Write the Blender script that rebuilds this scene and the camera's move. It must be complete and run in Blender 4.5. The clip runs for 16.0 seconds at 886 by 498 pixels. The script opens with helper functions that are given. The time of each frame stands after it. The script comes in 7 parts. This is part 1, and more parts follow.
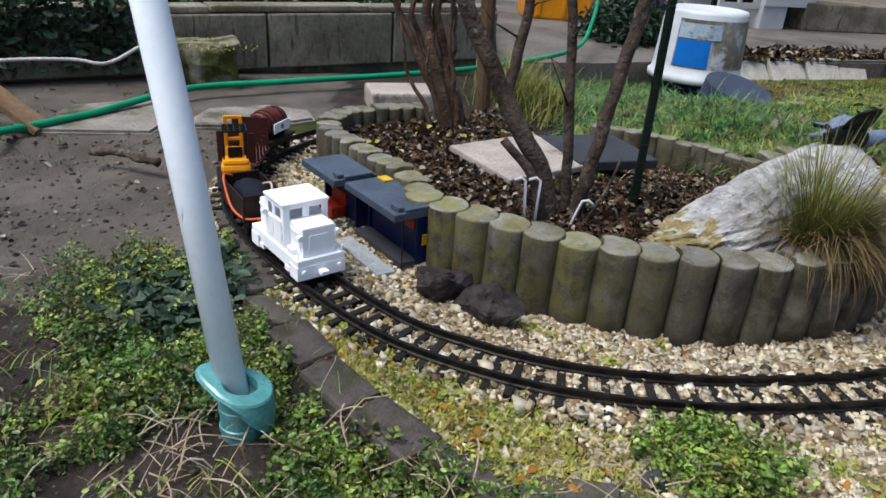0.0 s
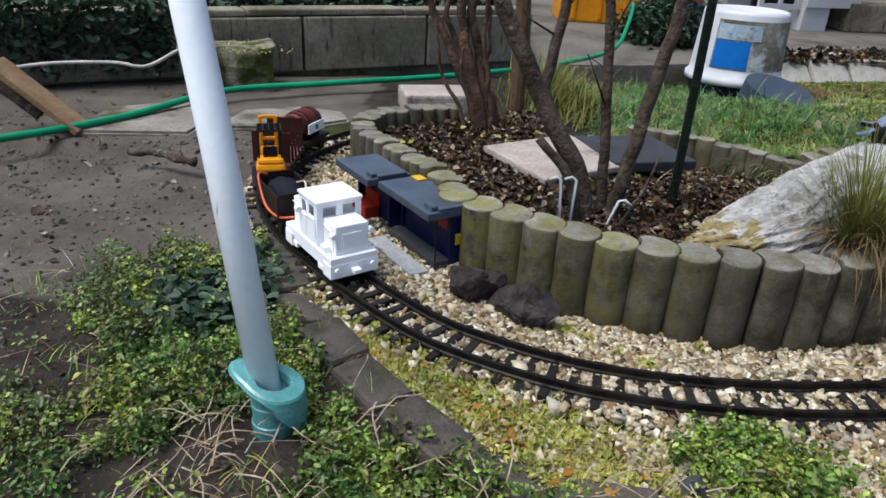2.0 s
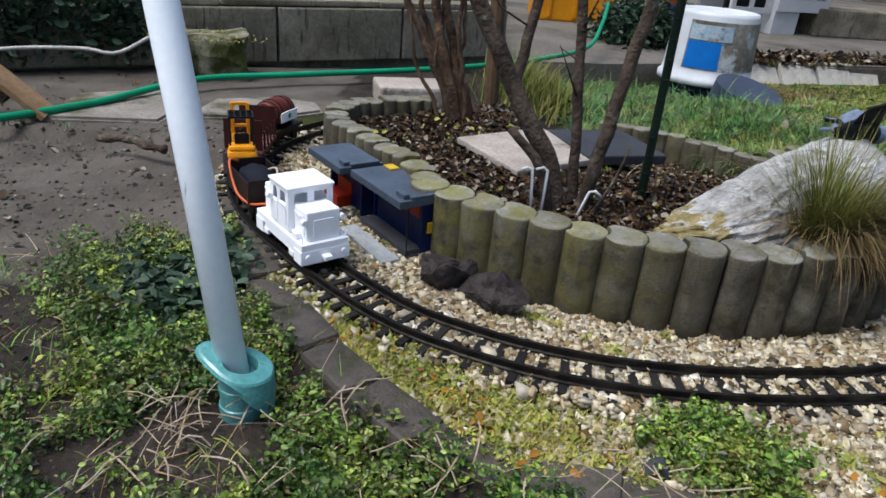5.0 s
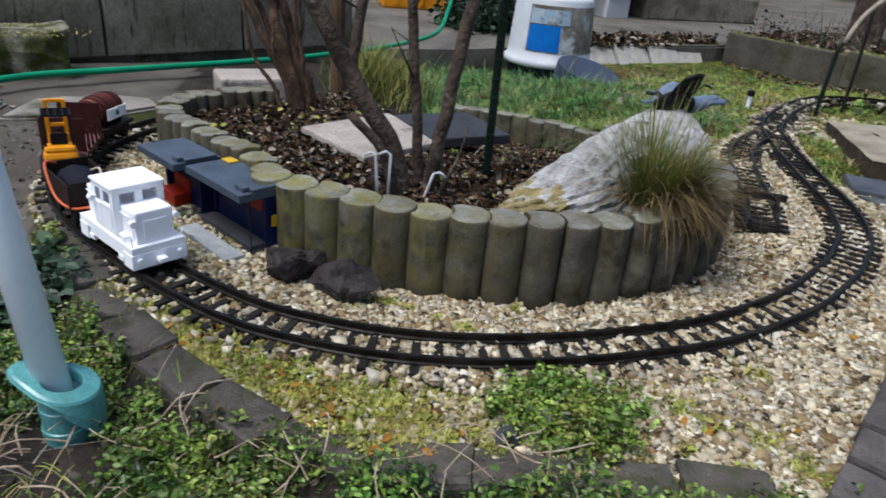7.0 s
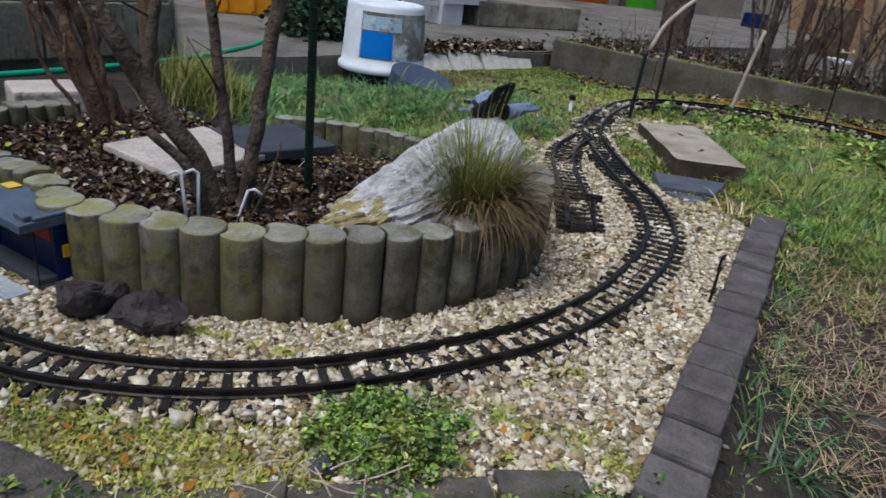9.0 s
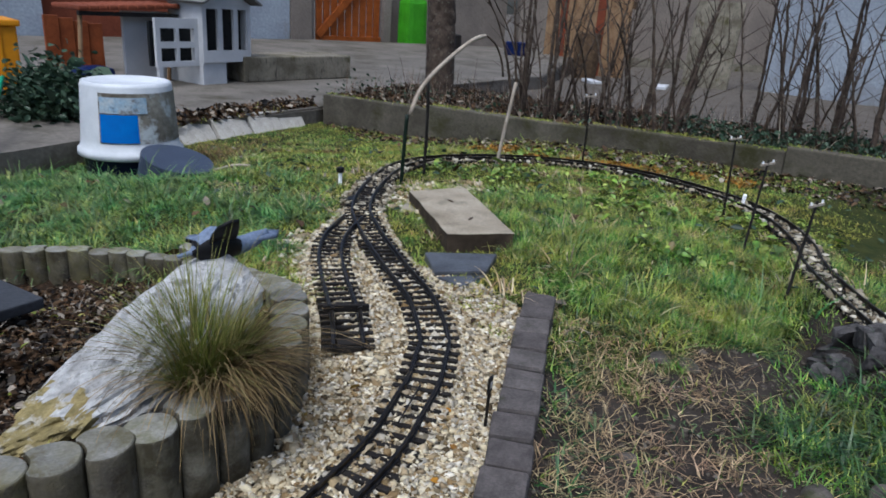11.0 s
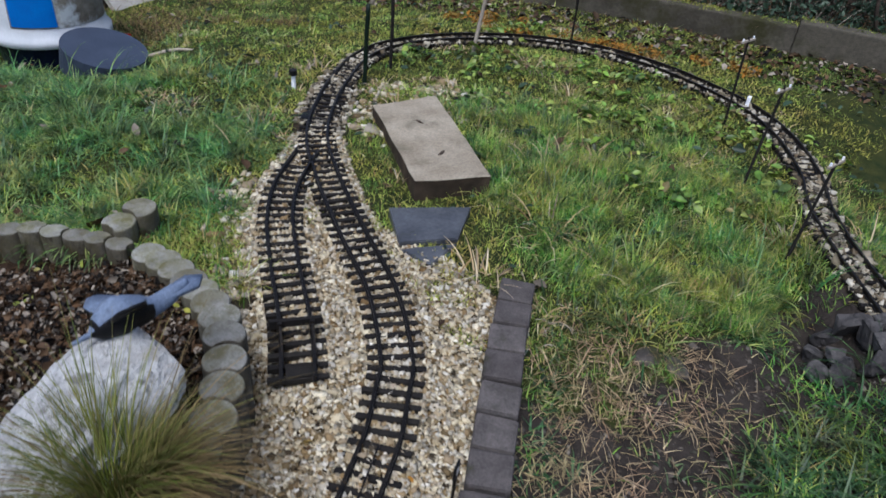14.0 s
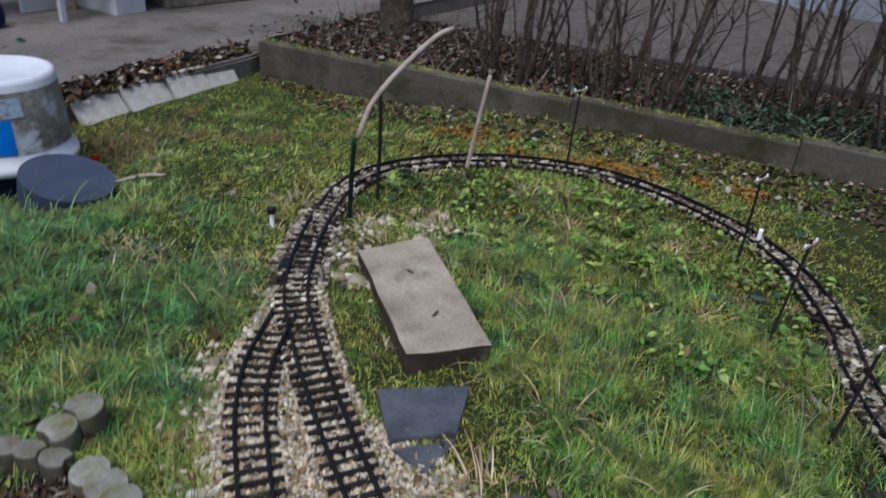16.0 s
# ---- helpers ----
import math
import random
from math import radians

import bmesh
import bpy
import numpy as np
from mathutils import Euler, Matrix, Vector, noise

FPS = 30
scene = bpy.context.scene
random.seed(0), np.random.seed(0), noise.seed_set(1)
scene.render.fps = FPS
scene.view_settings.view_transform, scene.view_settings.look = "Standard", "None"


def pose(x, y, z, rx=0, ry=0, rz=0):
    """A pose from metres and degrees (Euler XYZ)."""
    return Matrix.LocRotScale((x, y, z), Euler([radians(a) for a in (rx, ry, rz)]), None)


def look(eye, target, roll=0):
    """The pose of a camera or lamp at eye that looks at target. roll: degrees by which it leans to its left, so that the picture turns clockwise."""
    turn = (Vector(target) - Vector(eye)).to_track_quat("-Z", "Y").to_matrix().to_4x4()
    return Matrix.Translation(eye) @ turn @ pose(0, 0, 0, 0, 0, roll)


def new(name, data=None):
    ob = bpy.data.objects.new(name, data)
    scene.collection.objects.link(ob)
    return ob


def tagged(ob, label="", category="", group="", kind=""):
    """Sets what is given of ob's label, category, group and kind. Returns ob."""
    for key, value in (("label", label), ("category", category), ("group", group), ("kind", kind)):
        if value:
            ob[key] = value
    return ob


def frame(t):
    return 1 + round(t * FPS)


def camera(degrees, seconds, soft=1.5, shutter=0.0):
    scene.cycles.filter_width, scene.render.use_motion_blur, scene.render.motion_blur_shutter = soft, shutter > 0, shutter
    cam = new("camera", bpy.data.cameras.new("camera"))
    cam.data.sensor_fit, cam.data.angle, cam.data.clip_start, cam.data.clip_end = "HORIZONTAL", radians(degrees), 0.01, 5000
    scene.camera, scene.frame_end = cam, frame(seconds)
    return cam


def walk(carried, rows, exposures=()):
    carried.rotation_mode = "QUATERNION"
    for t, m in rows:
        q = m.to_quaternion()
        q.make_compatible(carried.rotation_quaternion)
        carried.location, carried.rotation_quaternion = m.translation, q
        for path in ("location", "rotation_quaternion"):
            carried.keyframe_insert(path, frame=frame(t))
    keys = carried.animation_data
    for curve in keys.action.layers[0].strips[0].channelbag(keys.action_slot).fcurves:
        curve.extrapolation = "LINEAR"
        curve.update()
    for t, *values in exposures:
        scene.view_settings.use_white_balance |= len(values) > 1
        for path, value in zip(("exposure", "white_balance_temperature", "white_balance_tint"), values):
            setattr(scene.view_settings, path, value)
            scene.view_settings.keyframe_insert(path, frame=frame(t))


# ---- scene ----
cam = camera(65.0, 16.0, 1.6, 0.4)
PATH = [
    (0, (0.347, 0.421, 0.428), (0.315, 2.227, -0.43), 4.2),
    (0.5, (0.345, 0.417, 0.427), (0.315, 2.214, -0.451), 4.4),
    (1, (0.343, 0.42, 0.427), (0.281, 2.227, -0.428), 3.8),
    (1.5, (0.342, 0.423, 0.421), (0.241, 2.227, -0.436), 3.7),
    (2, (0.345, 0.426, 0.417), (0.221, 2.232, -0.433), 3.4),
    (2.5, (0.344, 0.426, 0.419), (0.225, 2.231, -0.435), 3.9),
    (3, (0.344, 0.425, 0.418), (0.227, 2.23, -0.436), 3.8),
    (5.3, (0.351, 0.418, 0.406), (0.312, 2.228, -0.443), 4.9),
    (5.5, (0.35, 0.422, 0.412), (0.332, 2.232, -0.437), 4.4),
    (6, (0.354, 0.421, 0.406), (0.403, 2.234, -0.436), 4.3),
    (6.5, (0.368, 0.423, 0.402), (0.546, 2.235, -0.427), 4.5),
    (7, (0.384, 0.423, 0.399), (0.695, 2.21, -0.444), 5.3),
    (7.5, (0.401, 0.427, 0.397), (0.826, 2.189, -0.447), 5.8),
    (8, (0.423, 0.425, 0.408), (0.944, 2.169, -0.42), 6.3),
    (8.5, (0.431, 0.434, 0.407), (1.067, 2.148, -0.405), 7.1),
    (9, (0.435, 0.438, 0.406), (1.139, 2.135, -0.384), 7.0),
    (9.5, (0.444, 0.447, 0.406), (1.256, 2.09, -0.395), 7.2),
    (10, (0.480, 0.448, 0.384), (1.405, 2.074, -0.320), 7.0),
    (10.2, (0.513, 0.467, 0.410), (1.536, 2.094, -0.142), 5.3),
    (12.3, (0.627, 0.605, 0.554), (1.831, 1.93, -0.338), 6.1),
    (12.5, (0.646, 0.616, 0.551), (1.825, 1.95, -0.359), 5.2),
    (13, (0.69, 0.621, 0.559), (1.841, 1.954, -0.388), 4.8),
    (13.5, (0.745, 0.673, 0.629), (1.851, 2.008, -0.37), 3.8),
    (14, (0.77, 0.766, 0.711), (1.863, 1.992, -0.431), 5.2),
    (14.5, (0.8, 0.801, 0.728), (1.944, 2.0, -0.391), 4.2),
    (15, (0.886, 0.842, 0.736), (1.961, 2.167, -0.309), 4.9),
    (15.5, (0.899, 0.909, 0.733), (1.999, 2.229, -0.291), 6.7),
    (16, (0.902, 0.973, 0.789), (2.087, 2.256, -0.186), 5.4),
]
walk(cam, [(t, look(eye, target, roll)) for t, eye, target, roll in PATH], [(0, 0.50, 6000, 9), (6, 0.42, 5900, 9), (8.5, 0.22, 5700, 9), (13, 0.34, 5550, 10), (14, 0.20, 5550, 12), (15, 0.02, 5550, 13), (16, 0.04, 5550, 13)])

# ---- world and light: a bright overcast day ----
world = bpy.data.worlds.new("overcast_sky")
scene.world = world
world.use_nodes = True
wn, wl = world.node_tree.nodes, world.node_tree.links
sky = wn.new("ShaderNodeTexSky")
sky.sky_type = 'NISHITA'
sky.sun_disc = False
sky.sun_elevation, sky.sun_rotation = radians(66), radians(240)
sky.air_density, sky.dust_density, sky.ozone_density = 1.0, 4.0, 1.0
wl.new(sky.outputs[0], wn["Background"].inputs[0])
wn["Background"].inputs[1].default_value = 0.115
sun_data = bpy.data.lights.new("sun", 'SUN')
sun_data.energy, sun_data.angle, sun_data.color = 2.4, radians(30), (1.0, 0.96, 0.9)
sun = new("sun", sun_data)
sun.rotation_euler = (radians(24), 0, radians(-60))

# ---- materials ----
def contrast_curve(c):
    """Contrast curve put into base colours: darkens mid and dark tones for deeper shade."""
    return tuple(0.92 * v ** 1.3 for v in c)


def material(name, col, col2=None, rough=0.8, metal=0.0, scale=30.0, fine=220.0, bump=0.25, depth=0.002,
             stain=None, stain_scale=9.0, stain_cut=(0.55, 0.68), island=0.0, obj=0.0, coat=0.0, spec=0.22, contrast=0.25, darkened=True, streak=None, streak_cut=(0.56, 0.66), moss=None):
    """Two scales of noise for colour, a stain layer, fine relief; island / obj vary the value from piece to piece."""
    # Colours take the contrast curve before any node uses them.
    if darkened:
        col, col2, stain = contrast_curve(col), col2 and contrast_curve(col2), stain and contrast_curve(stain)
    m = bpy.data.materials.new(name)
    m.use_nodes = True
    n, l = m.node_tree.nodes, m.node_tree.links
    b = n["Principled BSDF"]
    b.inputs["Roughness"].default_value, b.inputs["Metallic"].default_value = rough, metal
    b.inputs["Coat Weight"].default_value = coat
    b.inputs["Specular IOR Level"].default_value = spec
    tc = n.new("ShaderNodeTexCoord")
    where = tc.outputs["Object"]
    if obj:
        shift, own = n.new("ShaderNodeVectorMath"), n.new("ShaderNodeObjectInfo")
        l.new(where, shift.inputs[0])
        l.new(own.outputs["Random"], shift.inputs[1])
        where = shift.outputs["Vector"]
    def noise_tex(s, detail=4.0, r=0.6):
        t = n.new("ShaderNodeTexNoise")
        t.inputs["Scale"].default_value, t.inputs["Detail"].default_value, t.inputs["Roughness"].default_value = s, detail, r
        l.new(where, t.inputs["Vector"])
        return t
    def mix(fac, a, c, kind='MIX'):
        x = n.new("ShaderNodeMix")
        x.data_type, x.blend_type = 'RGBA', kind
        for sock, v in ((x.inputs["Factor"], fac), (x.inputs["A"], a), (x.inputs["B"], c)):
            if isinstance(v, (float, int)):
                sock.default_value = v
            elif isinstance(v, tuple):
                sock.default_value = (*v, 1)
            else:
                l.new(v, sock)
        return x.outputs["Result"]
    def ramp(src, lo, hi):
        r = n.new("ShaderNodeMapRange")
        r.inputs["From Min"].default_value, r.inputs["From Max"].default_value = lo, hi
        l.new(src, r.inputs["Value"])
        return r.outputs["Result"]
    big, small = noise_tex(scale), noise_tex(fine, 3.0)
    c2 = col2 or tuple(min(1, v * 0.72) for v in col)
    c = mix(ramp(big.outputs["Fac"], 0.35, 0.65), col, c2)
    c = mix(1.0, c, mix(ramp(small.outputs["Fac"], 0.25, 0.75), (1 - contrast,) * 3, (1 + contrast,) * 3), 'MULTIPLY')
    if stain:
        st = noise_tex(stain_scale, 6.0, 0.7)
        c = mix(ramp(st.outputs["Fac"], *stain_cut), c, stain)
    if streak:
        mp, sn = n.new("ShaderNodeMapping"), n.new("ShaderNodeTexNoise")
        mp.inputs["Scale"].default_value = (1.0, 0.8, 0.14)
        mp.inputs["Rotation"].default_value = (0.2, 0.35, 0.0)
        sn.inputs["Scale"].default_value, sn.inputs["Detail"].default_value = 95.0, 4.0
        l.new(where, mp.inputs["Vector"])
        l.new(mp.outputs["Vector"], sn.inputs["Vector"])
        c = mix(ramp(sn.outputs["Fac"], *streak_cut), c, streak)
    if moss:
        amount, grow = n.new("ShaderNodeSeparateColor"), n.new("ShaderNodeMath")
        l.new(n.new("ShaderNodeObjectInfo").outputs["Color"], amount.inputs["Color"])
        grow.operation = 'MULTIPLY'
        l.new(amount.outputs["Red"], grow.inputs[0])
        l.new(ramp(noise_tex(32, 5.0, 0.65).outputs["Fac"], 0.36, 0.60), grow.inputs[1])
        c = mix(grow.outputs["Value"], c, contrast_curve(moss))
    if island or obj:
        src = n.new("ShaderNodeNewGeometry").outputs["Random Per Island"] if island else n.new("ShaderNodeObjectInfo").outputs["Random"]
        k = island or obj
        v = n.new("ShaderNodeMapRange")
        v.inputs["To Min"].default_value, v.inputs["To Max"].default_value = 1 - k, 1 + k
        l.new(src, v.inputs["Value"])
        h = n.new("ShaderNodeHueSaturation")
        l.new(v.outputs["Result"], h.inputs["Value"])
        l.new(c, h.inputs["Color"])
        hs = n.new("ShaderNodeMapRange")
        hs.inputs["To Min"].default_value, hs.inputs["To Max"].default_value = 0.5 - 0.045 * k, 0.5 + 0.045 * k
        l.new(src, hs.inputs["Value"])
        l.new(hs.outputs["Result"], h.inputs["Hue"])
        c = h.outputs["Color"]
    l.new(c, b.inputs["Base Color"])
    rr = n.new("ShaderNodeMapRange")
    rr.inputs["To Min"].default_value, rr.inputs["To Max"].default_value = max(0.02, rough - 0.12), min(1.0, rough + 0.12)
    l.new(big.outputs["Fac"], rr.inputs["Value"])
    l.new(rr.outputs["Result"], b.inputs["Roughness"])
    if bump:
        bp = n.new("ShaderNodeBump")
        bp.inputs["Strength"].default_value, bp.inputs["Distance"].default_value = bump, depth
        l.new(small.outputs["Fac"], bp.inputs["Height"])
        l.new(bp.outputs["Normal"], b.inputs["Normal"])
    return m


def island_palette(name, cols, rough=0.8, fine=300.0, bump=0.2, trans=0.0, darkened=False, patch=0.0):
    """Each island of the mesh takes its own colour from a palette, then a little noise; patch adds variation from clump to clump."""
    m = bpy.data.materials.new(name)
    m.use_nodes = True
    n, l = m.node_tree.nodes, m.node_tree.links
    b = n["Principled BSDF"]
    b.inputs["Roughness"].default_value = rough
    b.inputs["Specular IOR Level"].default_value = 0.5 if trans > 0.2 else 0.2
    g = n.new("ShaderNodeNewGeometry")
    r = n.new("ShaderNodeValToRGB")
    r.color_ramp.interpolation = 'LINEAR'
    e = r.color_ramp.elements
    while len(e) < len(cols):
        e.new(0.5)
    for i, c in enumerate(cols):
        e[i].position = i / (len(cols) - 1)
        e[i].color = (*(contrast_curve(c) if darkened else c), 1)
    l.new(g.outputs["Random Per Island"], r.inputs["Fac"])
    tc, t = n.new("ShaderNodeTexCoord"), n.new("ShaderNodeTexNoise")
    t.inputs["Scale"].default_value, t.inputs["Detail"].default_value = fine, 3.0
    l.new(tc.outputs["Object"], t.inputs["Vector"])
    mr = n.new("ShaderNodeMapRange")
    mr.inputs["To Min"].default_value, mr.inputs["To Max"].default_value = 0.7, 1.3
    l.new(t.outputs["Fac"], mr.inputs["Value"])
    h = n.new("ShaderNodeHueSaturation")
    l.new(mr.outputs["Result"], h.inputs["Value"])
    l.new(r.outputs["Color"], h.inputs["Color"])
    if patch:
        mr.inputs["From Min"].default_value, mr.inputs["From Max"].default_value = 0.32, 0.68
        mr.inputs["To Min"].default_value, mr.inputs["To Max"].default_value = 1 - 0.62 * patch, 1 + 0.72 * patch
        hue, shift = n.new("ShaderNodeTexNoise"), n.new("ShaderNodeMapRange")
        hue.inputs["Scale"].default_value = 9.0
        l.new(tc.outputs["Object"], hue.inputs["Vector"])
        l.new(hue.outputs["Fac"], shift.inputs["Value"])
        shift.inputs["From Min"].default_value, shift.inputs["From Max"].default_value = 0.3, 0.7
        shift.inputs["To Min"].default_value, shift.inputs["To Max"].default_value = 0.5 - 0.055 * patch, 0.5 + 0.04 * patch
        l.new(shift.outputs["Result"], h.inputs["Hue"])
    l.new(h.outputs["Color"], b.inputs["Base Color"])
    if bump:
        bp = n.new("ShaderNodeBump")
        bp.inputs["Strength"].default_value, bp.inputs["Distance"].default_value = bump, 0.001
        l.new(t.outputs["Fac"], bp.inputs["Height"])
        l.new(bp.outputs["Normal"], b.inputs["Normal"])
    if trans:
        tr, ms = n.new("ShaderNodeBsdfTranslucent"), n.new("ShaderNodeMixShader")
        l.new(h.outputs["Color"], tr.inputs["Color"])
        ms.inputs[0].default_value = trans
        l.new(b.outputs[0], ms.inputs[1])
        l.new(tr.outputs[0], ms.inputs[2])
        l.new(ms.outputs[0], n["Material Output"].inputs["Surface"])
    return m


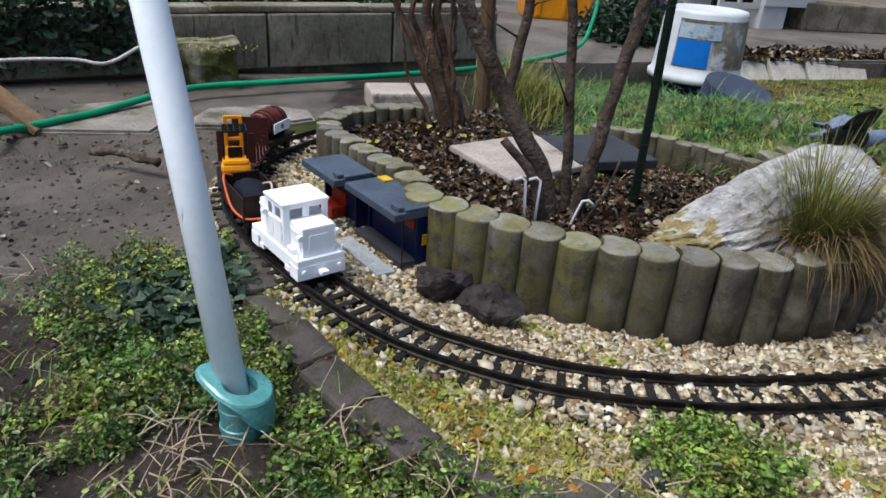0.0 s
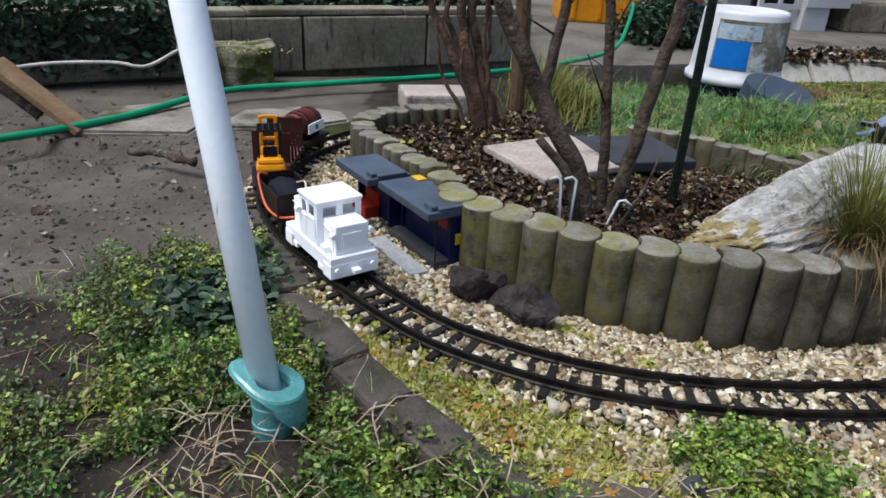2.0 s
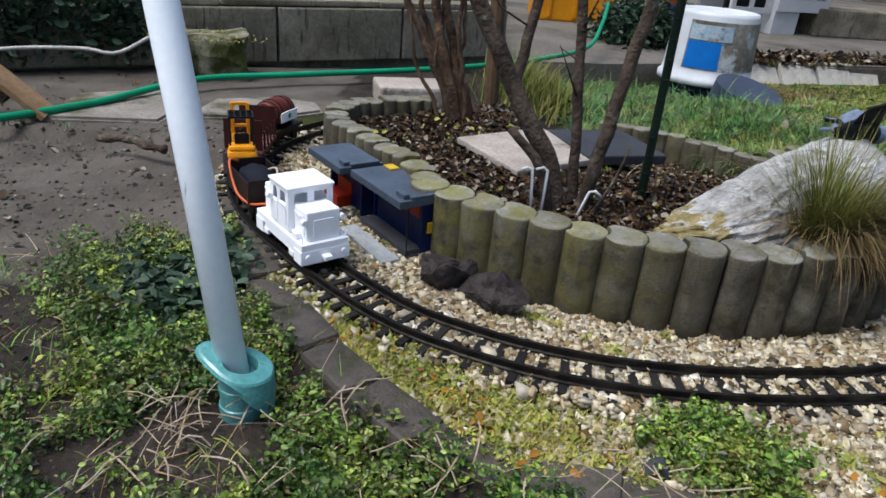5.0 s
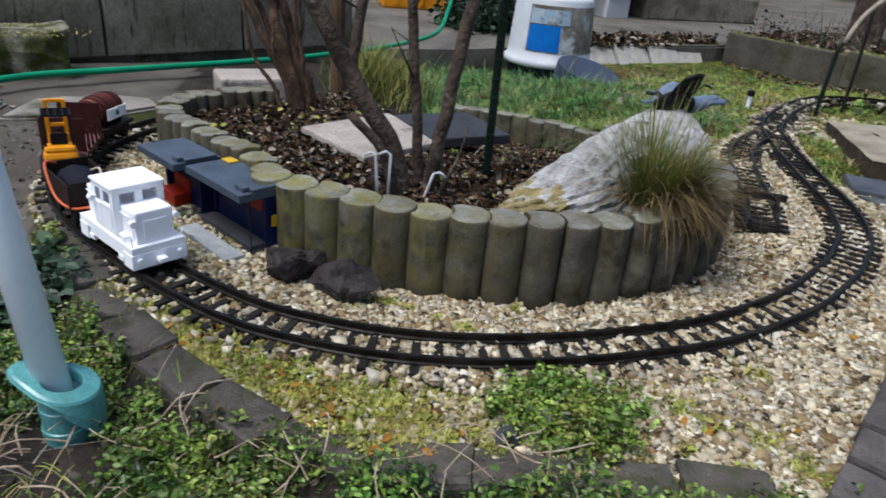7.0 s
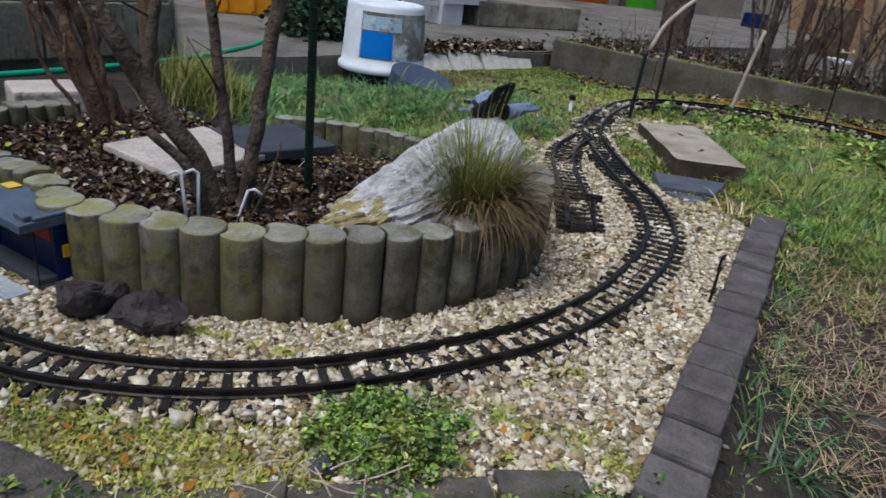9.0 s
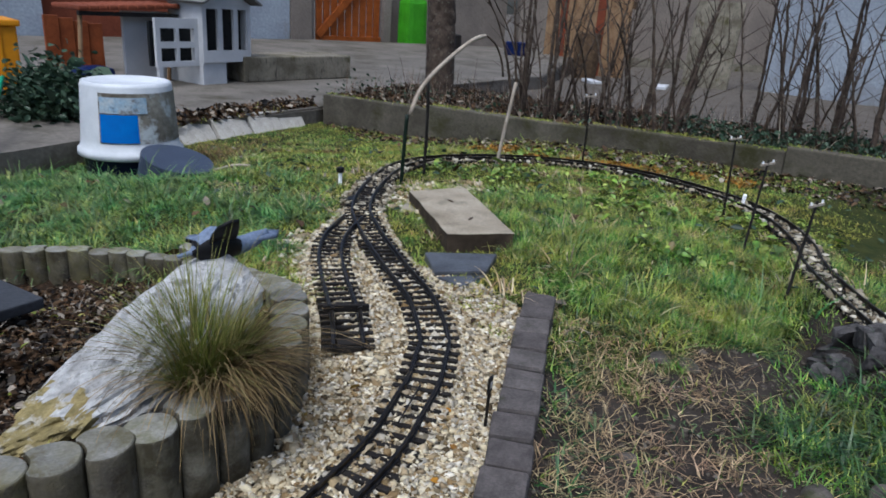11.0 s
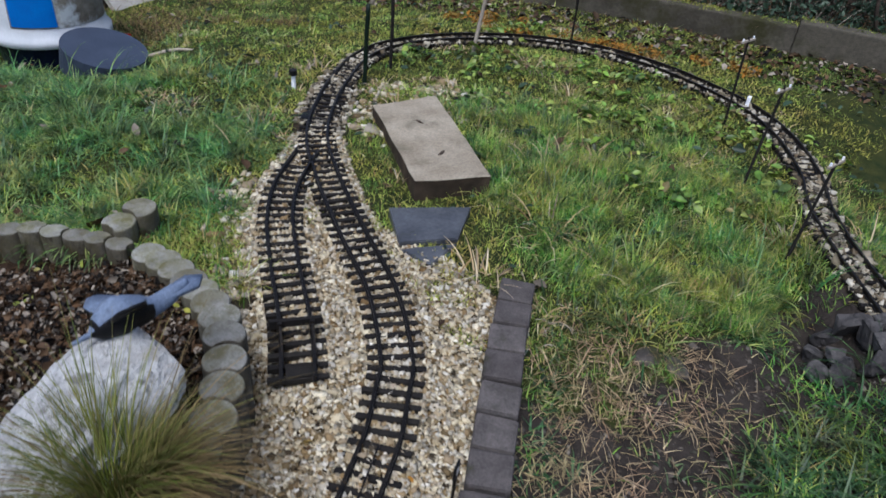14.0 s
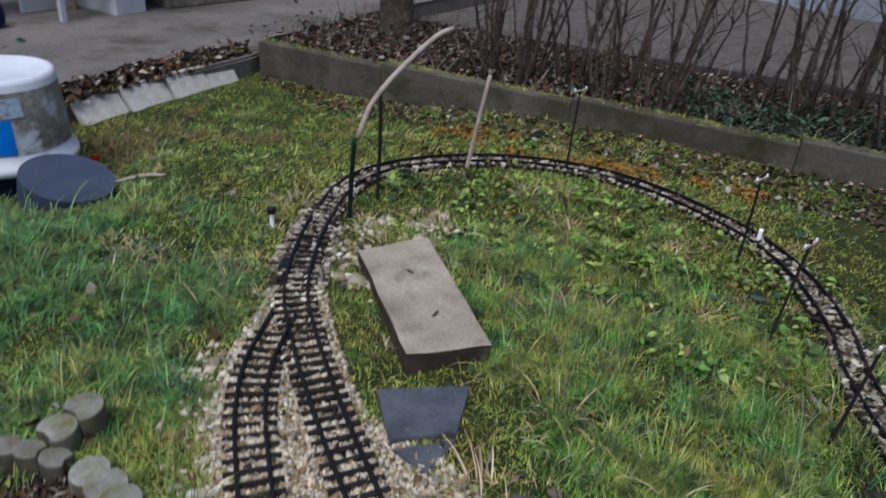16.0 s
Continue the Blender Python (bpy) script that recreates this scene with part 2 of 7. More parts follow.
M = dict(
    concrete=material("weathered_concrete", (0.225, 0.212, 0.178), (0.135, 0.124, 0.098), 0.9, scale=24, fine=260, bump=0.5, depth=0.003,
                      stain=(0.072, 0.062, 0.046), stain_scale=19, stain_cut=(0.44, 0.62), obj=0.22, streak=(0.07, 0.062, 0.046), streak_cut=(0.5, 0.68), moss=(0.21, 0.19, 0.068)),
    # Worn concrete, lighter so that the tops' skylight is in the colour.
    lit_worn_top=material("lit_worn_concrete", (0.35, 0.345, 0.32), (0.235, 0.23, 0.205), 0.92, scale=30, fine=300, bump=0.5, depth=0.002,
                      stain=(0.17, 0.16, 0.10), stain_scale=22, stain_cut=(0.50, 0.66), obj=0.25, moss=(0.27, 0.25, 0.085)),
    brick=material("dark_paving_brick", (0.172, 0.156, 0.148), (0.118, 0.107, 0.102), 0.95, scale=40, fine=300, bump=0.6, depth=0.002,
                   stain=(0.09, 0.095, 0.05), stain_scale=20, stain_cut=(0.6, 0.75), obj=0.18),
    kerb=material("old_kerb_stone", (0.172, 0.152, 0.132), (0.10, 0.09, 0.078), 0.6, scale=30, fine=260, bump=0.6, depth=0.003,
                  stain=(0.08, 0.09, 0.03), stain_scale=14, stain_cut=(0.52, 0.66), obj=0.15),
    rail=material("black_tarnished_rail", (0.045, 0.041, 0.038), (0.07, 0.062, 0.055), 0.36, metal=0.6, scale=60, bump=0.1),
    sleeper=material("dark_plastic_sleeper", (0.028, 0.025, 0.023), (0.045, 0.04, 0.035), 0.8, scale=80, fine=500, bump=0.4, obj=0.3),
    white=material("white_printed_plastic", (0.90, 0.91, 0.93), (0.86, 0.87, 0.90), 0.55, scale=50, fine=900, bump=0.15, depth=0.0005, contrast=0.03, darkened=False),
    wagon=material("red_brown_wagon", (0.095, 0.032, 0.026), (0.07, 0.024, 0.02), 0.5, scale=40, fine=400, bump=0.15, contrast=0.12),
    dark_wagon=material("dark_brown_wagon", (0.05, 0.03, 0.027), (0.035, 0.024, 0.022), 0.55, scale=40, fine=400, bump=0.15, contrast=0.12),
    deck=material("pinkish_wagon_floor", (0.33, 0.2, 0.2), (0.26, 0.15, 0.15), 0.6, scale=40, fine=400, bump=0.1, contrast=0.1),
    barrel=material("barrel_wood", (0.2, 0.055, 0.035), (0.15, 0.04, 0.028), 0.5, scale=30, fine=300, bump=0.2, contrast=0.15),
    yellow=material("yellow_toy_plastic", (0.75, 0.3, 0.008), (0.68, 0.26, 0.006), 0.35, scale=60, bump=0.0, contrast=0.04, darkened=False),
    black=material("black_plastic", (0.018, 0.018, 0.02), (0.03, 0.03, 0.032), 0.5, scale=60, bump=0.1, contrast=0.1),
    undercarriage=material("black_metal_frame", (0.02, 0.019, 0.018), (0.03, 0.028, 0.026), 0.6, scale=60, bump=0.1),
    bag=material("navy_cloth_bag", (0.012, 0.015, 0.03), (0.02, 0.024, 0.042), 0.75, scale=40, fine=700, bump=0.4, depth=0.002),
    orange_wire=material("orange_wire", (0.75, 0.22, 0.09), rough=0.4, bump=0, contrast=0.03),
    yellow_plug=material("yellow_plug", (0.7, 0.5, 0.04), rough=0.4, bump=0, contrast=0.03),
    white_wire=material("white_wire", (0.7, 0.62, 0.5), rough=0.4, bump=0, contrast=0.05),
    roof=material("slate_grey_roof", (0.13, 0.155, 0.19), (0.10, 0.12, 0.15), 0.33, scale=20, fine=200, bump=0.15, stain=(0.16, 0.17, 0.18), stain_scale=40, stain_cut=(0.66, 0.72)),
    blue=material("deep_blue_board", (0.008, 0.03, 0.13), (0.006, 0.018, 0.075), 0.45, scale=30, bump=0.1),
    red=material("orange_red_board", (0.42, 0.05, 0.018), (0.3, 0.035, 0.014), 0.45, scale=30, bump=0.1),
    grey_board=material("grey_platform_board", (0.46, 0.48, 0.49), (0.36, 0.38, 0.39), 0.6, scale=40, fine=400, bump=0.3, stain=(0.08, 0.09, 0.07), stain_scale=25),
    coal=material("black_slag_stone", (0.052, 0.044, 0.042), (0.10, 0.085, 0.08), 0.7, scale=55, fine=320, bump=0.9, depth=0.003),
    boulder=material("white_lichened_boulder", (0.60, 0.60, 0.59), (0.38, 0.375, 0.36), 0.95, scale=26, fine=120, bump=0.9, depth=0.008,
                     stain=(0.30, 0.22, 0.07), stain_scale=7, stain_cut=(0.60, 0.74), streak=(0.20, 0.195, 0.18), streak_cut=(0.60, 0.68)),
    lichen=material("ochre_lichen_crust", (0.40, 0.34, 0.18), (0.27, 0.23, 0.12), 0.95, scale=60, fine=300, bump=0.7, depth=0.004, stain=(0.5, 0.48, 0.42), stain_scale=50, stain_cut=(0.55, 0.65)),
    bird_grey=material("grey_blue_figure", (0.26, 0.31, 0.40), (0.19, 0.23, 0.31), 0.6, scale=40, bump=0.3),
    bird_black=material("black_figure", (0.012, 0.012, 0.014), (0.02, 0.02, 0.022), 0.55, scale=40, bump=0.2),
    pole=material("pale_blue_white_pole", (0.91, 0.96, 1.0), (0.86, 0.92, 0.97), 0.35, scale=14, fine=120, bump=0.05, contrast=0.04,
                  stain=(0.34, 0.36, 0.38), stain_scale=34, stain_cut=(0.68, 0.76), darkened=False, streak=(0.42, 0.44, 0.47), streak_cut=(0.70, 0.74)),
    teal=material("teal_green_plastic", (0.19, 0.42, 0.42), (0.12, 0.32, 0.31), 0.3, spec=0.6, scale=30, bump=0.15, stain=(0.22, 0.32, 0.34), stain_scale=35, stain_cut=(0.6, 0.75)),
    hose=material("green_garden_hose", (0.035, 0.36, 0.20), (0.028, 0.29, 0.16), 0.4, scale=20, bump=0.05, contrast=0.08),
    cable=material("white_cable", (0.6, 0.58, 0.55), rough=0.5, bump=0.0),
    mossy_block=material("mossy_squared_stone", (0.34, 0.32, 0.25), (0.20, 0.19, 0.13), 0.95, scale=16, fine=110, bump=0.8, depth=0.005,
                  stain=(0.09, 0.10, 0.026), stain_scale=13, stain_cut=(0.42, 0.56)),
    wall=material("old_concrete_block", (0.35, 0.322, 0.26), (0.20, 0.184, 0.14), 0.95, scale=7, fine=90, bump=0.6, depth=0.004,
                  stain=(0.13, 0.125, 0.045), stain_scale=6, stain_cut=(0.55, 0.68), obj=0.15, streak=(0.05, 0.046, 0.036), streak_cut=(0.58, 0.72)),
    # Mossy, and darker than the block wall: its shade is put into the colour.
    garden_wall=material("shaded_mossy_wall", (0.175, 0.16, 0.128), (0.11, 0.10, 0.078), 0.95, scale=6, fine=90, bump=0.6, depth=0.004,
                  stain=(0.08, 0.078, 0.035), stain_scale=5, stain_cut=(0.5, 0.66), obj=0.12),
    path=material("worn_path_stone", (0.36, 0.335, 0.30), (0.27, 0.25, 0.215), 0.95, scale=10, fine=140, bump=0.5, depth=0.003,
                  stain=(0.12, 0.115, 0.07), stain_scale=7, stain_cut=(0.5, 0.65)),
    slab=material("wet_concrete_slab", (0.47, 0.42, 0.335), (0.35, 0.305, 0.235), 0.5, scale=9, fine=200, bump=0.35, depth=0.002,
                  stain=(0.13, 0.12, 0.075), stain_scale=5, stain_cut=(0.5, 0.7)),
    # Earthy brown with the shade on the slab's sides put into the colour.
    slab_side=material("shaded_earthy_slab_side", (0.13, 0.10, 0.07), (0.07, 0.055, 0.04), 0.85, scale=20, fine=160, bump=0.5, stain=(0.24, 0.21, 0.16), stain_scale=16, stain_cut=(0.6, 0.72)),
    white_slab=material("whitish_slab", (0.54, 0.52, 0.48), (0.4, 0.38, 0.34), 0.8, scale=12, fine=160, bump=0.4, stain=(0.2, 0.19, 0.14), stain_scale=11, stain_cut=(0.58, 0.7)),
    pale_slab=material("pale_slab", (0.52, 0.47, 0.42), (0.40, 0.36, 0.32), 0.85, scale=12, fine=160, bump=0.4, stain=(0.18, 0.16, 0.12), stain_scale=9),
    dark_slab=material("dark_grey_slab", (0.10, 0.105, 0.115), (0.075, 0.078, 0.085), 0.6, scale=12, fine=160, bump=0.3),
    rock=material("dark_brown_grey_rock", (0.155, 0.146, 0.141), (0.085, 0.08, 0.076), 0.8, scale=30, fine=160, bump=0.6, depth=0.004, obj=0.25),
    slate=material("blue_grey_slate", (0.155, 0.163, 0.178), (0.095, 0.10, 0.112), 0.42, scale=14, fine=120, bump=0.4, stain=(0.15, 0.15, 0.13), stain_scale=14, stain_cut=(0.6, 0.75)),
    patio=material("grey_patio_concrete", (0.24, 0.22, 0.195), (0.18, 0.165, 0.145), 0.8, scale=2.5, fine=60, bump=0.4, stain=(0.11, 0.1, 0.07), stain_scale=2.2, stain_cut=(0.5, 0.65)),
    tub_white=material("chalky_white_plastic", (0.68, 0.7, 0.72), (0.6, 0.62, 0.64), 0.45, scale=12, bump=0.05, contrast=0.06, stain=(0.33, 0.30, 0.24), stain_scale=8, stain_cut=(0.62, 0.75)),
    tub_label=material("faded_label", (0.40, 0.38, 0.33), (0.17, 0.15, 0.12), 0.55, scale=7, fine=60, bump=0.1, contrast=0.3, stain=(0.55, 0.58, 0.58), stain_scale=10, stain_cut=(0.5, 0.62)),
    tub_blue=material("bright_blue_print", (0.03, 0.24, 0.62), (0.025, 0.2, 0.55), 0.45, scale=12, bump=0.0, contrast=0.08),
    tub_faded=material("washed_out_print", (0.30, 0.44, 0.56), (0.52, 0.56, 0.58), 0.55, scale=22, fine=120, bump=0.05, contrast=0.2, stain=(0.16, 0.14, 0.11), stain_scale=18, stain_cut=(0.55, 0.68)),
    navy=material("navy_plastic", (0.012, 0.022, 0.06), (0.016, 0.028, 0.07), 0.4, scale=20, bump=0.1),
    lid=material("slate_black_rubber", (0.075, 0.092, 0.13), (0.10, 0.12, 0.165), 0.55, scale=12, fine=200, bump=0.2, contrast=0.12),
    bark=material("grey_brown_bark", (0.175, 0.138, 0.11), (0.085, 0.066, 0.052), 0.95, scale=30, fine=130, bump=0.9, depth=0.006,
                  stain=(0.24, 0.23, 0.19), stain_scale=45, stain_cut=(0.57, 0.66)),
    bark_red=material("reddish_bark", (0.215, 0.15, 0.105), (0.095, 0.065, 0.047), 0.95, scale=30, fine=130, bump=0.9, depth=0.006),
    dead_stalk=material("bleached_dead_stalk", (0.58, 0.50, 0.40), (0.36, 0.28, 0.2), 0.85, scale=60, fine=300, bump=0.2),
    stick=material("pale_bare_stick", (0.50, 0.45, 0.38), (0.38, 0.33, 0.27), 0.85, scale=40, fine=200, bump=0.3),
    dark_stick=material("dark_thin_post", (0.05, 0.045, 0.04), (0.035, 0.03, 0.028), 0.8, scale=40, bump=0.3),
    stake=material("dark_green_stake", (0.012, 0.03, 0.018), (0.02, 0.04, 0.026), 0.5, scale=40, bump=0.2),
    post=material("weathered_wood_post", (0.19, 0.135, 0.085), (0.12, 0.085, 0.055), 0.9, scale=16, fine=150, bump=0.5),
    hook=material("white_coated_wire", (0.72, 0.73, 0.74), rough=0.4, bump=0.0, contrast=0.05),
    board=material("tan_board", (0.40, 0.29, 0.18), (0.3, 0.2, 0.12), 0.8, scale=12, fine=120, bump=0.3),
    gate=material("orange_stained_wood", (0.42, 0.15, 0.035), (0.33, 0.11, 0.025), 0.6, scale=12, fine=90, bump=0.3),
    crate=material("orange_brown_wood", (0.36, 0.13, 0.05), (0.26, 0.09, 0.035), 0.7, scale=9, fine=90, bump=0.3),
    yellow_bin=material("yellow_crate_plastic", (0.72, 0.36, 0.02), (0.62, 0.3, 0.018), 0.4, scale=9, bump=0.05, contrast=0.08),
    render_white=material("bluish_white_render", (0.46, 0.5, 0.54), (0.38, 0.41, 0.45), 0.85, scale=2.0, fine=40, bump=0.2, stain=(0.3, 0.29, 0.27), stain_scale=1.8, stain_cut=(0.52, 0.7)),
    render_grey=material("grey_render", (0.33, 0.29, 0.25), (0.26, 0.23, 0.2), 0.9, scale=2.0, fine=40, bump=0.3),
    terracotta=material("terracotta_panel", (0.30, 0.11, 0.06), (0.22, 0.08, 0.045), 0.85, scale=3, fine=60, bump=0.2),
    toy_white=material("white_painted_wood", (0.62, 0.63, 0.64), (0.54, 0.55, 0.56), 0.6, scale=6, bump=0.1, contrast=0.06),
    # Near-black that stands for the shade inside the hutch.
    toy_shade=material("shaded_interior", (0.03, 0.035, 0.04), rough=0.3, bump=0.0),
    toy_roof=material("grey_roof_felt", (0.25, 0.25, 0.24), (0.19, 0.19, 0.18), 0.85, scale=8, bump=0.3),
    gravel=island_palette("cream_gravel", [(0.633, 0.56, 0.395), (0.22, 0.148, 0.067), (0.769, 0.716, 0.568), (0.342, 0.264, 0.146), (0.078, 0.06, 0.039), (0.722, 0.657, 0.493), (0.307, 0.223, 0.116), (0.579, 0.543, 0.458), (0.205, 0.173, 0.114), (0.811, 0.775, 0.682)], 0.85, 500, darkened=True),
    far_gravel=island_palette("dusty_gravel", [(0.40, 0.35, 0.26), (0.15, 0.11, 0.065), (0.52, 0.48, 0.38), (0.20, 0.17, 0.11), (0.06, 0.05, 0.036), (0.34, 0.31, 0.25), (0.66, 0.62, 0.52), (0.11, 0.095, 0.07)], 0.85, 500, darkened=True),
    lawn_moss=island_palette("lawn_moss", [(0.165, 0.213, 0.032), (0.261, 0.281, 0.054), (0.097, 0.145, 0.022), (0.319, 0.31, 0.082), (0.135, 0.184, 0.028)], 0.9, 30, 0.0, 0.2, patch=1.0),
    grass=island_palette("lawn_grass", [(0.02, 0.069, 0.005), (0.087, 0.197, 0.016), (0.225, 0.318, 0.031), (0.029, 0.092, 0.011), (0.356, 0.376, 0.088), (0.053, 0.142, 0.009), (0.141, 0.257, 0.024), (0.424, 0.313, 0.112)], 0.55, 24, 0.0, 0.25, patch=1.0),
    moss=island_palette("moss", [(0.225, 0.283, 0.043), (0.358, 0.368, 0.071), (0.132, 0.198, 0.035), (0.451, 0.425, 0.123), (0.212, 0.184, 0.071), (0.278, 0.311, 0.052)], 0.9, 34, 0.0, 0.2, patch=0.65),
    weed=island_palette("weed_leaves", [(0.086, 0.177, 0.021), (0.2, 0.332, 0.039), (0.013, 0.038, 0.007), (0.352, 0.45, 0.091), (0.118, 0.224, 0.025), (0.027, 0.065, 0.01), (0.276, 0.355, 0.057), (0.016, 0.036, 0.01), (0.212, 0.165, 0.05)], 0.42, 34, 0.0, 0.25, patch=0.65),
    deep_weed=island_palette("deep_weed_leaves", [(0.03, 0.075, 0.012), (0.075, 0.15, 0.02), (0.012, 0.026, 0.006), (0.16, 0.25, 0.05), (0.045, 0.10, 0.016), (0.012, 0.02, 0.007), (0.11, 0.19, 0.03), (0.14, 0.10, 0.035)], 0.4, 34, 0.0, 0.25, patch=0.65),
    ivy=island_palette("dark_leaves", [(0.014, 0.027, 0.014), (0.028, 0.052, 0.028), (0.06, 0.10, 0.06), (0.014, 0.024, 0.014)], 0.4, 90, 0.0, 0.15),
    long_grass=island_palette("long_blue_green_grass", [(0.014, 0.056, 0.015), (0.05, 0.142, 0.035), (0.136, 0.246, 0.065), (0.024, 0.081, 0.021), (0.239, 0.33, 0.089), (0.041, 0.111, 0.025), (0.107, 0.196, 0.033)], 0.5, 24, 0.0, 0.25, patch=1.0),
    deep_grass=island_palette("deep_green_grass", [(0.012, 0.036, 0.007), (0.028, 0.076, 0.014), (0.058, 0.126, 0.031), (0.019, 0.054, 0.014), (0.128, 0.181, 0.066)], 0.5, 24, 0.0, 0.25, patch=1.0),
    bright_grass=island_palette("bright_yellow_green_grass", [(0.094, 0.169, 0.006), (0.213, 0.296, 0.036), (0.34, 0.373, 0.105), (0.144, 0.217, 0.016), (0.449, 0.413, 0.232)], 0.5, 24, 0.0, 0.25, patch=1.0),
    dry=island_palette("dry_grass", [(0.38, 0.27, 0.13), (0.66, 0.56, 0.37), (0.20, 0.125, 0.06), (0.50, 0.38, 0.20), (0.12, 0.07, 0.04), (0.44, 0.41, 0.35)], 0.8, 60, 0.0, 0.2),
    straw=island_palette("flattened_straw", [(0.354, 0.26, 0.13), (0.543, 0.437, 0.248), (0.177, 0.118, 0.065), (0.425, 0.319, 0.165), (0.106, 0.071, 0.041), (0.283, 0.236, 0.142)], 0.8, 40, 0.0, 0.2, patch=0.6),
    tuft_green=island_palette("sedge_blades", [(0.052, 0.083, 0.014), (0.143, 0.178, 0.03), (0.276, 0.267, 0.07), (0.056, 0.083, 0.016), (0.174, 0.162, 0.045), (0.306, 0.245, 0.1)], 0.6, 60, 0.0, 0.2),
    tuft_brown=island_palette("withered_sedge", [(0.185, 0.122, 0.049), (0.26, 0.189, 0.088), (0.092, 0.06, 0.029), (0.134, 0.109, 0.042)], 0.75, 60, 0.0, 0.2),
    litter=island_palette("leaf_litter", [(0.044, 0.03, 0.02), (0.12, 0.08, 0.046), (0.24, 0.163, 0.099), (0.022, 0.017, 0.015), (0.52, 0.463, 0.385), (0.066, 0.047, 0.03), (0.183, 0.111, 0.056), (0.018, 0.015, 0.013), (0.016, 0.014, 0.012)], 0.7, 120, 0.2, 0.1, darkened=True),
    rust=island_palette("orange_dead_growth", [(0.262, 0.116, 0.02), (0.37, 0.181, 0.025), (0.127, 0.064, 0.02), (0.292, 0.203, 0.05)], 0.9, 90, 0.0, 0.15),
    crumb=island_palette("soil_crumbs", [(0.099, 0.083, 0.066), (0.149, 0.132, 0.108), (0.231, 0.206, 0.174), (0.083, 0.07, 0.058), (0.33, 0.306, 0.264)], 0.95, 300, darkened=True),
)


# ---- mesh helpers ----
def thing(name, label, category, group="", kind="", at=None):
    ob = new(name)
    ob.empty_display_size = 0.02
    if at is not None:
        ob.matrix_world = at
    return tagged(ob, label, category, group, kind)


def part(name, bm, mat, parent=None, label="", smooth=False, m=None):
    me = bpy.data.meshes.new(name)
    bmesh.ops.recalc_face_normals(bm, faces=bm.faces[:])
    bm.to_mesh(me)
    bm.free()
    if smooth:
        me.shade_smooth()
    if mat is not None:
        me.materials.append(mat)
    ob = new(name, me)
    if m is not None:
        ob.matrix_basis = m
    ob.parent = parent
    if label:
        tagged(ob, label)
    return ob


def share(name, me, parent, m):
    ob = new(name, me)
    ob.matrix_basis = m
    ob.parent = parent
    return ob


def box(bm, x, y, z, sx, sy, sz, bevel=0.0, m=None, jit=0.0):
    """A box centred on x, y with its foot at z."""
    r = bmesh.ops.create_cube(bm, size=1.0)
    vs = r["verts"]
    for v in vs:
        v.co = Vector((v.co.x * sx + x, v.co.y * sy + y, (v.co.z + 0.5) * sz + z))
        if jit:
            v.co += Vector((random.uniform(-jit, jit), random.uniform(-jit, jit), random.uniform(-jit, jit)))
    if bevel:
        es = list({e for v in vs for e in v.link_edges})
        r = bmesh.ops.bevel(bm, geom=es, offset=bevel, segments=2, affect='EDGES', profile=0.6)
        vs = list({v for f in r["faces"] for v in f.verts} | {v for v in vs if v.is_valid})
    if m is not None:
        bmesh.ops.transform(bm, matrix=m, verts=[v for v in vs if v.is_valid])
    return bm


def prism(bm, pts, z0, z1, bevel=0.0):
    lo = [bm.verts.new((x, y, z0)) for x, y in pts]
    hi = [bm.verts.new((x, y, z1)) for x, y in pts]
    k = len(pts)
    top = bm.faces.new(hi)
    bm.faces.new(lo[::-1])
    for i in range(k):
        bm.faces.new((lo[i], lo[(i + 1) % k], hi[(i + 1) % k], hi[i]))
    if bevel:
        bmesh.ops.bevel(bm, geom=list(top.edges), offset=bevel, segments=2, affect='EDGES')
    return bm


def tube(bm, pts, r, seg=8, caps=True):
    """A round bar through pts; r is one radius or one for each point."""
    pts = [Vector(p) for p in pts]
    rs = r if isinstance(r, (list, tuple)) else [r] * len(pts)
    rings, up = [], None
    for i, p in enumerate(pts):
        d = (pts[min(i + 1, len(pts) - 1)] - pts[max(i - 1, 0)]).normalized()
        if up is None:
            up = d.orthogonal().normalized()
        up = (up - d * up.dot(d)).normalized()
        side = d.cross(up)
        rings.append([bm.verts.new(p + rs[i] * (math.cos(a) * up + math.sin(a) * side)) for a in (2 * math.pi * j / seg for j in range(seg))])
    for a, b in zip(rings, rings[1:]):
        for j in range(seg):
            bm.faces.new((a[j], a[(j + 1) % seg], b[(j + 1) % seg], b[j]))
    if caps:
        bm.faces.new(rings[0][::-1])
        bm.faces.new(rings[-1])
    return bm


def lathe(bm, prof, seg=24, m=None):
    """A turned shape: prof holds radius, height from foot to top."""
    rings = []
    for r, z in prof:
        rings.append([bm.verts.new((r * math.cos(2 * math.pi * j / seg), r * math.sin(2 * math.pi * j / seg), z)) for j in range(seg)])
    for a, b in zip(rings, rings[1:]):
        for j in range(seg):
            bm.faces.new((a[j], a[(j + 1) % seg], b[(j + 1) % seg], b[j]))
    bm.faces.new(rings[0][::-1])
    bm.faces.new(rings[-1])
    if m is not None:
        bmesh.ops.transform(bm, matrix=m, verts=[v for ring in rings for v in ring])
    return bm


def smooth_line(pts, step):
    """A Catmull-Rom line through pts, in equal steps."""
    P = [np.array(p, float) for p in pts]
    P = [2 * P[0] - P[1]] + P + [2 * P[-1] - P[-2]]
    out = []
    for i in range(1, len(P) - 2):
        a, b, c, d = P[i - 1:i + 3]
        for u in np.linspace(0, 1, 24, endpoint=False):
            out.append(0.5 * (2 * b + (c - a) * u + (2 * a - 5 * b + 4 * c - d) * u ** 2 + (3 * b - a - 3 * c + d) * u ** 3))
    out.append(P[-2])
    out = np.array(out)
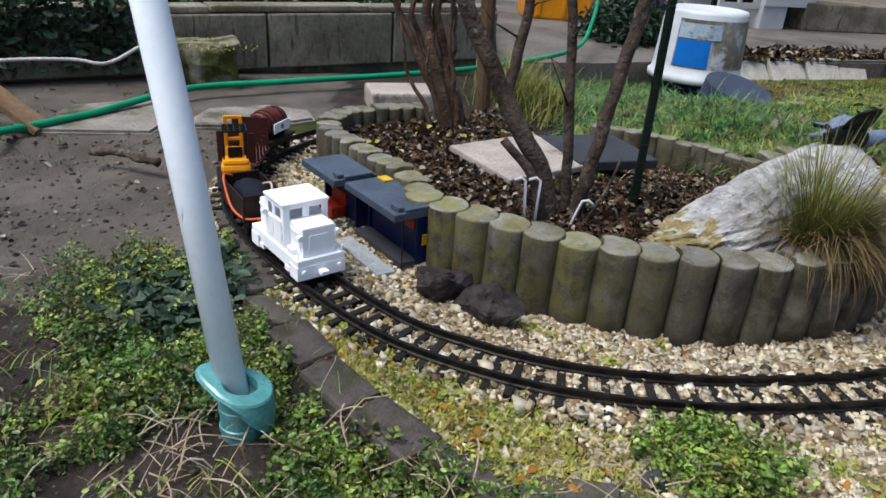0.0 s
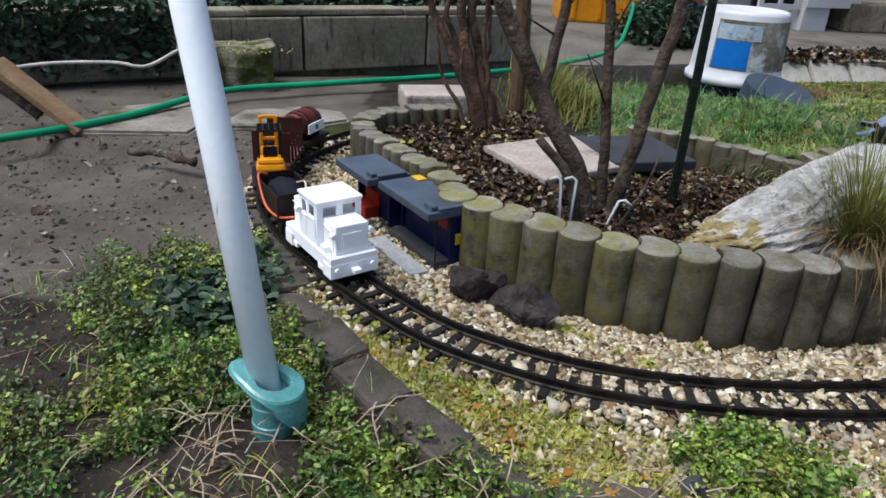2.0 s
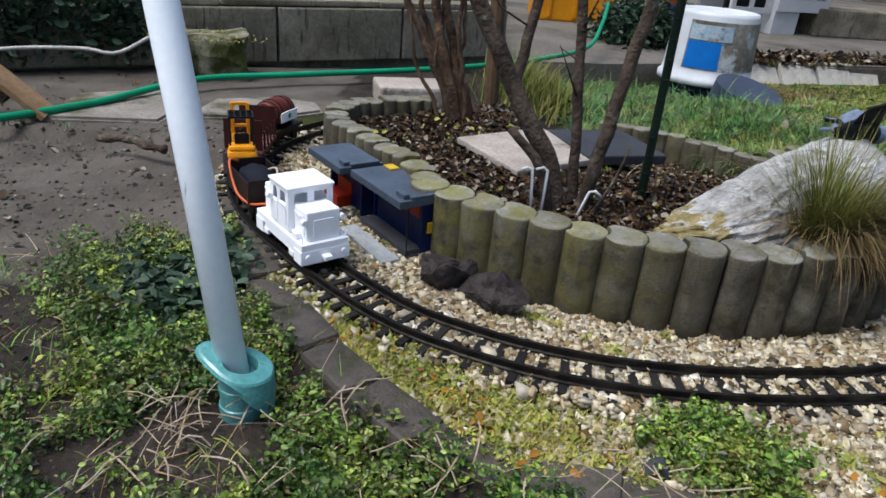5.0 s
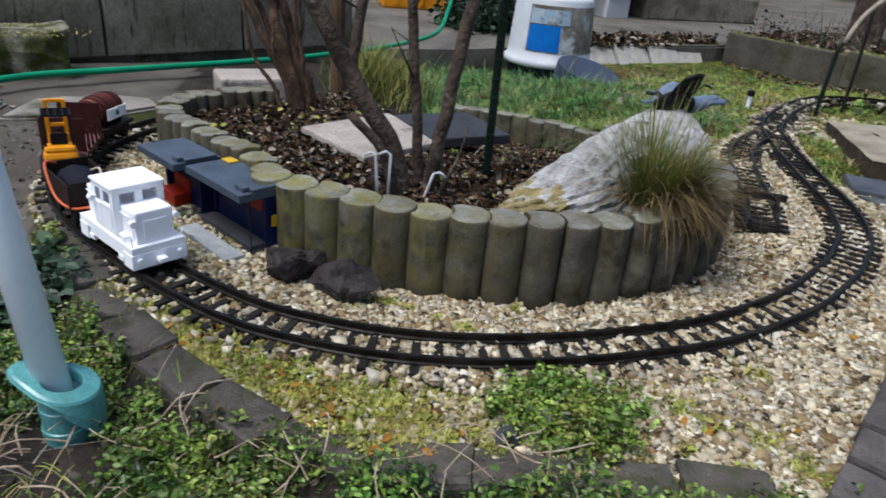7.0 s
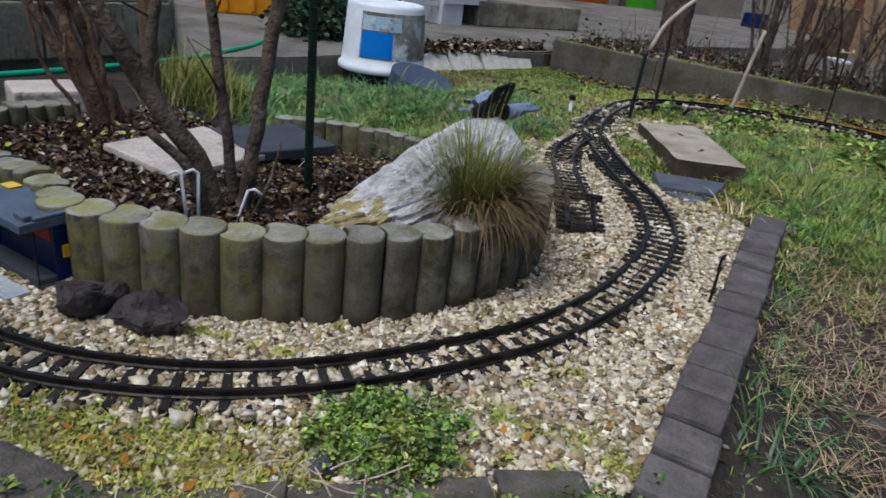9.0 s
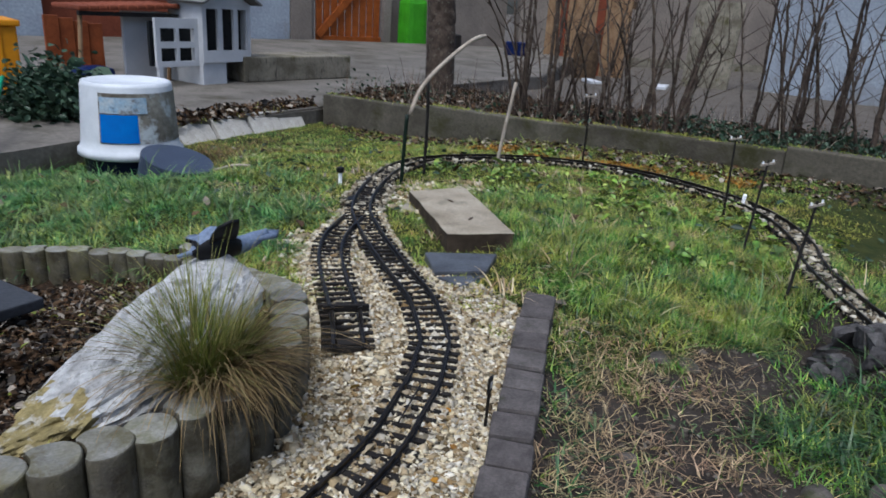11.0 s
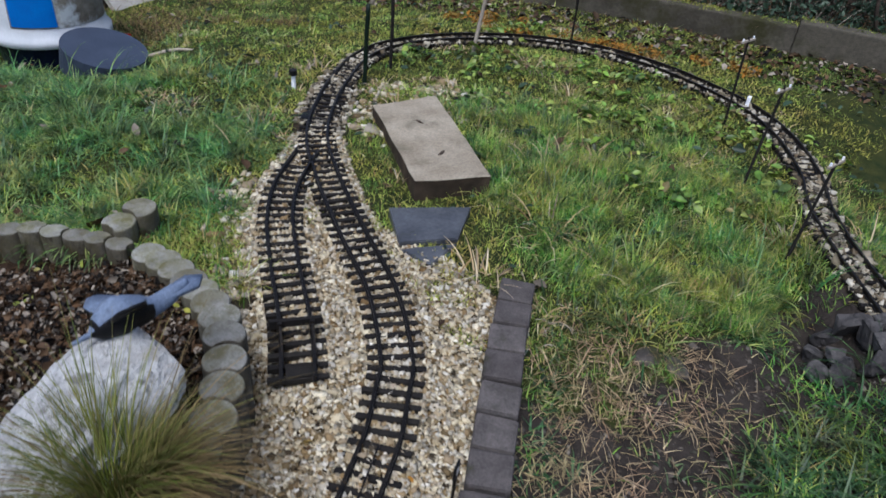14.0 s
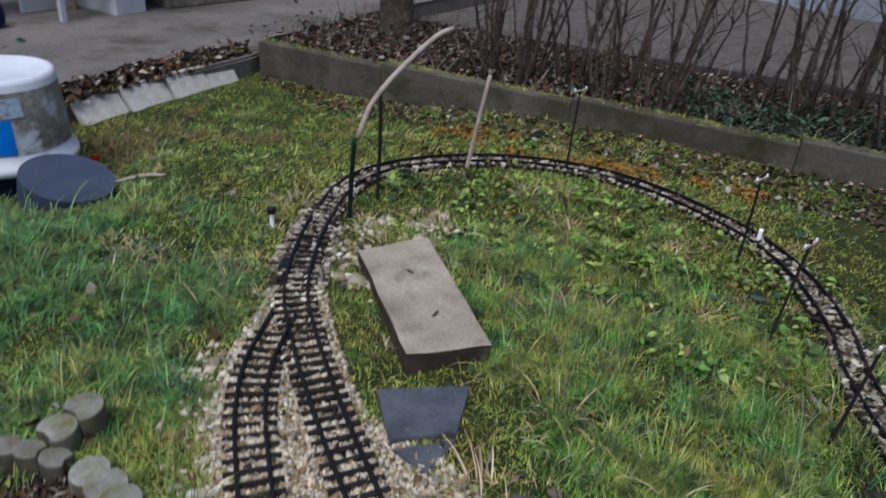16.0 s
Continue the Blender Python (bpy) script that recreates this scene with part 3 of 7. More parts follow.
    s = np.r_[0, np.cumsum(np.linalg.norm(np.diff(out, axis=0), axis=1))]
    q = np.arange(0, s[-1], step)
    return np.stack([np.interp(q, s, out[:, k]) for k in range(out.shape[1])], 1)


def mesh_from(name, verts, faces, mat, label="", category="", kind="stuff", smooth=False, parent=None):
    """One mesh from arrays of vertices and equal-sided faces."""
    me = bpy.data.meshes.new(name)
    verts, faces = np.asarray(verts, np.float32), np.asarray(faces, np.int32)
    me.vertices.add(len(verts))
    me.vertices.foreach_set("co", verts.ravel())
    n = faces.shape[1]
    me.loops.add(faces.size)
    me.loops.foreach_set("vertex_index", faces.ravel())
    me.polygons.add(len(faces))
    me.polygons.foreach_set("loop_start", np.arange(0, faces.size, n, dtype=np.int32))
    me.update(calc_edges=True)
    if smooth:
        me.shade_smooth()
    me.materials.append(mat)
    ob = new(name, me)
    ob.parent = parent
    return tagged(ob, label, category, "", kind)


rng = np.random.default_rng(7)


def dist_line(x, y, line):
    """Distance of points from a polyline, and the side (positive to its left)."""
    best, side = np.full(np.shape(x), 1e9), np.zeros(np.shape(x))
    for (ax, ay), (bx, by) in zip(line[:-1], line[1:]):
        dx, dy = bx - ax, by - ay
        u = np.clip(((x - ax) * dx + (y - ay) * dy) / (dx * dx + dy * dy + 1e-12), 0, 1)
        d = np.hypot(x - ax - u * dx, y - ay - u * dy)
        s = np.sign(dx * (y - ay) - dy * (x - ax))
        side = np.where(d < best, s, side)
        best = np.minimum(d, best)
    return best, side


def inside(x, y, poly):
    hit = np.zeros(np.shape(x), bool)
    for (ax, ay), (bx, by) in zip(poly, np.roll(poly, -1, 0)):
        hit ^= ((ay > y) != (by > y)) & (x < (bx - ax) * (y - ay) / (by - ay + 1e-12) + ax)
    return hit


def step(a, b, v):
    u = np.clip((v - a) / (b - a), 0, 1)
    return u * u * (3 - 2 * u)


def wavy(x, y, f, seed=0.0):
    """Cheap smooth noise in 0..1 from crossed sines."""
    v = np.sin(x * f + seed) * np.cos(y * f * 1.13 - seed * 1.7) + 0.6 * np.sin(x * f * 2.3 + y * f * 1.9 + seed * 2.1) + 0.4 * np.cos(y * f * 3.7 - x * f * 3.1 + seed)
    return 0.5 + v / 4.0

# ---- plan: lines of the garden ----
BED = np.array([(0.30, 1.345), (0.355, 1.30), (0.42, 1.262), (0.49, 1.232), (0.56, 1.216), (0.63, 1.208), (0.70, 1.210), (0.77, 1.222), (0.84, 1.25),
                (0.90, 1.29), (0.95, 1.34), (0.985, 1.395), (1.012, 1.455), (1.028, 1.52), (1.034, 1.60), (1.034, 1.68), (1.028, 1.751), (1.013, 1.807)])
BED_LEFT = np.array([(0.30, 1.345), (0.268, 1.43), (0.212, 1.505), (0.152, 1.58), (0.10, 1.66), (0.10, 1.75), (0.14, 1.80), (0.20, 1.835), (0.27, 1.87)])
BED_BACK = np.array([(1.013, 1.807), (0.977, 1.86), (0.946, 1.895), (0.916, 1.93), (0.86, 1.98), (0.755, 2.04), (0.66, 2.08)])
BED_POLY = np.r_[BED_LEFT[::-1], BED[1:], BED_BACK[1:], [(0.45, 2.02)]]
TRACK = [(0.22, 2.03), (0.10, 1.93), (0.02, 1.81), (-0.025, 1.70), (-0.035, 1.60), (-0.02, 1.49), (0.023, 1.394), (0.079, 1.314), (0.135, 1.251),
         (0.19, 1.192), (0.25, 1.137), (0.305, 1.097), (0.37, 1.067), (0.43, 1.047), (0.49, 1.035), (0.56, 1.03), (0.65, 1.034), (0.75, 1.05),
         (0.83, 1.070), (0.92, 1.108), (1.0, 1.152), (1.07, 1.205), (1.127, 1.25), (1.18, 1.305), (1.226, 1.358), (1.297, 1.497), (1.348, 1.663),
         (1.42, 1.875), (1.50, 2.055), (1.62, 2.21), (1.73, 2.32), (1.85, 2.42), (1.98, 2.475), (2.14, 2.472), (2.31, 2.412), (2.46, 2.31),
         (2.58, 2.157), (2.636, 1.978), (2.637, 1.783), (2.60, 1.603), (2.51, 1.448), (2.37, 1.308), (2.24, 1.218), (2.12, 1.106), (1.98, 0.95), (1.80, 0.78)]
TRACK_LINE = smooth_line(TRACK, 0.004)
STUB_LINE = smooth_line([(1.085, 1.395), (1.14, 1.503), (1.20, 1.648), (1.26, 1.78), (1.322, 1.875), (1.385, 1.94), (1.45, 2.0)], 0.004)
KERB = np.array([(-0.03, 1.46), (0.02, 1.36), (0.06, 1.275), (0.108, 1.19), (0.155, 1.115), (0.21, 1.045), (0.27, 0.975), (0.335, 0.925), (0.40, 0.895),
                 (0.47, 0.875), (0.55, 0.862), (0.63, 0.848), (0.71, 0.835), (0.79, 0.818)])
BRICKS = np.array([(0.85, 0.823), (1.45, 1.343)])
GRAVEL = np.r_[KERB, BRICKS, [(1.46, 1.5), (1.42, 1.62), (1.43, 1.80), (1.45, 1.92), (1.36, 1.93), (1.25, 1.84), (1.17, 1.72), (1.10, 1.6)], BED[::-1], BED_LEFT[1:], [(0.10, 1.86), (-0.02, 1.82), (-0.08, 1.66)]]


def level(x, y):
    """The height of the ground."""
    x, y = np.asarray(x, float), np.asarray(y, float)
    z = -0.022 - 0.10 * step(2.35, 3.5, y) - 0.17 * step(3.5, 9.0, y)
    dk, sk = dist_line(x, y, KERB)
    out = (sk < 0) & (y < 1.7) & (x < 0.9)
    z = z - np.where(out, 0.022 * step(0.02, 0.06, dk), 0)
    db, sb = dist_line(x, y, BRICKS)
    low = (sb < 0) & (y < 1.5)
    bank_up = step(0.05, 0.13, dist_line(x, y, TRACK_LINE[1000::12])[0])
    z = z - np.where(low, 0.04 * step(0.02, 0.10, db) * step(1.55, 1.15, y) * step(0.5, 0.9, x) * bank_up, 0)
    bed = inside(x, y, BED_POLY)
    de = np.minimum(dist_line(x, y, BED)[0], np.minimum(dist_line(x, y, BED_LEFT)[0], dist_line(x, y, BED_BACK)[0]))
    z = z + np.where(bed, (0.062 - 0.10 * step(1.45, 2.0, y) * step(0.35, 0.7, x)) * step(0.0, 0.03, de) + 0.012 * (wavy(x, y, 22) - 0.5), 0)
    z = z - np.where(~bed & (x > 0.33) & (y < 1.62), 0.018 * step(0.125, 0.045, dist_line(x, y, BED)[0]) * step(0.33, 0.45, x), 0)
    z = z - 0.03 * step(1.8, 2.15, y) * step(1.15, 0.95, x) * step(0.4, 0.6, x)
    z = z + 0.006 * (wavy(x, y, 9.0, 1.3) - 0.5) + np.where(out | low, 0.010 * (wavy(x, y, 31, 4.0) - 0.5), 0)
    z = z - 0.012 * step(0.10, 0.03, dist_line(x, y, np.array([(1.50, 1.72), (1.70, 1.64)]))[0])
    z = z - 0.035 * step(0.30, 0.17, np.hypot(x - 1.25, y - 3.12)) - 0.03 * step(0.30, 0.15, np.hypot(x - 1.29, y - 2.86))
    z = z - 0.03 * step(0.20, 0.08, np.hypot(x - 1.94, y - 1.0)) * bank_up
    behind = (x < 0.45) & (y > 2.16 + 0.66 * (x + 0.75) + 0.12)
    z = z + np.where(behind, 0.14, 0)
    return z


# ---- the ground: one sheet out to the horizon ----
def spread(a, b, s, far):
    mid = np.arange(a, b + s, s)
    g = np.geomspace(0.06, far, 26)
    return np.r_[a - g[::-1], mid, mid[-1] + g]


def ground_material():
    m = bpy.data.materials.new("garden_soil")
    m.use_nodes = True
    n, l = m.node_tree.nodes, m.node_tree.links
    b = n["Principled BSDF"]
    b.inputs["Roughness"].default_value = 0.95
    b.inputs["Specular IOR Level"].default_value = 0.15
    tc = n.new("ShaderNodeTexCoord")
    def tex(s, d=5.0):
        t = n.new("ShaderNodeTexNoise")
        t.inputs["Scale"].default_value, t.inputs["Detail"].default_value, t.inputs["Roughness"].default_value = s, d, 0.65
        l.new(tc.outputs["Object"], t.inputs["Vector"])
        return t.outputs["Fac"]
    def two(fac, a, c, lo=0.35, hi=0.65):
        r = n.new("ShaderNodeMapRange")
        r.inputs["From Min"].default_value, r.inputs["From Max"].default_value = lo, hi
        l.new(fac, r.inputs["Value"])
        x = n.new("ShaderNodeMix")
        x.data_type = 'RGBA'
        l.new(r.outputs["Result"], x.inputs["Factor"])
        for sock, v in ((x.inputs["A"], a), (x.inputs["B"], c)):
            if isinstance(v, tuple):
                sock.default_value = (*contrast_curve(v), 1)
            else:
                l.new(v, sock)
        return x.outputs["Result"]
    def zone(name):
        a = n.new("ShaderNodeAttribute")
        a.attribute_name = name
        return a.outputs["Fac"]
    soil = two(tex(14), (0.09, 0.077, 0.066), (0.042, 0.035, 0.03))
    soil = two(tex(160, 3), soil, (0.15, 0.13, 0.105), 0.6, 0.75)
    path = two(tex(8), (0.20, 0.18, 0.157), (0.13, 0.116, 0.10))
    path = two(tex(200, 3), path, (0.26, 0.24, 0.21), 0.62, 0.75)
    # Grit and turf kept dark: shade between stones and blades put into colour.
    grit = two(tex(90, 3), (0.10, 0.08, 0.055), (0.045, 0.036, 0.026))
    turf = two(tex(18), (0.04, 0.058, 0.02), (0.09, 0.095, 0.03))
    humus = two(tex(40), (0.03, 0.022, 0.016), (0.075, 0.052, 0.034))
    c = two(zone("path"), soil, path, 0.2, 0.8)
    c = two(zone("turf"), c, turf, 0.2, 0.8)
    c = two(zone("grit"), c, grit, 0.2, 0.8)
    c = two(zone("humus"), c, humus, 0.2, 0.8)
    l.new(c, b.inputs["Base Color"])
    bp = n.new("ShaderNodeBump")
    bp.inputs["Strength"].default_value, bp.inputs["Distance"].default_value = 0.8, 0.006
    l.new(tex(120, 4), bp.inputs["Height"])
    l.new(bp.outputs["Normal"], b.inputs["Normal"])
    return m


gx, gy = spread(-1.1, 3.9, 0.024, 70.0), spread(0.3, 4.2, 0.024, 70.0)
GX, GY = np.meshgrid(gx, gy)
GZ = level(GX, GY)
nx = len(gx)
idx = np.arange(len(gy) * nx).reshape(len(gy), nx)
quads = np.stack([idx[:-1, :-1], idx[:-1, 1:], idx[1:, 1:], idx[1:, :-1]], -1).reshape(-1, 4)
ground = mesh_from("ground", np.stack([GX, GY, GZ], -1).reshape(-1, 3), quads, ground_material(), "dark garden soil with worn path, grit and turf", "ground", "structure", True)


def in_gravel(x, y):
    d = np.minimum(dist_line(x, y, TRACK_LINE[::6])[0], dist_line(x, y, STUB_LINE[::6])[0])
    bed = inside(x, y, BED_POLY)
    return ((inside(x, y, GRAVEL) | ((d < np.where(x > 1.75, 0.032 + 0.012 * wavy(x, y, 40, 1.1), 0.062)) & (x > 0.9)) | ((d < 0.05) & (x < 1.75))) & ~bed), d


def in_turf(x, y):
    """How grassy the lawn is, 0 to 1."""
    g, d = in_gravel(x, y)
    bed = inside(x, y, BED_POLY)
    right = (x > 0.62) & (y > np.where(x > 1.02, 1.58, 1.72)) & (y < 3.55 + 0.4 * (x - 1.5)) & (x + 0.42 * y < 4.05)
    lawn = (dist_line(x, y, BRICKS)[1] < 0) & (x > 1.25) & (y > 1.20 - 0.22 * (x - 1.3) + 0.14 * (wavy(x, y, 16, 2.6) - 0.5)) & (np.hypot(x - 1.92, y - 0.99) > 0.13) & (x + 0.42 * y < 3.95) & (y < 2.6)
    lawn = lawn | ((x > 1.42) & (y > 1.35) & (y < 3.6) & (x + 0.42 * y < 4.05))
    verge = (x > -0.20) & (x < 0.12) & (y > 1.78) & (y < 2.02) & (y > 1.80 - 0.4 * x) & (d > 0.05)
    return np.where((right | lawn | verge) & ~g & ~bed, 1.0, 0.0)


fx, fy = GX.ravel(), GY.ravel()
grav, _ = in_gravel(fx, fy)
zones = dict(grit=grav, turf=in_turf(fx, fy), humus=inside(fx, fy, BED_POLY) | ((fx + 0.42 * fy > 4.35) & (fx + 0.42 * fy < 5.5) & (fy < 6)),
             path=((fx < 0.10 - 0.1 * (fy - 1.1) + 0.22 * (wavy(fx, fy, 14, 0.8) - 0.5)) & (fy > 1.16 + 0.1 * (wavy(fx, fy, 11, 3.0) - 0.5))) | ((fx < 0.0) & (fy > 1.85)) | (fy > 4.3) | (fx + 0.42 * fy > 5.5))
for key, val in zones.items():
    a = ground.data.attributes.new(key, 'FLOAT', 'POINT')
    a.data.foreach_set("value", np.asarray(val, np.float32))


# ---- concrete block wall, behind the path ----
W0, W1 = Vector((-1.6, 1.58, 0)), Vector((0.44, 2.96, 0))
wall_dir = (W1 - W0).normalized()
wall_rot = math.degrees(math.atan2(wall_dir.y, wall_dir.x))
wall_north = thing("wall_north", "old grey concrete block wall with mossy stains", "wall", kind="structure", at=pose(W0.x, W0.y, 0, 0, 0, wall_rot))
part("core", box(bmesh.new(), 1.22, 0.06, -0.2, 2.44, 0.06, 0.34), M["wall"], wall_north)
blk = box(bmesh.new(), 0, 0, 0, 0.402, 0.05, 0.155, 0.005)
block_mesh = part("block", blk, M["wall"], wall_north, m=pose(0.20, 0.02, -0.01))
for i in range(1, 6):
    share("block", block_mesh.data, wall_north, pose(0.20 + 0.41 * i, 0.02 + random.uniform(-0.004, 0.004), -0.01, 0, 0, random.uniform(-0.6, 0.6)))
cop = box(bmesh.new(), 0, 0, 0, 0.485, 0.09, 0.018, 0.005)
cop_mesh = part("coping", cop, M["wall"], wall_north, m=pose(0.25, 0.045, 0.147))
for i in range(1, 5):
    share("coping", cop_mesh.data, wall_north, pose(0.25 + 0.49 * i, 0.045 + random.uniform(-0.004, 0.004), 0.147 + random.uniform(-0.002, 0.002), 0, 0, random.uniform(-0.5, 0.5)))

# ---- low concrete wall at the edge of the lawn ----
R0, R1 = Vector((2.33, 3.83, 0)), Vector((3.46, 1.35, 0))
rd = (R1 - R0).normalized()
wall_east = thing("wall_east", "low grey concrete garden wall with moss on top", "wall", kind="structure", at=pose(R0.x, R0.y, 0, 0, 0, math.degrees(math.atan2(rd.y, rd.x))))
seg_len = [0.62, 0.80, 0.78, 0.80]
at = 0.0
for i, s in enumerate(seg_len):
    bm = box(bmesh.new(), s / 2, 0.03, -0.30, s - 0.001, 0.07, 0.33 + 0.006 * i, 0.006)
    part("wall_section", bm, M["garden_wall"], wall_east, m=pose(at, 0, 0.0 + 0.012 * i))
    at += s

# ---- patio with pale slabs leaning on its edge ----
patio = part("patio", prism(bmesh.new(), [(0.35, 3.05), (0.85, 3.22), (1.55, 3.60), (2.30, 3.86), (3.3, 4.5), (5.2, 5.1), (9.5, 8.4), (5.0, 9.2), (-2.0, 8.0), (-0.6, 3.4)], -0.5, -0.045, 0.01), M["patio"])
tagged(patio, "worn grey concrete patio", "patio", kind="structure")

# ---- model railway track ----
def frames_of(line):
    d = np.gradient(line, axis=0)
    return np.degrees(np.arctan2(d[:, 1], d[:, 0]))


def rail_mesh(line, off):
    """A rail with foot, web and head, beside the middle line."""
    bm = bmesh.new()
    prof = [(-0.0034, -0.0102), (0.0034, -0.0102), (0.0034, -0.0088), (0.0010, -0.0076), (0.0010, -0.0036), (0.0021, -0.0028), (0.0021, 0.0), (-0.0021, 0.0), (-0.0021, -0.0028), (-0.0010, -0.0036), (-0.0010, -0.0076), (-0.0034, -0.0088)]
    pts = line[::4]
    d = np.gradient(pts, axis=0)
    d /= np.linalg.norm(d, axis=1)[:, None]
    rings = []
    for p, t in zip(pts, d):
        nrm = np.array((-t[1], t[0]))
        rings.append([bm.verts.new((*(p + nrm * (off + a)), z)) for a, z in prof])
    k = len(prof)
    for a, b in zip(rings, rings[1:]):
        for j in range(k):
            bm.faces.new((a[j], a[(j + 1) % k], b[(j + 1) % k], b[j]))
    bm.faces.new(rings[0][::-1])
    bm.faces.new(rings[-1])
    return bm


def sleeper_bm(length=0.086):
    bm = box(bmesh.new(), 0, 0, -0.0200, 0.0095, length, 0.0098, 0.0008)
    for s in (-1, 1):
        box(bm, 0, s * 0.0235, -0.0104, 0.006, 0.0095, 0.0022)
    return bm


track = thing("model_railway_track", "black narrow model railway track on gravel", "track")
for s in (-1, 1):
    part("rail", rail_mesh(TRACK_LINE, s * 0.0235), M["rail"], track)
ang = frames_of(TRACK_LINE)
first = part("sleeper", sleeper_bm(), M["sleeper"], track, m=pose(*TRACK_LINE[2], 0, 0, 0, ang[2]))
for i in range(8, len(TRACK_LINE), 6):
    share("sleeper", first.data, track, pose(*TRACK_LINE[i], random.uniform(-0.0005, 0.0005), 0, 0, ang[i] + random.uniform(-1.2, 1.2)))

siding = thing("siding_track", "short black model railway siding with a turnout", "track")
for s in (-1, 1):
    part("rail", rail_mesh(STUB_LINE, s * 0.0235), M["rail"], siding)
sang = frames_of(STUB_LINE)
for i in range(3, len(STUB_LINE) - 12, 6):
    if float(dist_line(STUB_LINE[i, 0], STUB_LINE[i, 1], TRACK_LINE[::3])[0]) < 0.05:
        continue
    share("sleeper", first.data, siding, pose(*STUB_LINE[i], -0.0004, 0, 0, sang[i] + random.uniform(-1, 1)))
guard = bmesh.new()
tube(guard, [(*TRACK_LINE[480], -0.002), (*TRACK_LINE[505], -0.002)], 0.0014, 6)
part("check_rail", guard, M["rail"], siding)

buffer_at = STUB_LINE[26]
buffer_stop = thing("buffer_stop", "black model railway buffer stop at the siding's end", "buffer stop", at=pose(*buffer_at, 0, 0, 0, sang[26] - 90))
part("beam", box(bmesh.new(), 0, -0.002, 0.008, 0.078, 0.007, 0.013, 0.001), M["sleeper"], buffer_stop)
for s in (-1, 1):
    bm = box(bmesh.new(), s * 0.0235, -0.008, -0.008, 0.007, 0.005, 0.028, 0.0008)
    part("upright", bm, M["rail"], buffer_stop)
    bm = bmesh.new()
    tube(bm, [(s * 0.0235, -0.01, 0.014), (s * 0.0235, -0.05, -0.004), (s * 0.0235, -0.075, -0.008)], 0.003, 6)
    part("brace", bm, M["rail"], buffer_stop)
part("end_plate", box(bmesh.new(), 0, -0.085, -0.016, 0.04, 0.018, 0.010, 0.002), M["sleeper"], buffer_stop)
switch_box = thing("switch_motor", "flat black switch motor box beside the turnout", "switch motor", at=pose(1.535, 2.16, -0.016, 0, 0, 50))
part("box", box(bmesh.new(), 0, 0, -0.004, 0.05, 0.028, 0.013, 0.003), M["black"], switch_box)
part("lever", box(bmesh.new(), 0, 0.022, 0.002, 0.008, 0.03, 0.004, 0.001), M["sleeper"], switch_box)


# ---- palisade border round the bed ----
def palisade_mesh(h, r=0.0285, d=0.0478):
    """A round palisade whose one side is hollowed to take its neighbour."""
    outline = []
    for k in range(28):
        q = 2 * math.pi * (k + 0.5) / 28
        x, y = r * math.cos(q), r * math.sin(q)
        if math.hypot(x + d, y) < r:
            x = -d + math.sqrt(max(0.0, r * r - y * y)) + 0.0008
        outline.append((x, y))
    bm = bmesh.new()
    rings = [[bm.verts.new((x * g, y * g, z)) for x, y in outline] for g, z in ((0.985, -0.075), (1.0, -0.01), (1.0, h * 0.5), (1.0, h - 0.005), (0.975, h - 0.0015), (0.93, h))]
    for a, b in zip(rings, rings[1:]):
        for k in range(28):
            bm.faces.new((a[k], a[(k + 1) % 28], b[(k + 1) % 28], b[k]))
    bm.faces.new(rings[0][::-1])
    bm.faces.new(rings[-1])
    for v in bm.verts:
        g = 1 + 0.03 * noise.noise(v.co * 45 + Vector((h * 900, 0, 0)))
        v.co.x *= g
        v.co.y *= g
        v.co.z += 0.0025 * noise.noise(v.co * 30 + Vector((0, h * 700, 0))) if v.co.z > 0 else 0
    return bm


PAL_TOP = 0.075
border = thing("palisade_border", "curved border of round grey concrete palisades, mossy and stained", "border")
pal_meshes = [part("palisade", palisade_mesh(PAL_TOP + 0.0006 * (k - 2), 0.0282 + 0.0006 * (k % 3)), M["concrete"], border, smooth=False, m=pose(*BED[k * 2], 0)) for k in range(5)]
for ob in pal_meshes:
    ob.data.shade_smooth()
    bmx = bmesh.new()
    bmx.from_mesh(ob.data)
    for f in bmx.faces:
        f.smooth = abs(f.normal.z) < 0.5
        # Upward faces get the lighter colour with the skylight put in.
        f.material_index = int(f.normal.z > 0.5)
    ob.data.materials.append(M["lit_worn_top"])
    bmx.to_mesh(ob.data)
    bmx.free()
used = pal_meshes


def set_row(line, gap, drop, squeeze=1.0, first=0, deep=1.0):
    pts = smooth_line(line, gap)
    head = frames_of(pts)
    for k, p in enumerate(pts[first:]):
        m = pose(p[0], p[1], drop(p) + random.uniform(-0.0015, 0.0015), random.uniform(-0.8, 0.8), random.uniform(-0.8, 0.8), head[k + first] + random.uniform(-3, 3)) @ Matrix.Diagonal((squeeze, deep, 1, 1))
        if line is BED and k < 5:
            used[k].matrix_basis = m
        else:
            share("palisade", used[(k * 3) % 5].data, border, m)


set_row(BED, 0.0475, lambda p: -0.066 * float(step(1.42, 1.82, p[1])))
set_row(BED_LEFT, 0.030, lambda p: -0.002, 0.66, 1, 0.82)
set_row(BED_BACK, 0.040, lambda p: -0.070, 0.88, 1, 0.7)
for ob in border.children:
    x, y = ob.matrix_basis.translation.xy
    green = max(0.10, min(0.9, 1.25 - 2.1 * (x - 0.20))) if y < 1.5 else 0.35
    ob.color = (green * random.uniform(0.6, 1.1), 0, 0, 1)
for k, (x, y, z) in enumerate([(1.008, 1.885, -0.055), (1.05, 1.90, -0.048)]):
    share("palisade", used[k + 1].data, border, pose(x, y, z, 2, -2, 20)).color = (0.3, 0, 0, 1)

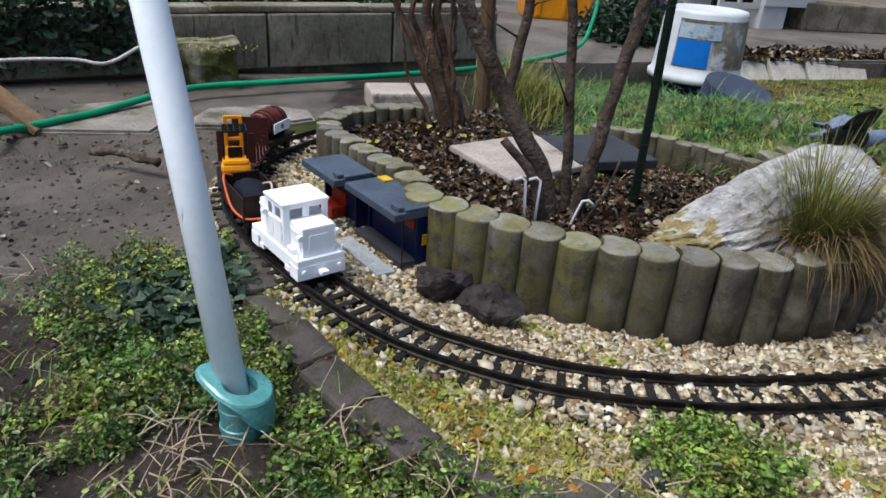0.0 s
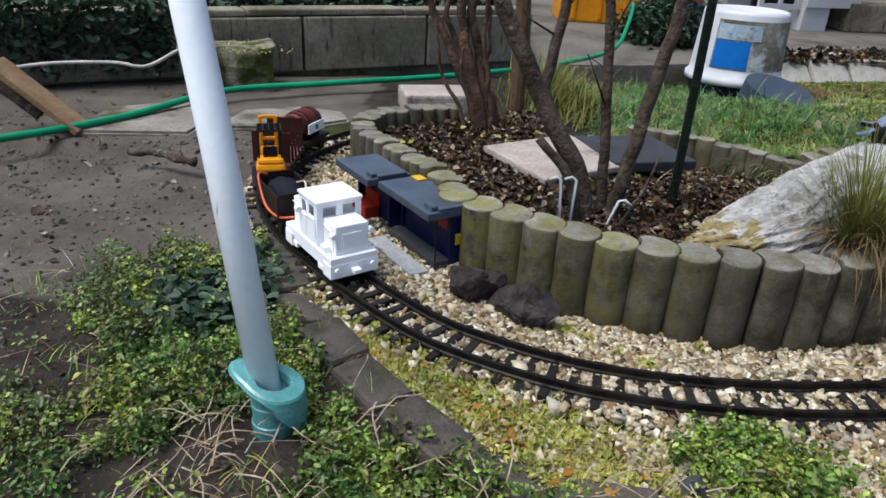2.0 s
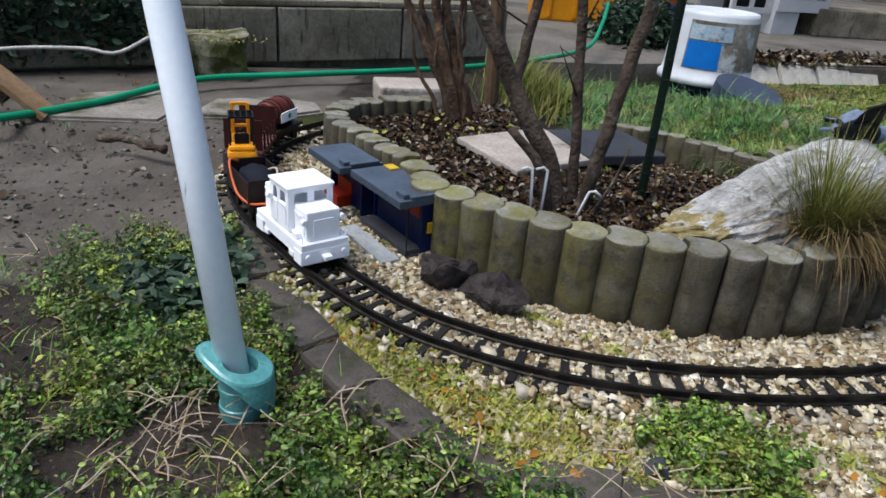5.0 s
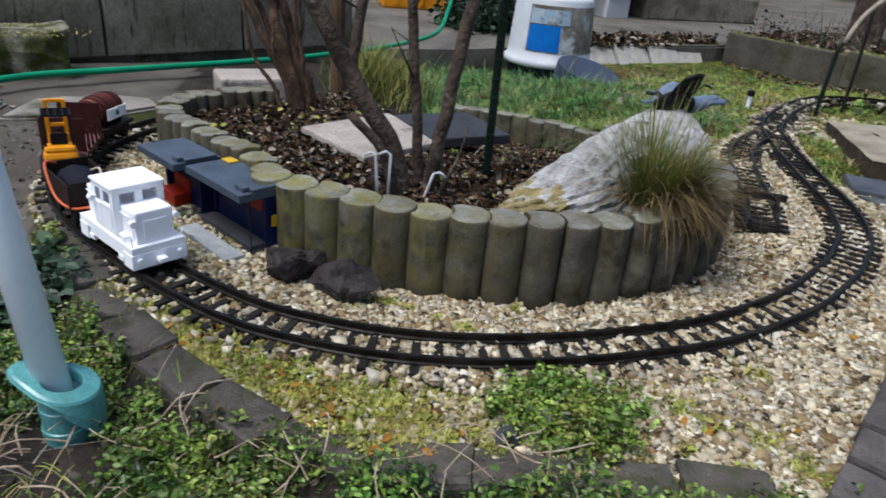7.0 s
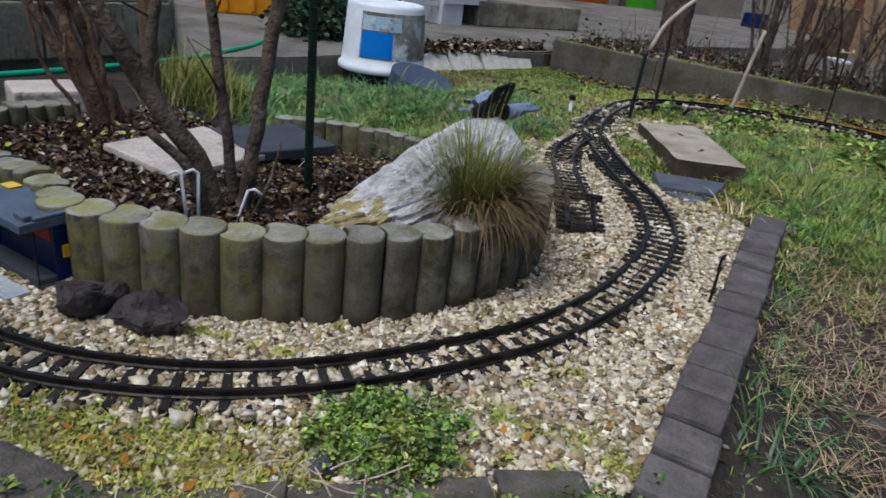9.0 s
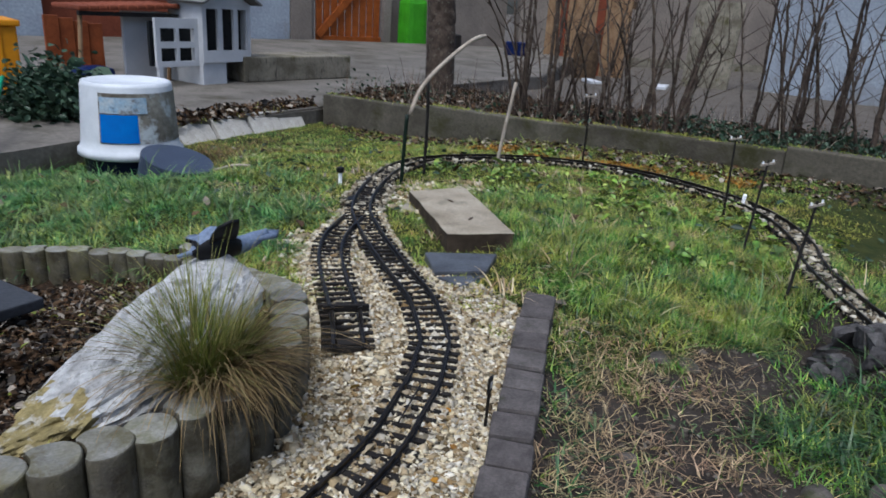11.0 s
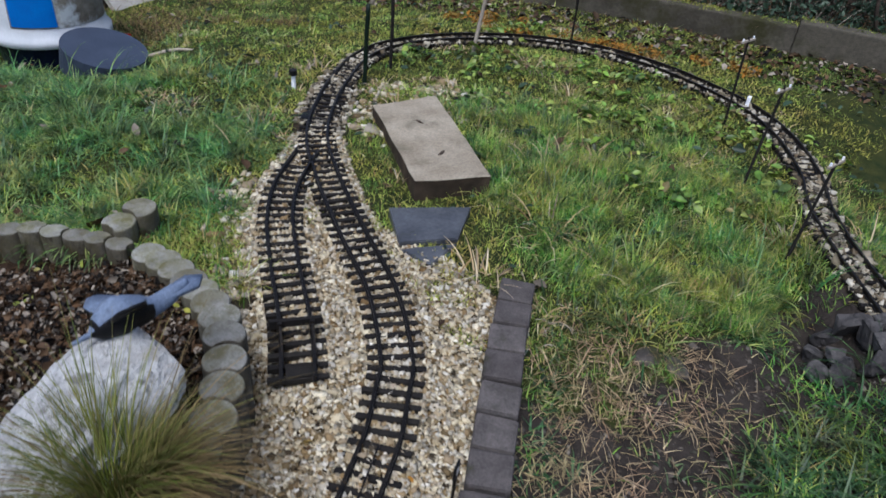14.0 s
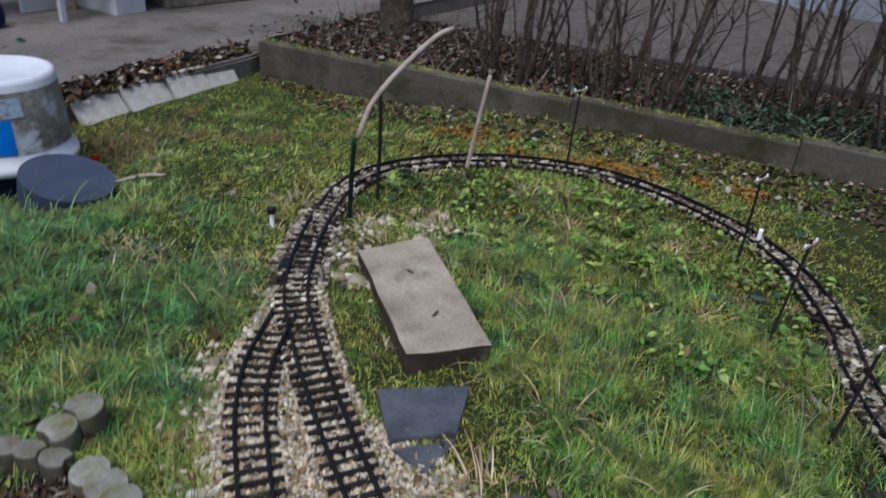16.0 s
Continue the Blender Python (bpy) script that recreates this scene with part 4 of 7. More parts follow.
# ---- kerbs ----
brick_row = thing("brick_kerb", "raised row of dark grey paving bricks edging the gravel", "kerb")
bm = box(bmesh.new(), 0, 0, -0.062, 0.0545, 0.057, 0.072, 0.005)
for v in bm.verts:
    v.co += Vector((noise.noise(v.co * 70), noise.noise(v.co * 70 + Vector((5, 0, 0))), noise.noise(v.co * 60 + Vector((0, 9, 0))))) * 0.0018
b_dir = BRICKS[1] - BRICKS[0]
b_ang = math.degrees(math.atan2(b_dir[1], b_dir[0]))
b_n = int(np.linalg.norm(b_dir) / 0.0575)
brick_first = None
for i in range(-1, b_n + 1):
    p = BRICKS[0] + b_dir * (i + 0.5) / b_n
    m = pose(p[0] + random.uniform(-0.003, 0.003), p[1] + random.uniform(-0.003, 0.003), random.uniform(-0.004, 0.003), random.uniform(-2, 2), random.uniform(-2, 2), b_ang + random.uniform(-2, 2))
    if brick_first is None:
        brick_first = part("brick", bm, M["brick"], brick_row, m=m)
    else:
        share("brick", brick_first.data, brick_row, m)
kerb = thing("stone_kerb", "low worn kerb of flat grey stones, half overgrown", "kerb")
kerb_pts = smooth_line(KERB, 0.088)
for i, p in enumerate(kerb_pts):
    q = kerb_pts[min(i + 1, len(kerb_pts) - 1)] - kerb_pts[max(i - 1, 0)]
    bm = box(bmesh.new(), 0, 0, -0.05, 0.086, 0.052, 0.052, 0.006, jit=0.003)
    for v in bm.verts:
        v.co += Vector((noise.noise(v.co * 50 + Vector((i, 0, 0))), noise.noise(v.co * 50 + Vector((0, i, 0))), 0.6 * noise.noise(v.co * 60 + Vector((0, 0, i))))) * 0.004
    part("kerb_stone", bm, M["kerb"], kerb, m=pose(p[0], p[1], -0.0145 + random.uniform(-0.004, 0.003), random.uniform(-2, 2), random.uniform(-3, 3), math.degrees(math.atan2(q[1], q[0])) + random.uniform(-4, 4)))


# ---- station shelters ----
def shelter(at, length, label, big):
    """Local x runs along the track, y away from it."""
    t = thing("station_shelter", label, "model building", "station shelters", at=at)
    w, L, top = 0.062, length, 0.056
    wall_h = top + 0.017
    part("floor_slab", box(bmesh.new(), 0, 0.006, -0.027, L * 0.98, w * 0.9, 0.010, 0.001), M["dark_slab"], t)
    part("back_wall", box(bmesh.new(), 0, w / 2 - 0.008, -0.017, L * 0.96, 0.005, wall_h), M["blue"], t)
    for u in (-1, 1):
        part("side_wall", box(bmesh.new(), u * L * 0.46, 0.014, -0.017, 0.005, w * 0.45, wall_h), M["blue"], t)
    if big:
        part("blue_front", box(bmesh.new(), 0, 0.006, -0.017, L * 0.9, 0.004, wall_h - 0.002), M["blue"], t)
        part("red_panel", box(bmesh.new(), L * 0.24, 0.002, top - 0.024, L * 0.36, 0.003, 0.017, 0.001), M["red"], t, "orange-red board under the roof")
        part("counter", box(bmesh.new(), 0, -0.010, -0.022, L * 0.94, 0.026, 0.012, 0.001), M["dark_slab"], t)
    else:
        part("divider", box(bmesh.new(), L * 0.14, 0.010, -0.017, L * 0.5, 0.004, wall_h), M["blue"], t)
        part("bench", box(bmesh.new(), -L * 0.14, -0.006, -0.016, L * 0.44, 0.026, 0.018, 0.002), M["red"], t, "orange-red bench")
        part("bench_back", box(bmesh.new(), -L * 0.14, 0.008, 0.000, L * 0.44, 0.004, 0.022, 0.002), M["red"], t, "orange-red bench back")
    roof = part("roof", box(bmesh.new(), 0, -0.002, top, L, w + 0.012, 0.0105, 0.001), M["roof"], t, "slate-grey flat roof")
    part("roof_lip", box(bmesh.new(), L * 0.38, -w * 0.40, top + 0.011, L * 0.15, 0.010, 0.006, 0.001), M["roof"], roof)
    part("roof_ledge", box(bmesh.new(), L * 0.47, 0.004, top + 0.0107, 0.008, w * 0.8, 0.004, 0.001), M["roof"], roof)
    if big:
        part("yellow_patch", box(bmesh.new(), -L * 0.40, w * 0.36, top + 0.0108, 0.022, 0.016, 0.002, 0.0005), M["yellow_plug"], roof)
        part("sign", box(bmesh.new(), L * 0.485, 0.016, 0.012, 0.002, 0.014, 0.016, 0.0005), M["yellow_plug"], t, "small yellow notice")
        part("roof_post", tube(bmesh.new(), [(L * 0.47, -w * 0.36, -0.02), (L * 0.47, -w * 0.36, top)], 0.0012, 6), M["rail"], t)
    return t


sh_ang = math.degrees(math.atan2(-0.108, 0.084))
shelter(pose(0.252, 1.352, 0, 0, 0, sh_ang), 0.142, "open blue model shelter with a flat slate-grey roof", True)
shelter(pose(0.158, 1.452, 0, 0, 0, sh_ang), 0.112, "smaller open blue model shelter with slate-grey roof", False)
platform = part("platform_board", box(bmesh.new(), 0, 0, -0.024, 0.13, 0.028, 0.010, 0.001, pose(0.218, 1.312, 0, 0, 0, sh_ang)), M["grey_board"])
tagged(platform, "pale grey platform board before the shelter", "platform")


# ---- rocks ----
def lump(name, at, size, mat, label, cat, seed, cut=0.25, sub=3, group=""):
    bm = bmesh.new()
    bmesh.ops.create_icosphere(bm, subdivisions=sub, radius=1.0)
    off = Vector((seed * 3.1, seed * 1.7, seed * 2.3))
    planes = [(Vector((random.uniform(-1, 1), random.uniform(-1, 1), random.uniform(-0.4, 1))).normalized(), random.uniform(0.5, 0.82)) for _ in range(13)]
    for v in bm.verts:
        n0 = v.co.normalized()
        r = 1 + 0.25 * noise.noise(n0 * 1.3 + off) + 0.08 * noise.noise(n0 * 4 + off)
        c = n0 * r
        for pn, pd in planes:
            over = c.dot(pn) - pd
            if over > 0:
                c -= pn * over * (1 - cut)
        c += n0 * 0.02 * noise.noise(n0 * 11 + off)
        v.co = Vector((c.x * size[0], c.y * size[1], c.z * size[2]))
    ob = part(name, bm, mat, m=at)
    return tagged(ob, label, cat, group)


def broken_rock(name, at, size, mat, label, cat, seed, group=""):
    """A rock with flat broken faces: the hull of a few scattered points, slightly roughened."""
    r = random.Random(seed)
    bm = bmesh.new()
    for _ in range(15):
        v = Vector((r.gauss(0, 1), r.gauss(0, 1), r.gauss(0, 1))).normalized() * r.uniform(0.8, 1.1)
        bm.verts.new((v.x * size[0], v.y * size[1], v.z * size[2]))
    hull = bmesh.ops.convex_hull(bm, input=bm.verts[:])
    bmesh.ops.delete(bm, geom=list({v for v in hull["geom_interior"] if isinstance(v, bmesh.types.BMVert)}), context='VERTS')
    bmesh.ops.dissolve_limit(bm, angle_limit=0.28, verts=bm.verts[:], edges=bm.edges[:])
    bmesh.ops.triangulate(bm, faces=bm.faces[:])
    bmesh.ops.subdivide_edges(bm, edges=bm.edges[:], cuts=6, use_grid_fill=True)
    for v in bm.verts:
        q = v.co + Vector((seed, 0, 0))
        v.co += v.co.normalized() * size[2] * (0.20 * noise.noise(q * 45) + 0.09 * noise.noise(q * 130) + 0.04 * noise.noise(q * 300))
    return tagged(part(name, bm, mat, m=at), label, cat, group)


broken_rock("slag_rock", pose(0.338, 1.220, -0.004, 0, 8, 20), (0.047, 0.036, 0.038), M["coal"], "jagged black slag rock on the gravel", "rock", 12)
broken_rock("slag_rock", pose(0.398, 1.186, -0.010, 5, -6, -25), (0.052, 0.036, 0.036), M["coal"], "flatter jagged black slag rock on the gravel", "rock", 23)
bm = bmesh.new()
bmesh.ops.create_icosphere(bm, subdivisions=5, radius=1.0)
for v in bm.verts:
    c = v.co.normalized()
    u = c.x * 0.5 + 0.5
    ridge = 0.20 * abs(noise.noise(Vector((c.x * 2.0, c.y * 5, c.z * 5)))) + 0.05 * noise.noise(c * 9) + 0.02 * noise.noise(c * 20)
    k = 1 + 0.16 * noise.noise(c * 1.6 + Vector((4, 1, 2))) - ridge
    side = 0.055 + 0.035 * u
    x = max(-0.20, min(0.135, c.x * 0.185 * k))
    v.co = Vector((x, c.y * side * k * 1.1, c.z * k * (0.035 + 0.06 * u) + 0.10 * u * u))
for f in bm.faces:
    c = f.calc_center_median()
    f.material_index = int(c.x + 0.05 * noise.noise(c * 30) + 0.02 * noise.noise(c * 90) < -0.115)
boulder = part("boulder", bm, M["boulder"], m=pose(0.775, 1.355, 0.045, 0, 0, 25))
boulder.data.materials.append(M["lichen"])
tagged(boulder, "jagged white-grey boulder with yellow lichen in the bed", "boulder")
bm = box(bmesh.new(), 0, 0, -0.06, 0.20, 0.14, 0.155, 0.018)
bmesh.ops.subdivide_edges(bm, edges=bm.edges[:], cuts=3, use_grid_fill=True)
for v in bm.verts:
    v.co += Vector((noise.noise(v.co * 14), noise.noise(v.co * 14 + Vector((3, 0, 0))), 0.7 * noise.noise(v.co * 14 + Vector((0, 5, 0))))) * 0.02
tagged(part("mossy_stone", bm, M["mossy_block"], m=pose(-0.37, 2.29, 0.0, 0, 0, 24)), "squared mossy stone standing at the wall", "stone")
for k in range(12):
    q = k * 2.4
    x, y = 1.885 + 0.085 * math.sqrt((k + 0.5) / 12) * math.cos(q), 0.965 + 0.06 * math.sqrt((k + 0.5) / 12) * math.sin(q)
    s = random.uniform(0.026, 0.042)
    broken_rock("dark_rock", pose(x, y, float(level(x, y)) + s * 0.25 + (0.012 if k < 5 else 0), 17 * k, 11 * k, 50 * k), (s * 0.92, s * 0.78, s * 0.66), M["rock"], "dark grey broken rock beside the track", "rock", 20 + k, "rocks beside the track")


for k, (x, y, s) in enumerate([(1.60, 1.17, 0.035), (1.62, 1.13, 0.03), (1.215, 0.90, 0.035), (1.45, 0.82, 0.04), (1.30, 1.01, 0.025), (1.52, 0.77, 0.03)]):
    lump("clod", pose(x, y, float(level(x, y)) + 0.003, 5 * k, -4 * k, 70 * k), (s, s * 0.7, s * 0.35), M["kerb"], "flat grey stone half sunk in the soil", "stone", 60 + k, 0.1, 2, "stones in the soil")


# ---- loco ----
def along(s):
    """Place and heading on the track, s metres back from the engine's nose."""
    i = int(np.clip(LOCO_I - s / 0.004, 0, len(TRACK_LINE) - 1))
    return TRACK_LINE[i], ang[i]


LOCO_I = int(np.argmin(np.hypot(TRACK_LINE[:, 0] - 0.172, TRACK_LINE[:, 1] - 1.207)))


def wheelset(parent, x, r=0.0125):
    bm = bmesh.new()
    tube(bm, [(x, -0.022, r), (x, 0.022, r)], 0.002, 8)
    for s in (-1, 1):
        tube(bm, [(x, s * 0.0215, r), (x, s * 0.0255, r)], r, 18)
        tube(bm, [(x, s * 0.0195, r), (x, s * 0.0215, r)], r * 1.13, 18)
    return part("wheelset", bm, M["undercarriage"], parent)


SIZE = Matrix.Diagonal((0.82, 0.9, 0.85, 1))
loco = thing("toy_locomotive", "white plastic model diesel locomotive on the track", "locomotive", at=pose(0.137, 1.254, 0, 0, 0, -50) @ Matrix.Scale(0.92, 4))
bm = box(bmesh.new(), 0, 0, 0.024, 0.150, 0.072, 0.012, 0.001)
part("footplate", bm, M["white"], loco)
for s in (-1, 1):
    part("skirt", box(bmesh.new(), 0, s * 0.0335, 0.016, 0.094, 0.004, 0.009, 0.0005), M["white"], loco)
    part("buffer_beam", box(bmesh.new(), s * 0.0635, 0, 0.006, 0.024, 0.074, 0.0205, 0.001), M["white"], loco)
    part("coupler", box(bmesh.new(), s * 0.080, 0, 0.012, 0.012, 0.012, 0.006, 0.001), M["white"], loco)
    for u in (-1, 1):
        bm = bmesh.new()
        tube(bm, [(s * 0.0755, u * 0.027, 0.018), (s * 0.079, u * 0.027, 0.018)], 0.0035, 10)
        part("buffer", bm, M["white"], loco)
        part("step", box(bmesh.new(), s * 0.042, u * 0.0345, 0.009, 0.014, 0.004, 0.008, 0.0005), M["white"], loco)


def bonnet(x0, x1, w, h, name):
    bm = box(bmesh.new(), (x0 + x1) / 2, 0, 0.036, x1 - x0, w, h - 0.036, 0.0025)
    ob = part(name, bm, M["white"], loco)
    for s in (-1, 1):
        part("side_door", box(bmesh.new(), (x0 + x1) / 2, s * (w / 2 + 0.0004), 0.042, (x1 - x0) * 0.7, 0.0016, (h - 0.036) * 0.62, 0.0005), M["white"], ob)
        part("handrail", tube(bmesh.new(), [(x0 + 0.006, s * (w / 2 + 0.003), h - 0.006), (x1 - 0.006, s * (w / 2 + 0.003), h - 0.006)], 0.0009, 6), M["white"], ob)
    return ob


front = bonnet(0.0305, 0.068, 0.050, 0.079, "front_bonnet")
rear = bonnet(-0.068, -0.0285, 0.050, 0.079, "rear_bonnet")
part("grille", box(bmesh.new(), 0.0684, 0, 0.043, 0.0014, 0.030, 0.024, 0.0004), M["white"], front)
# Black plate in place of a hole: its inner shade put in as colour.
part("cable_opening", box(bmesh.new(), -0.0684, 0, 0.045, 0.0016, 0.022, 0.024, 0.0004), M["black"], rear, "black plate standing for the shaded cable opening")
part("sandbox", box(bmesh.new(), 0.046, -0.0295, 0.036, 0.016, 0.009, 0.010, 0.002), M["white"], loco)
for s in (-1, 1):
    part("headlight", tube(bmesh.new(), [(0.064, s * 0.0285, 0.066), (0.071, s * 0.0285, 0.066)], 0.0042, 12), M["white"], front)
    part("cab_lamp", tube(bmesh.new(), [(-0.026, s * 0.0385, 0.076), (-0.019, s * 0.0385, 0.076)], 0.0042, 12), M["white"], loco)
    bm = bmesh.new()
    tube(bm, [(0.071, s * 0.033, 0.034), (0.071, s * 0.033, 0.044), (0.074, s * 0.033, 0.046)], 0.001, 6)
    part("grab_rail", bm, M["white"], loco)
# cab with real window openings
def panel(wide, high, holes, thick, mat, name, parent, m):
    """A flat panel in local x-z with window openings (x0, x1, z0, z1)."""
    xs = sorted({-wide / 2, wide / 2, *[h[0] for h in holes], *[h[1] for h in holes]})
    zs = sorted({0.0, high, *[h[2] for h in holes], *[h[3] for h in holes]})
    bm = bmesh.new()
    for xa, xb in zip(xs, xs[1:]):
        for za, zb in zip(zs, zs[1:]):
            cx, cz = (xa + xb) / 2, (za + zb) / 2
            if not any(h[0] < cx < h[1] and h[2] < cz < h[3] for h in holes):
                box(bm, cx, 0, za, xb - xa, thick, zb - za)
    bmesh.ops.remove_doubles(bm, verts=bm.verts[:], dist=1e-5)
    return part(name, bm, mat, parent, m=m)


part("cab_floor", box(bmesh.new(), 0.001, 0, 0.036, 0.056, 0.064, 0.003), M["white"], loco)
cab_h, cab_z = 0.060, 0.039
win = [(-0.025, -0.005, 0.040, 0.054), (0.005, 0.025, 0.040, 0.054)]
panel(0.068, cab_h, win, 0.002, M["white"], "cab_front", loco, pose(0.0295, 0, cab_z, 0, 0, 90))
panel(0.068, cab_h, win, 0.002, M["white"], "cab_back", loco, pose(-0.0275, 0, cab_z, 0, 0, 90))
side = [(-0.019, -0.006, 0.036, 0.054), (0.003, 0.020, 0.038, 0.054)]
for s in (-1, 1):
    pan = panel(0.055, cab_h, side, 0.002, M["white"], "cab_side", loco, pose(0.001, s * 0.033, cab_z))
    part("door_panel", box(bmesh.new(), -0.0125, s * 0.0014, 0.004, 0.017, 0.0014, 0.030, 0.0004), M["white"], pan)
    part("door_rail", tube(bmesh.new(), [(0.024, s * 0.0022, 0.008), (0.024, s * 0.0022, 0.034)], 0.0009, 6), M["white"], pan)
    part("window_bar", box(bmesh.new(), 0.0115, s * 0.0016, 0.0345, 0.02, 0.0016, 0.002), M["white"], pan)
part("cab_roof", box(bmesh.new(), 0.001, 0, 0.0985, 0.063, 0.072, 0.0045, 0.002), M["white"], loco)
part("chassis", box(bmesh.new(), 0, 0, 0.008, 0.116, 0.03, 0.017, 0.001), M["undercarriage"], loco)
for x in (-0.034, 0.034):
    wheelset(loco, x)


def wagon(s, name, label, deck_mat, length=0.122, width=0.072):
    p, a = along(s)
    w = thing(name, label, "wagon", "train wagons", at=pose(p[0], p[1], 0, 0, 0, a) @ SIZE)
    part("deck", box(bmesh.new(), 0, 0, 0.030, length, width, 0.007, 0.001), deck_mat, w)
    for u in (-1, 1):
        part("sole_bar", box(bmesh.new(), 0, u * 0.022, 0.018, length * 0.94, 0.006, 0.012, 0.001), M["undercarriage"], w)
        bm = box(bmesh.new(), u * (length / 2 + 0.007), 0, 0.018, 0.018, 0.006, 0.005, 0.001)
        tube(bm, [(u * (length / 2 + 0.012), -0.006, 0.02), (u * (length / 2 + 0.018), 0, 0.021), (u * (length / 2 + 0.012), 0.006, 0.02)], 0.0012, 6)
        part("coupling", bm, M["undercarriage"], w)
        wheelset(w, u * length * 0.32, 0.0105)
    return w


gondola = wagon(0.192, "gondola_wagon", "dark brown open box wagon on the track", M["dark_wagon"], 0.122, 0.066)
for u in (-1, 1):
    part("side_board", box(bmesh.new(), 0, u * 0.032, 0.037, 0.122, 0.0025, 0.036, 0.0006), M["dark_wagon"], gondola)
    part("end_board", box(bmesh.new(), u * 0.0598, 0, 0.037, 0.0025, 0.061, 0.040, 0.0006), M["dark_wagon"], gondola)
gm = gondola.matrix_basis.copy()
bm = bmesh.new()
bmesh.ops.create_icosphere(bm, subdivisions=3, radius=1.0)
for v in bm.verts:
    c = v.co.normalized()
    k = 1 + 0.16 * noise.noise(c * 2.1) + 0.06 * noise.noise(c * 6)
    v.co = Vector((c.x * 0.052 * k, c.y * 0.027 * k, (c.z * 0.023 * k)))
bag = part("battery_bag", bm, M["bag"], smooth=True, m=gm @ pose(0.0, 0, 0.058))
tagged(bag, "crumpled navy cloth battery bag in the box wagon", "bag")
bm = bmesh.new()
tube(bm, smooth_line([(-0.045, -0.018, 0.078), (-0.03, -0.036, 0.086), (0.0, -0.041, 0.064), (0.03, -0.040, 0.045), (0.06, -0.03, 0.038), (0.085, -0.012, 0.045)], 0.006).tolist(), 0.0021, 6)
orange = part("orange_lead", bm, M["orange_wire"], m=gm, smooth=True)
tagged(orange, "orange power lead looping from the bag to the locomotive", "cable")
bm = bmesh.new()
tube(bm, smooth_line([(0.02, 0.012, 0.08), (0.05, 0.016, 0.09), (0.075, 0.008, 0.075), (0.088, 0.002, 0.05)], 0.006).tolist(), 0.0018, 6)
pale = part("pale_lead", bm, M["white_wire"], m=gm, smooth=True)
tagged(pale, "pale power lead with yellow plug", "cable")
part("plug", tube(bmesh.new(), [(0.078, 0.007, 0.072), (0.083, 0.004, 0.06)], 0.0034, 8), M["yellow_plug"], pale, "yellow plug")
for k in range(3):
    bm = bmesh.new()
    tube(bm, [(0.06, -0.008 + 0.006 * k, 0.036), (0.075, -0.014 + 0.012 * k, 0.028 + 0.004 * k), (0.092, -0.004 + 0.004 * k, 0.034)], 0.0009, 5)
    tagged(part("thin_wire", bm, M["wagon"], m=gm), "thin coupling wire between wagon and locomotive", "cable", "thin wires")

flat = wagon(0.319, "flat_wagon", "brown flat wagon carrying a toy forklift", M["dark_wagon"], 0.124, 0.066)
part("load_board", box(bmesh.new(), 0, 0, 0.0372, 0.112, 0.05, 0.003, 0.0006), M["black"], flat)
fm = flat.matrix_basis.copy() @ pose(0.012, 0, 0.0405)
fork = thing("toy_forklift", "yellow toy forklift with black cage roof", "toy forklift", at=fm)
bm = box(bmesh.new(), 0.012, 0, 0.006, 0.064, 0.046, 0.014, 0.005)
box(bm, 0.026, 0, 0.016, 0.042, 0.050, 0.020, 0.009)
box(bm, 0.027, 0, 0.033, 0.034, 0.044, 0.012, 0.006)
part("body", bm, M["yellow"], fork)
part("seat", box(bmesh.new(), 0.016, 0, 0.043, 0.02, 0.024, 0.006, 0.002), M["black"], fork)
part("seat_back", box(bmesh.new(), 0.027, 0, 0.045, 0.005, 0.024, 0.02, 0.002), M["black"], fork)
for s in (-1, 1):
    part("mast_rail", box(bmesh.new(), -0.027, s * 0.013, 0.004, 0.008, 0.006, 0.104, 0.001), M["yellow"], fork)
    bm = bmesh.new()
    tube(bm, [(-0.016, s * 0.019, 0.02), (-0.013, s * 0.019, 0.09), (-0.008, s * 0.019, 0.094)], 0.0017, 6)
    part("cage_post", bm, M["black"], fork)
    part("cage_post", tube(bmesh.new(), [(0.034, s * 0.019, 0.036), (0.031, s * 0.019, 0.094)], 0.0017, 6), M["black"], fork)
    for x in (-0.012, 0.034):
        part("wheel", tube(bmesh.new(), [(x, s * 0.017, 0.0095), (x, s * 0.0235, 0.0095)], 0.0095, 16), M["black"], fork)
    part("fork", box(bmesh.new(), -0.045, s * 0.009, 0.004, 0.034, 0.005, 0.002), M["black"], fork)
for z in (0.03, 0.062, 0.103):
    part("mast_bar", box(bmesh.new(), -0.027, 0, z, 0.006, 0.026, 0.006, 0.001), M["yellow"], fork)
part("mast_cylinder", tube(bmesh.new(), [(-0.024, 0, 0.01), (-0.024, 0, 0.06)], 0.004, 10), M["black"], fork)
part("dashboard", box(bmesh.new(), -0.012, 0, 0.036, 0.012, 0.03, 0.018, 0.004), M["yellow"], fork)
bm = bmesh.new()
tube(bm, [(0.0 + 0.003 * math.sin(t), 0.007 * math.cos(t), 0.058 + 0.007 * math.sin(t)) for t in np.linspace(0, 2 * math.pi, 13)], 0.001, 5)
part("steering_wheel", bm, M["black"], fork)
cage = bmesh.new()
for y in np.linspace(-0.02, 0.02, 5):
    box(cage, 0.011, y, 0.0935, 0.048, 0.0022, 0.003)
for x in np.linspace(-0.012, 0.034, 4):
    box(cage, x, 0, 0.0935, 0.0022, 0.042, 0.0034)
part("cage_roof", cage, M["black"], fork)

stake_wagon = wagon(0.436, "stake_wagon", "red-brown stake wagon with high end boards", M["deck"], 0.122, 0.072)
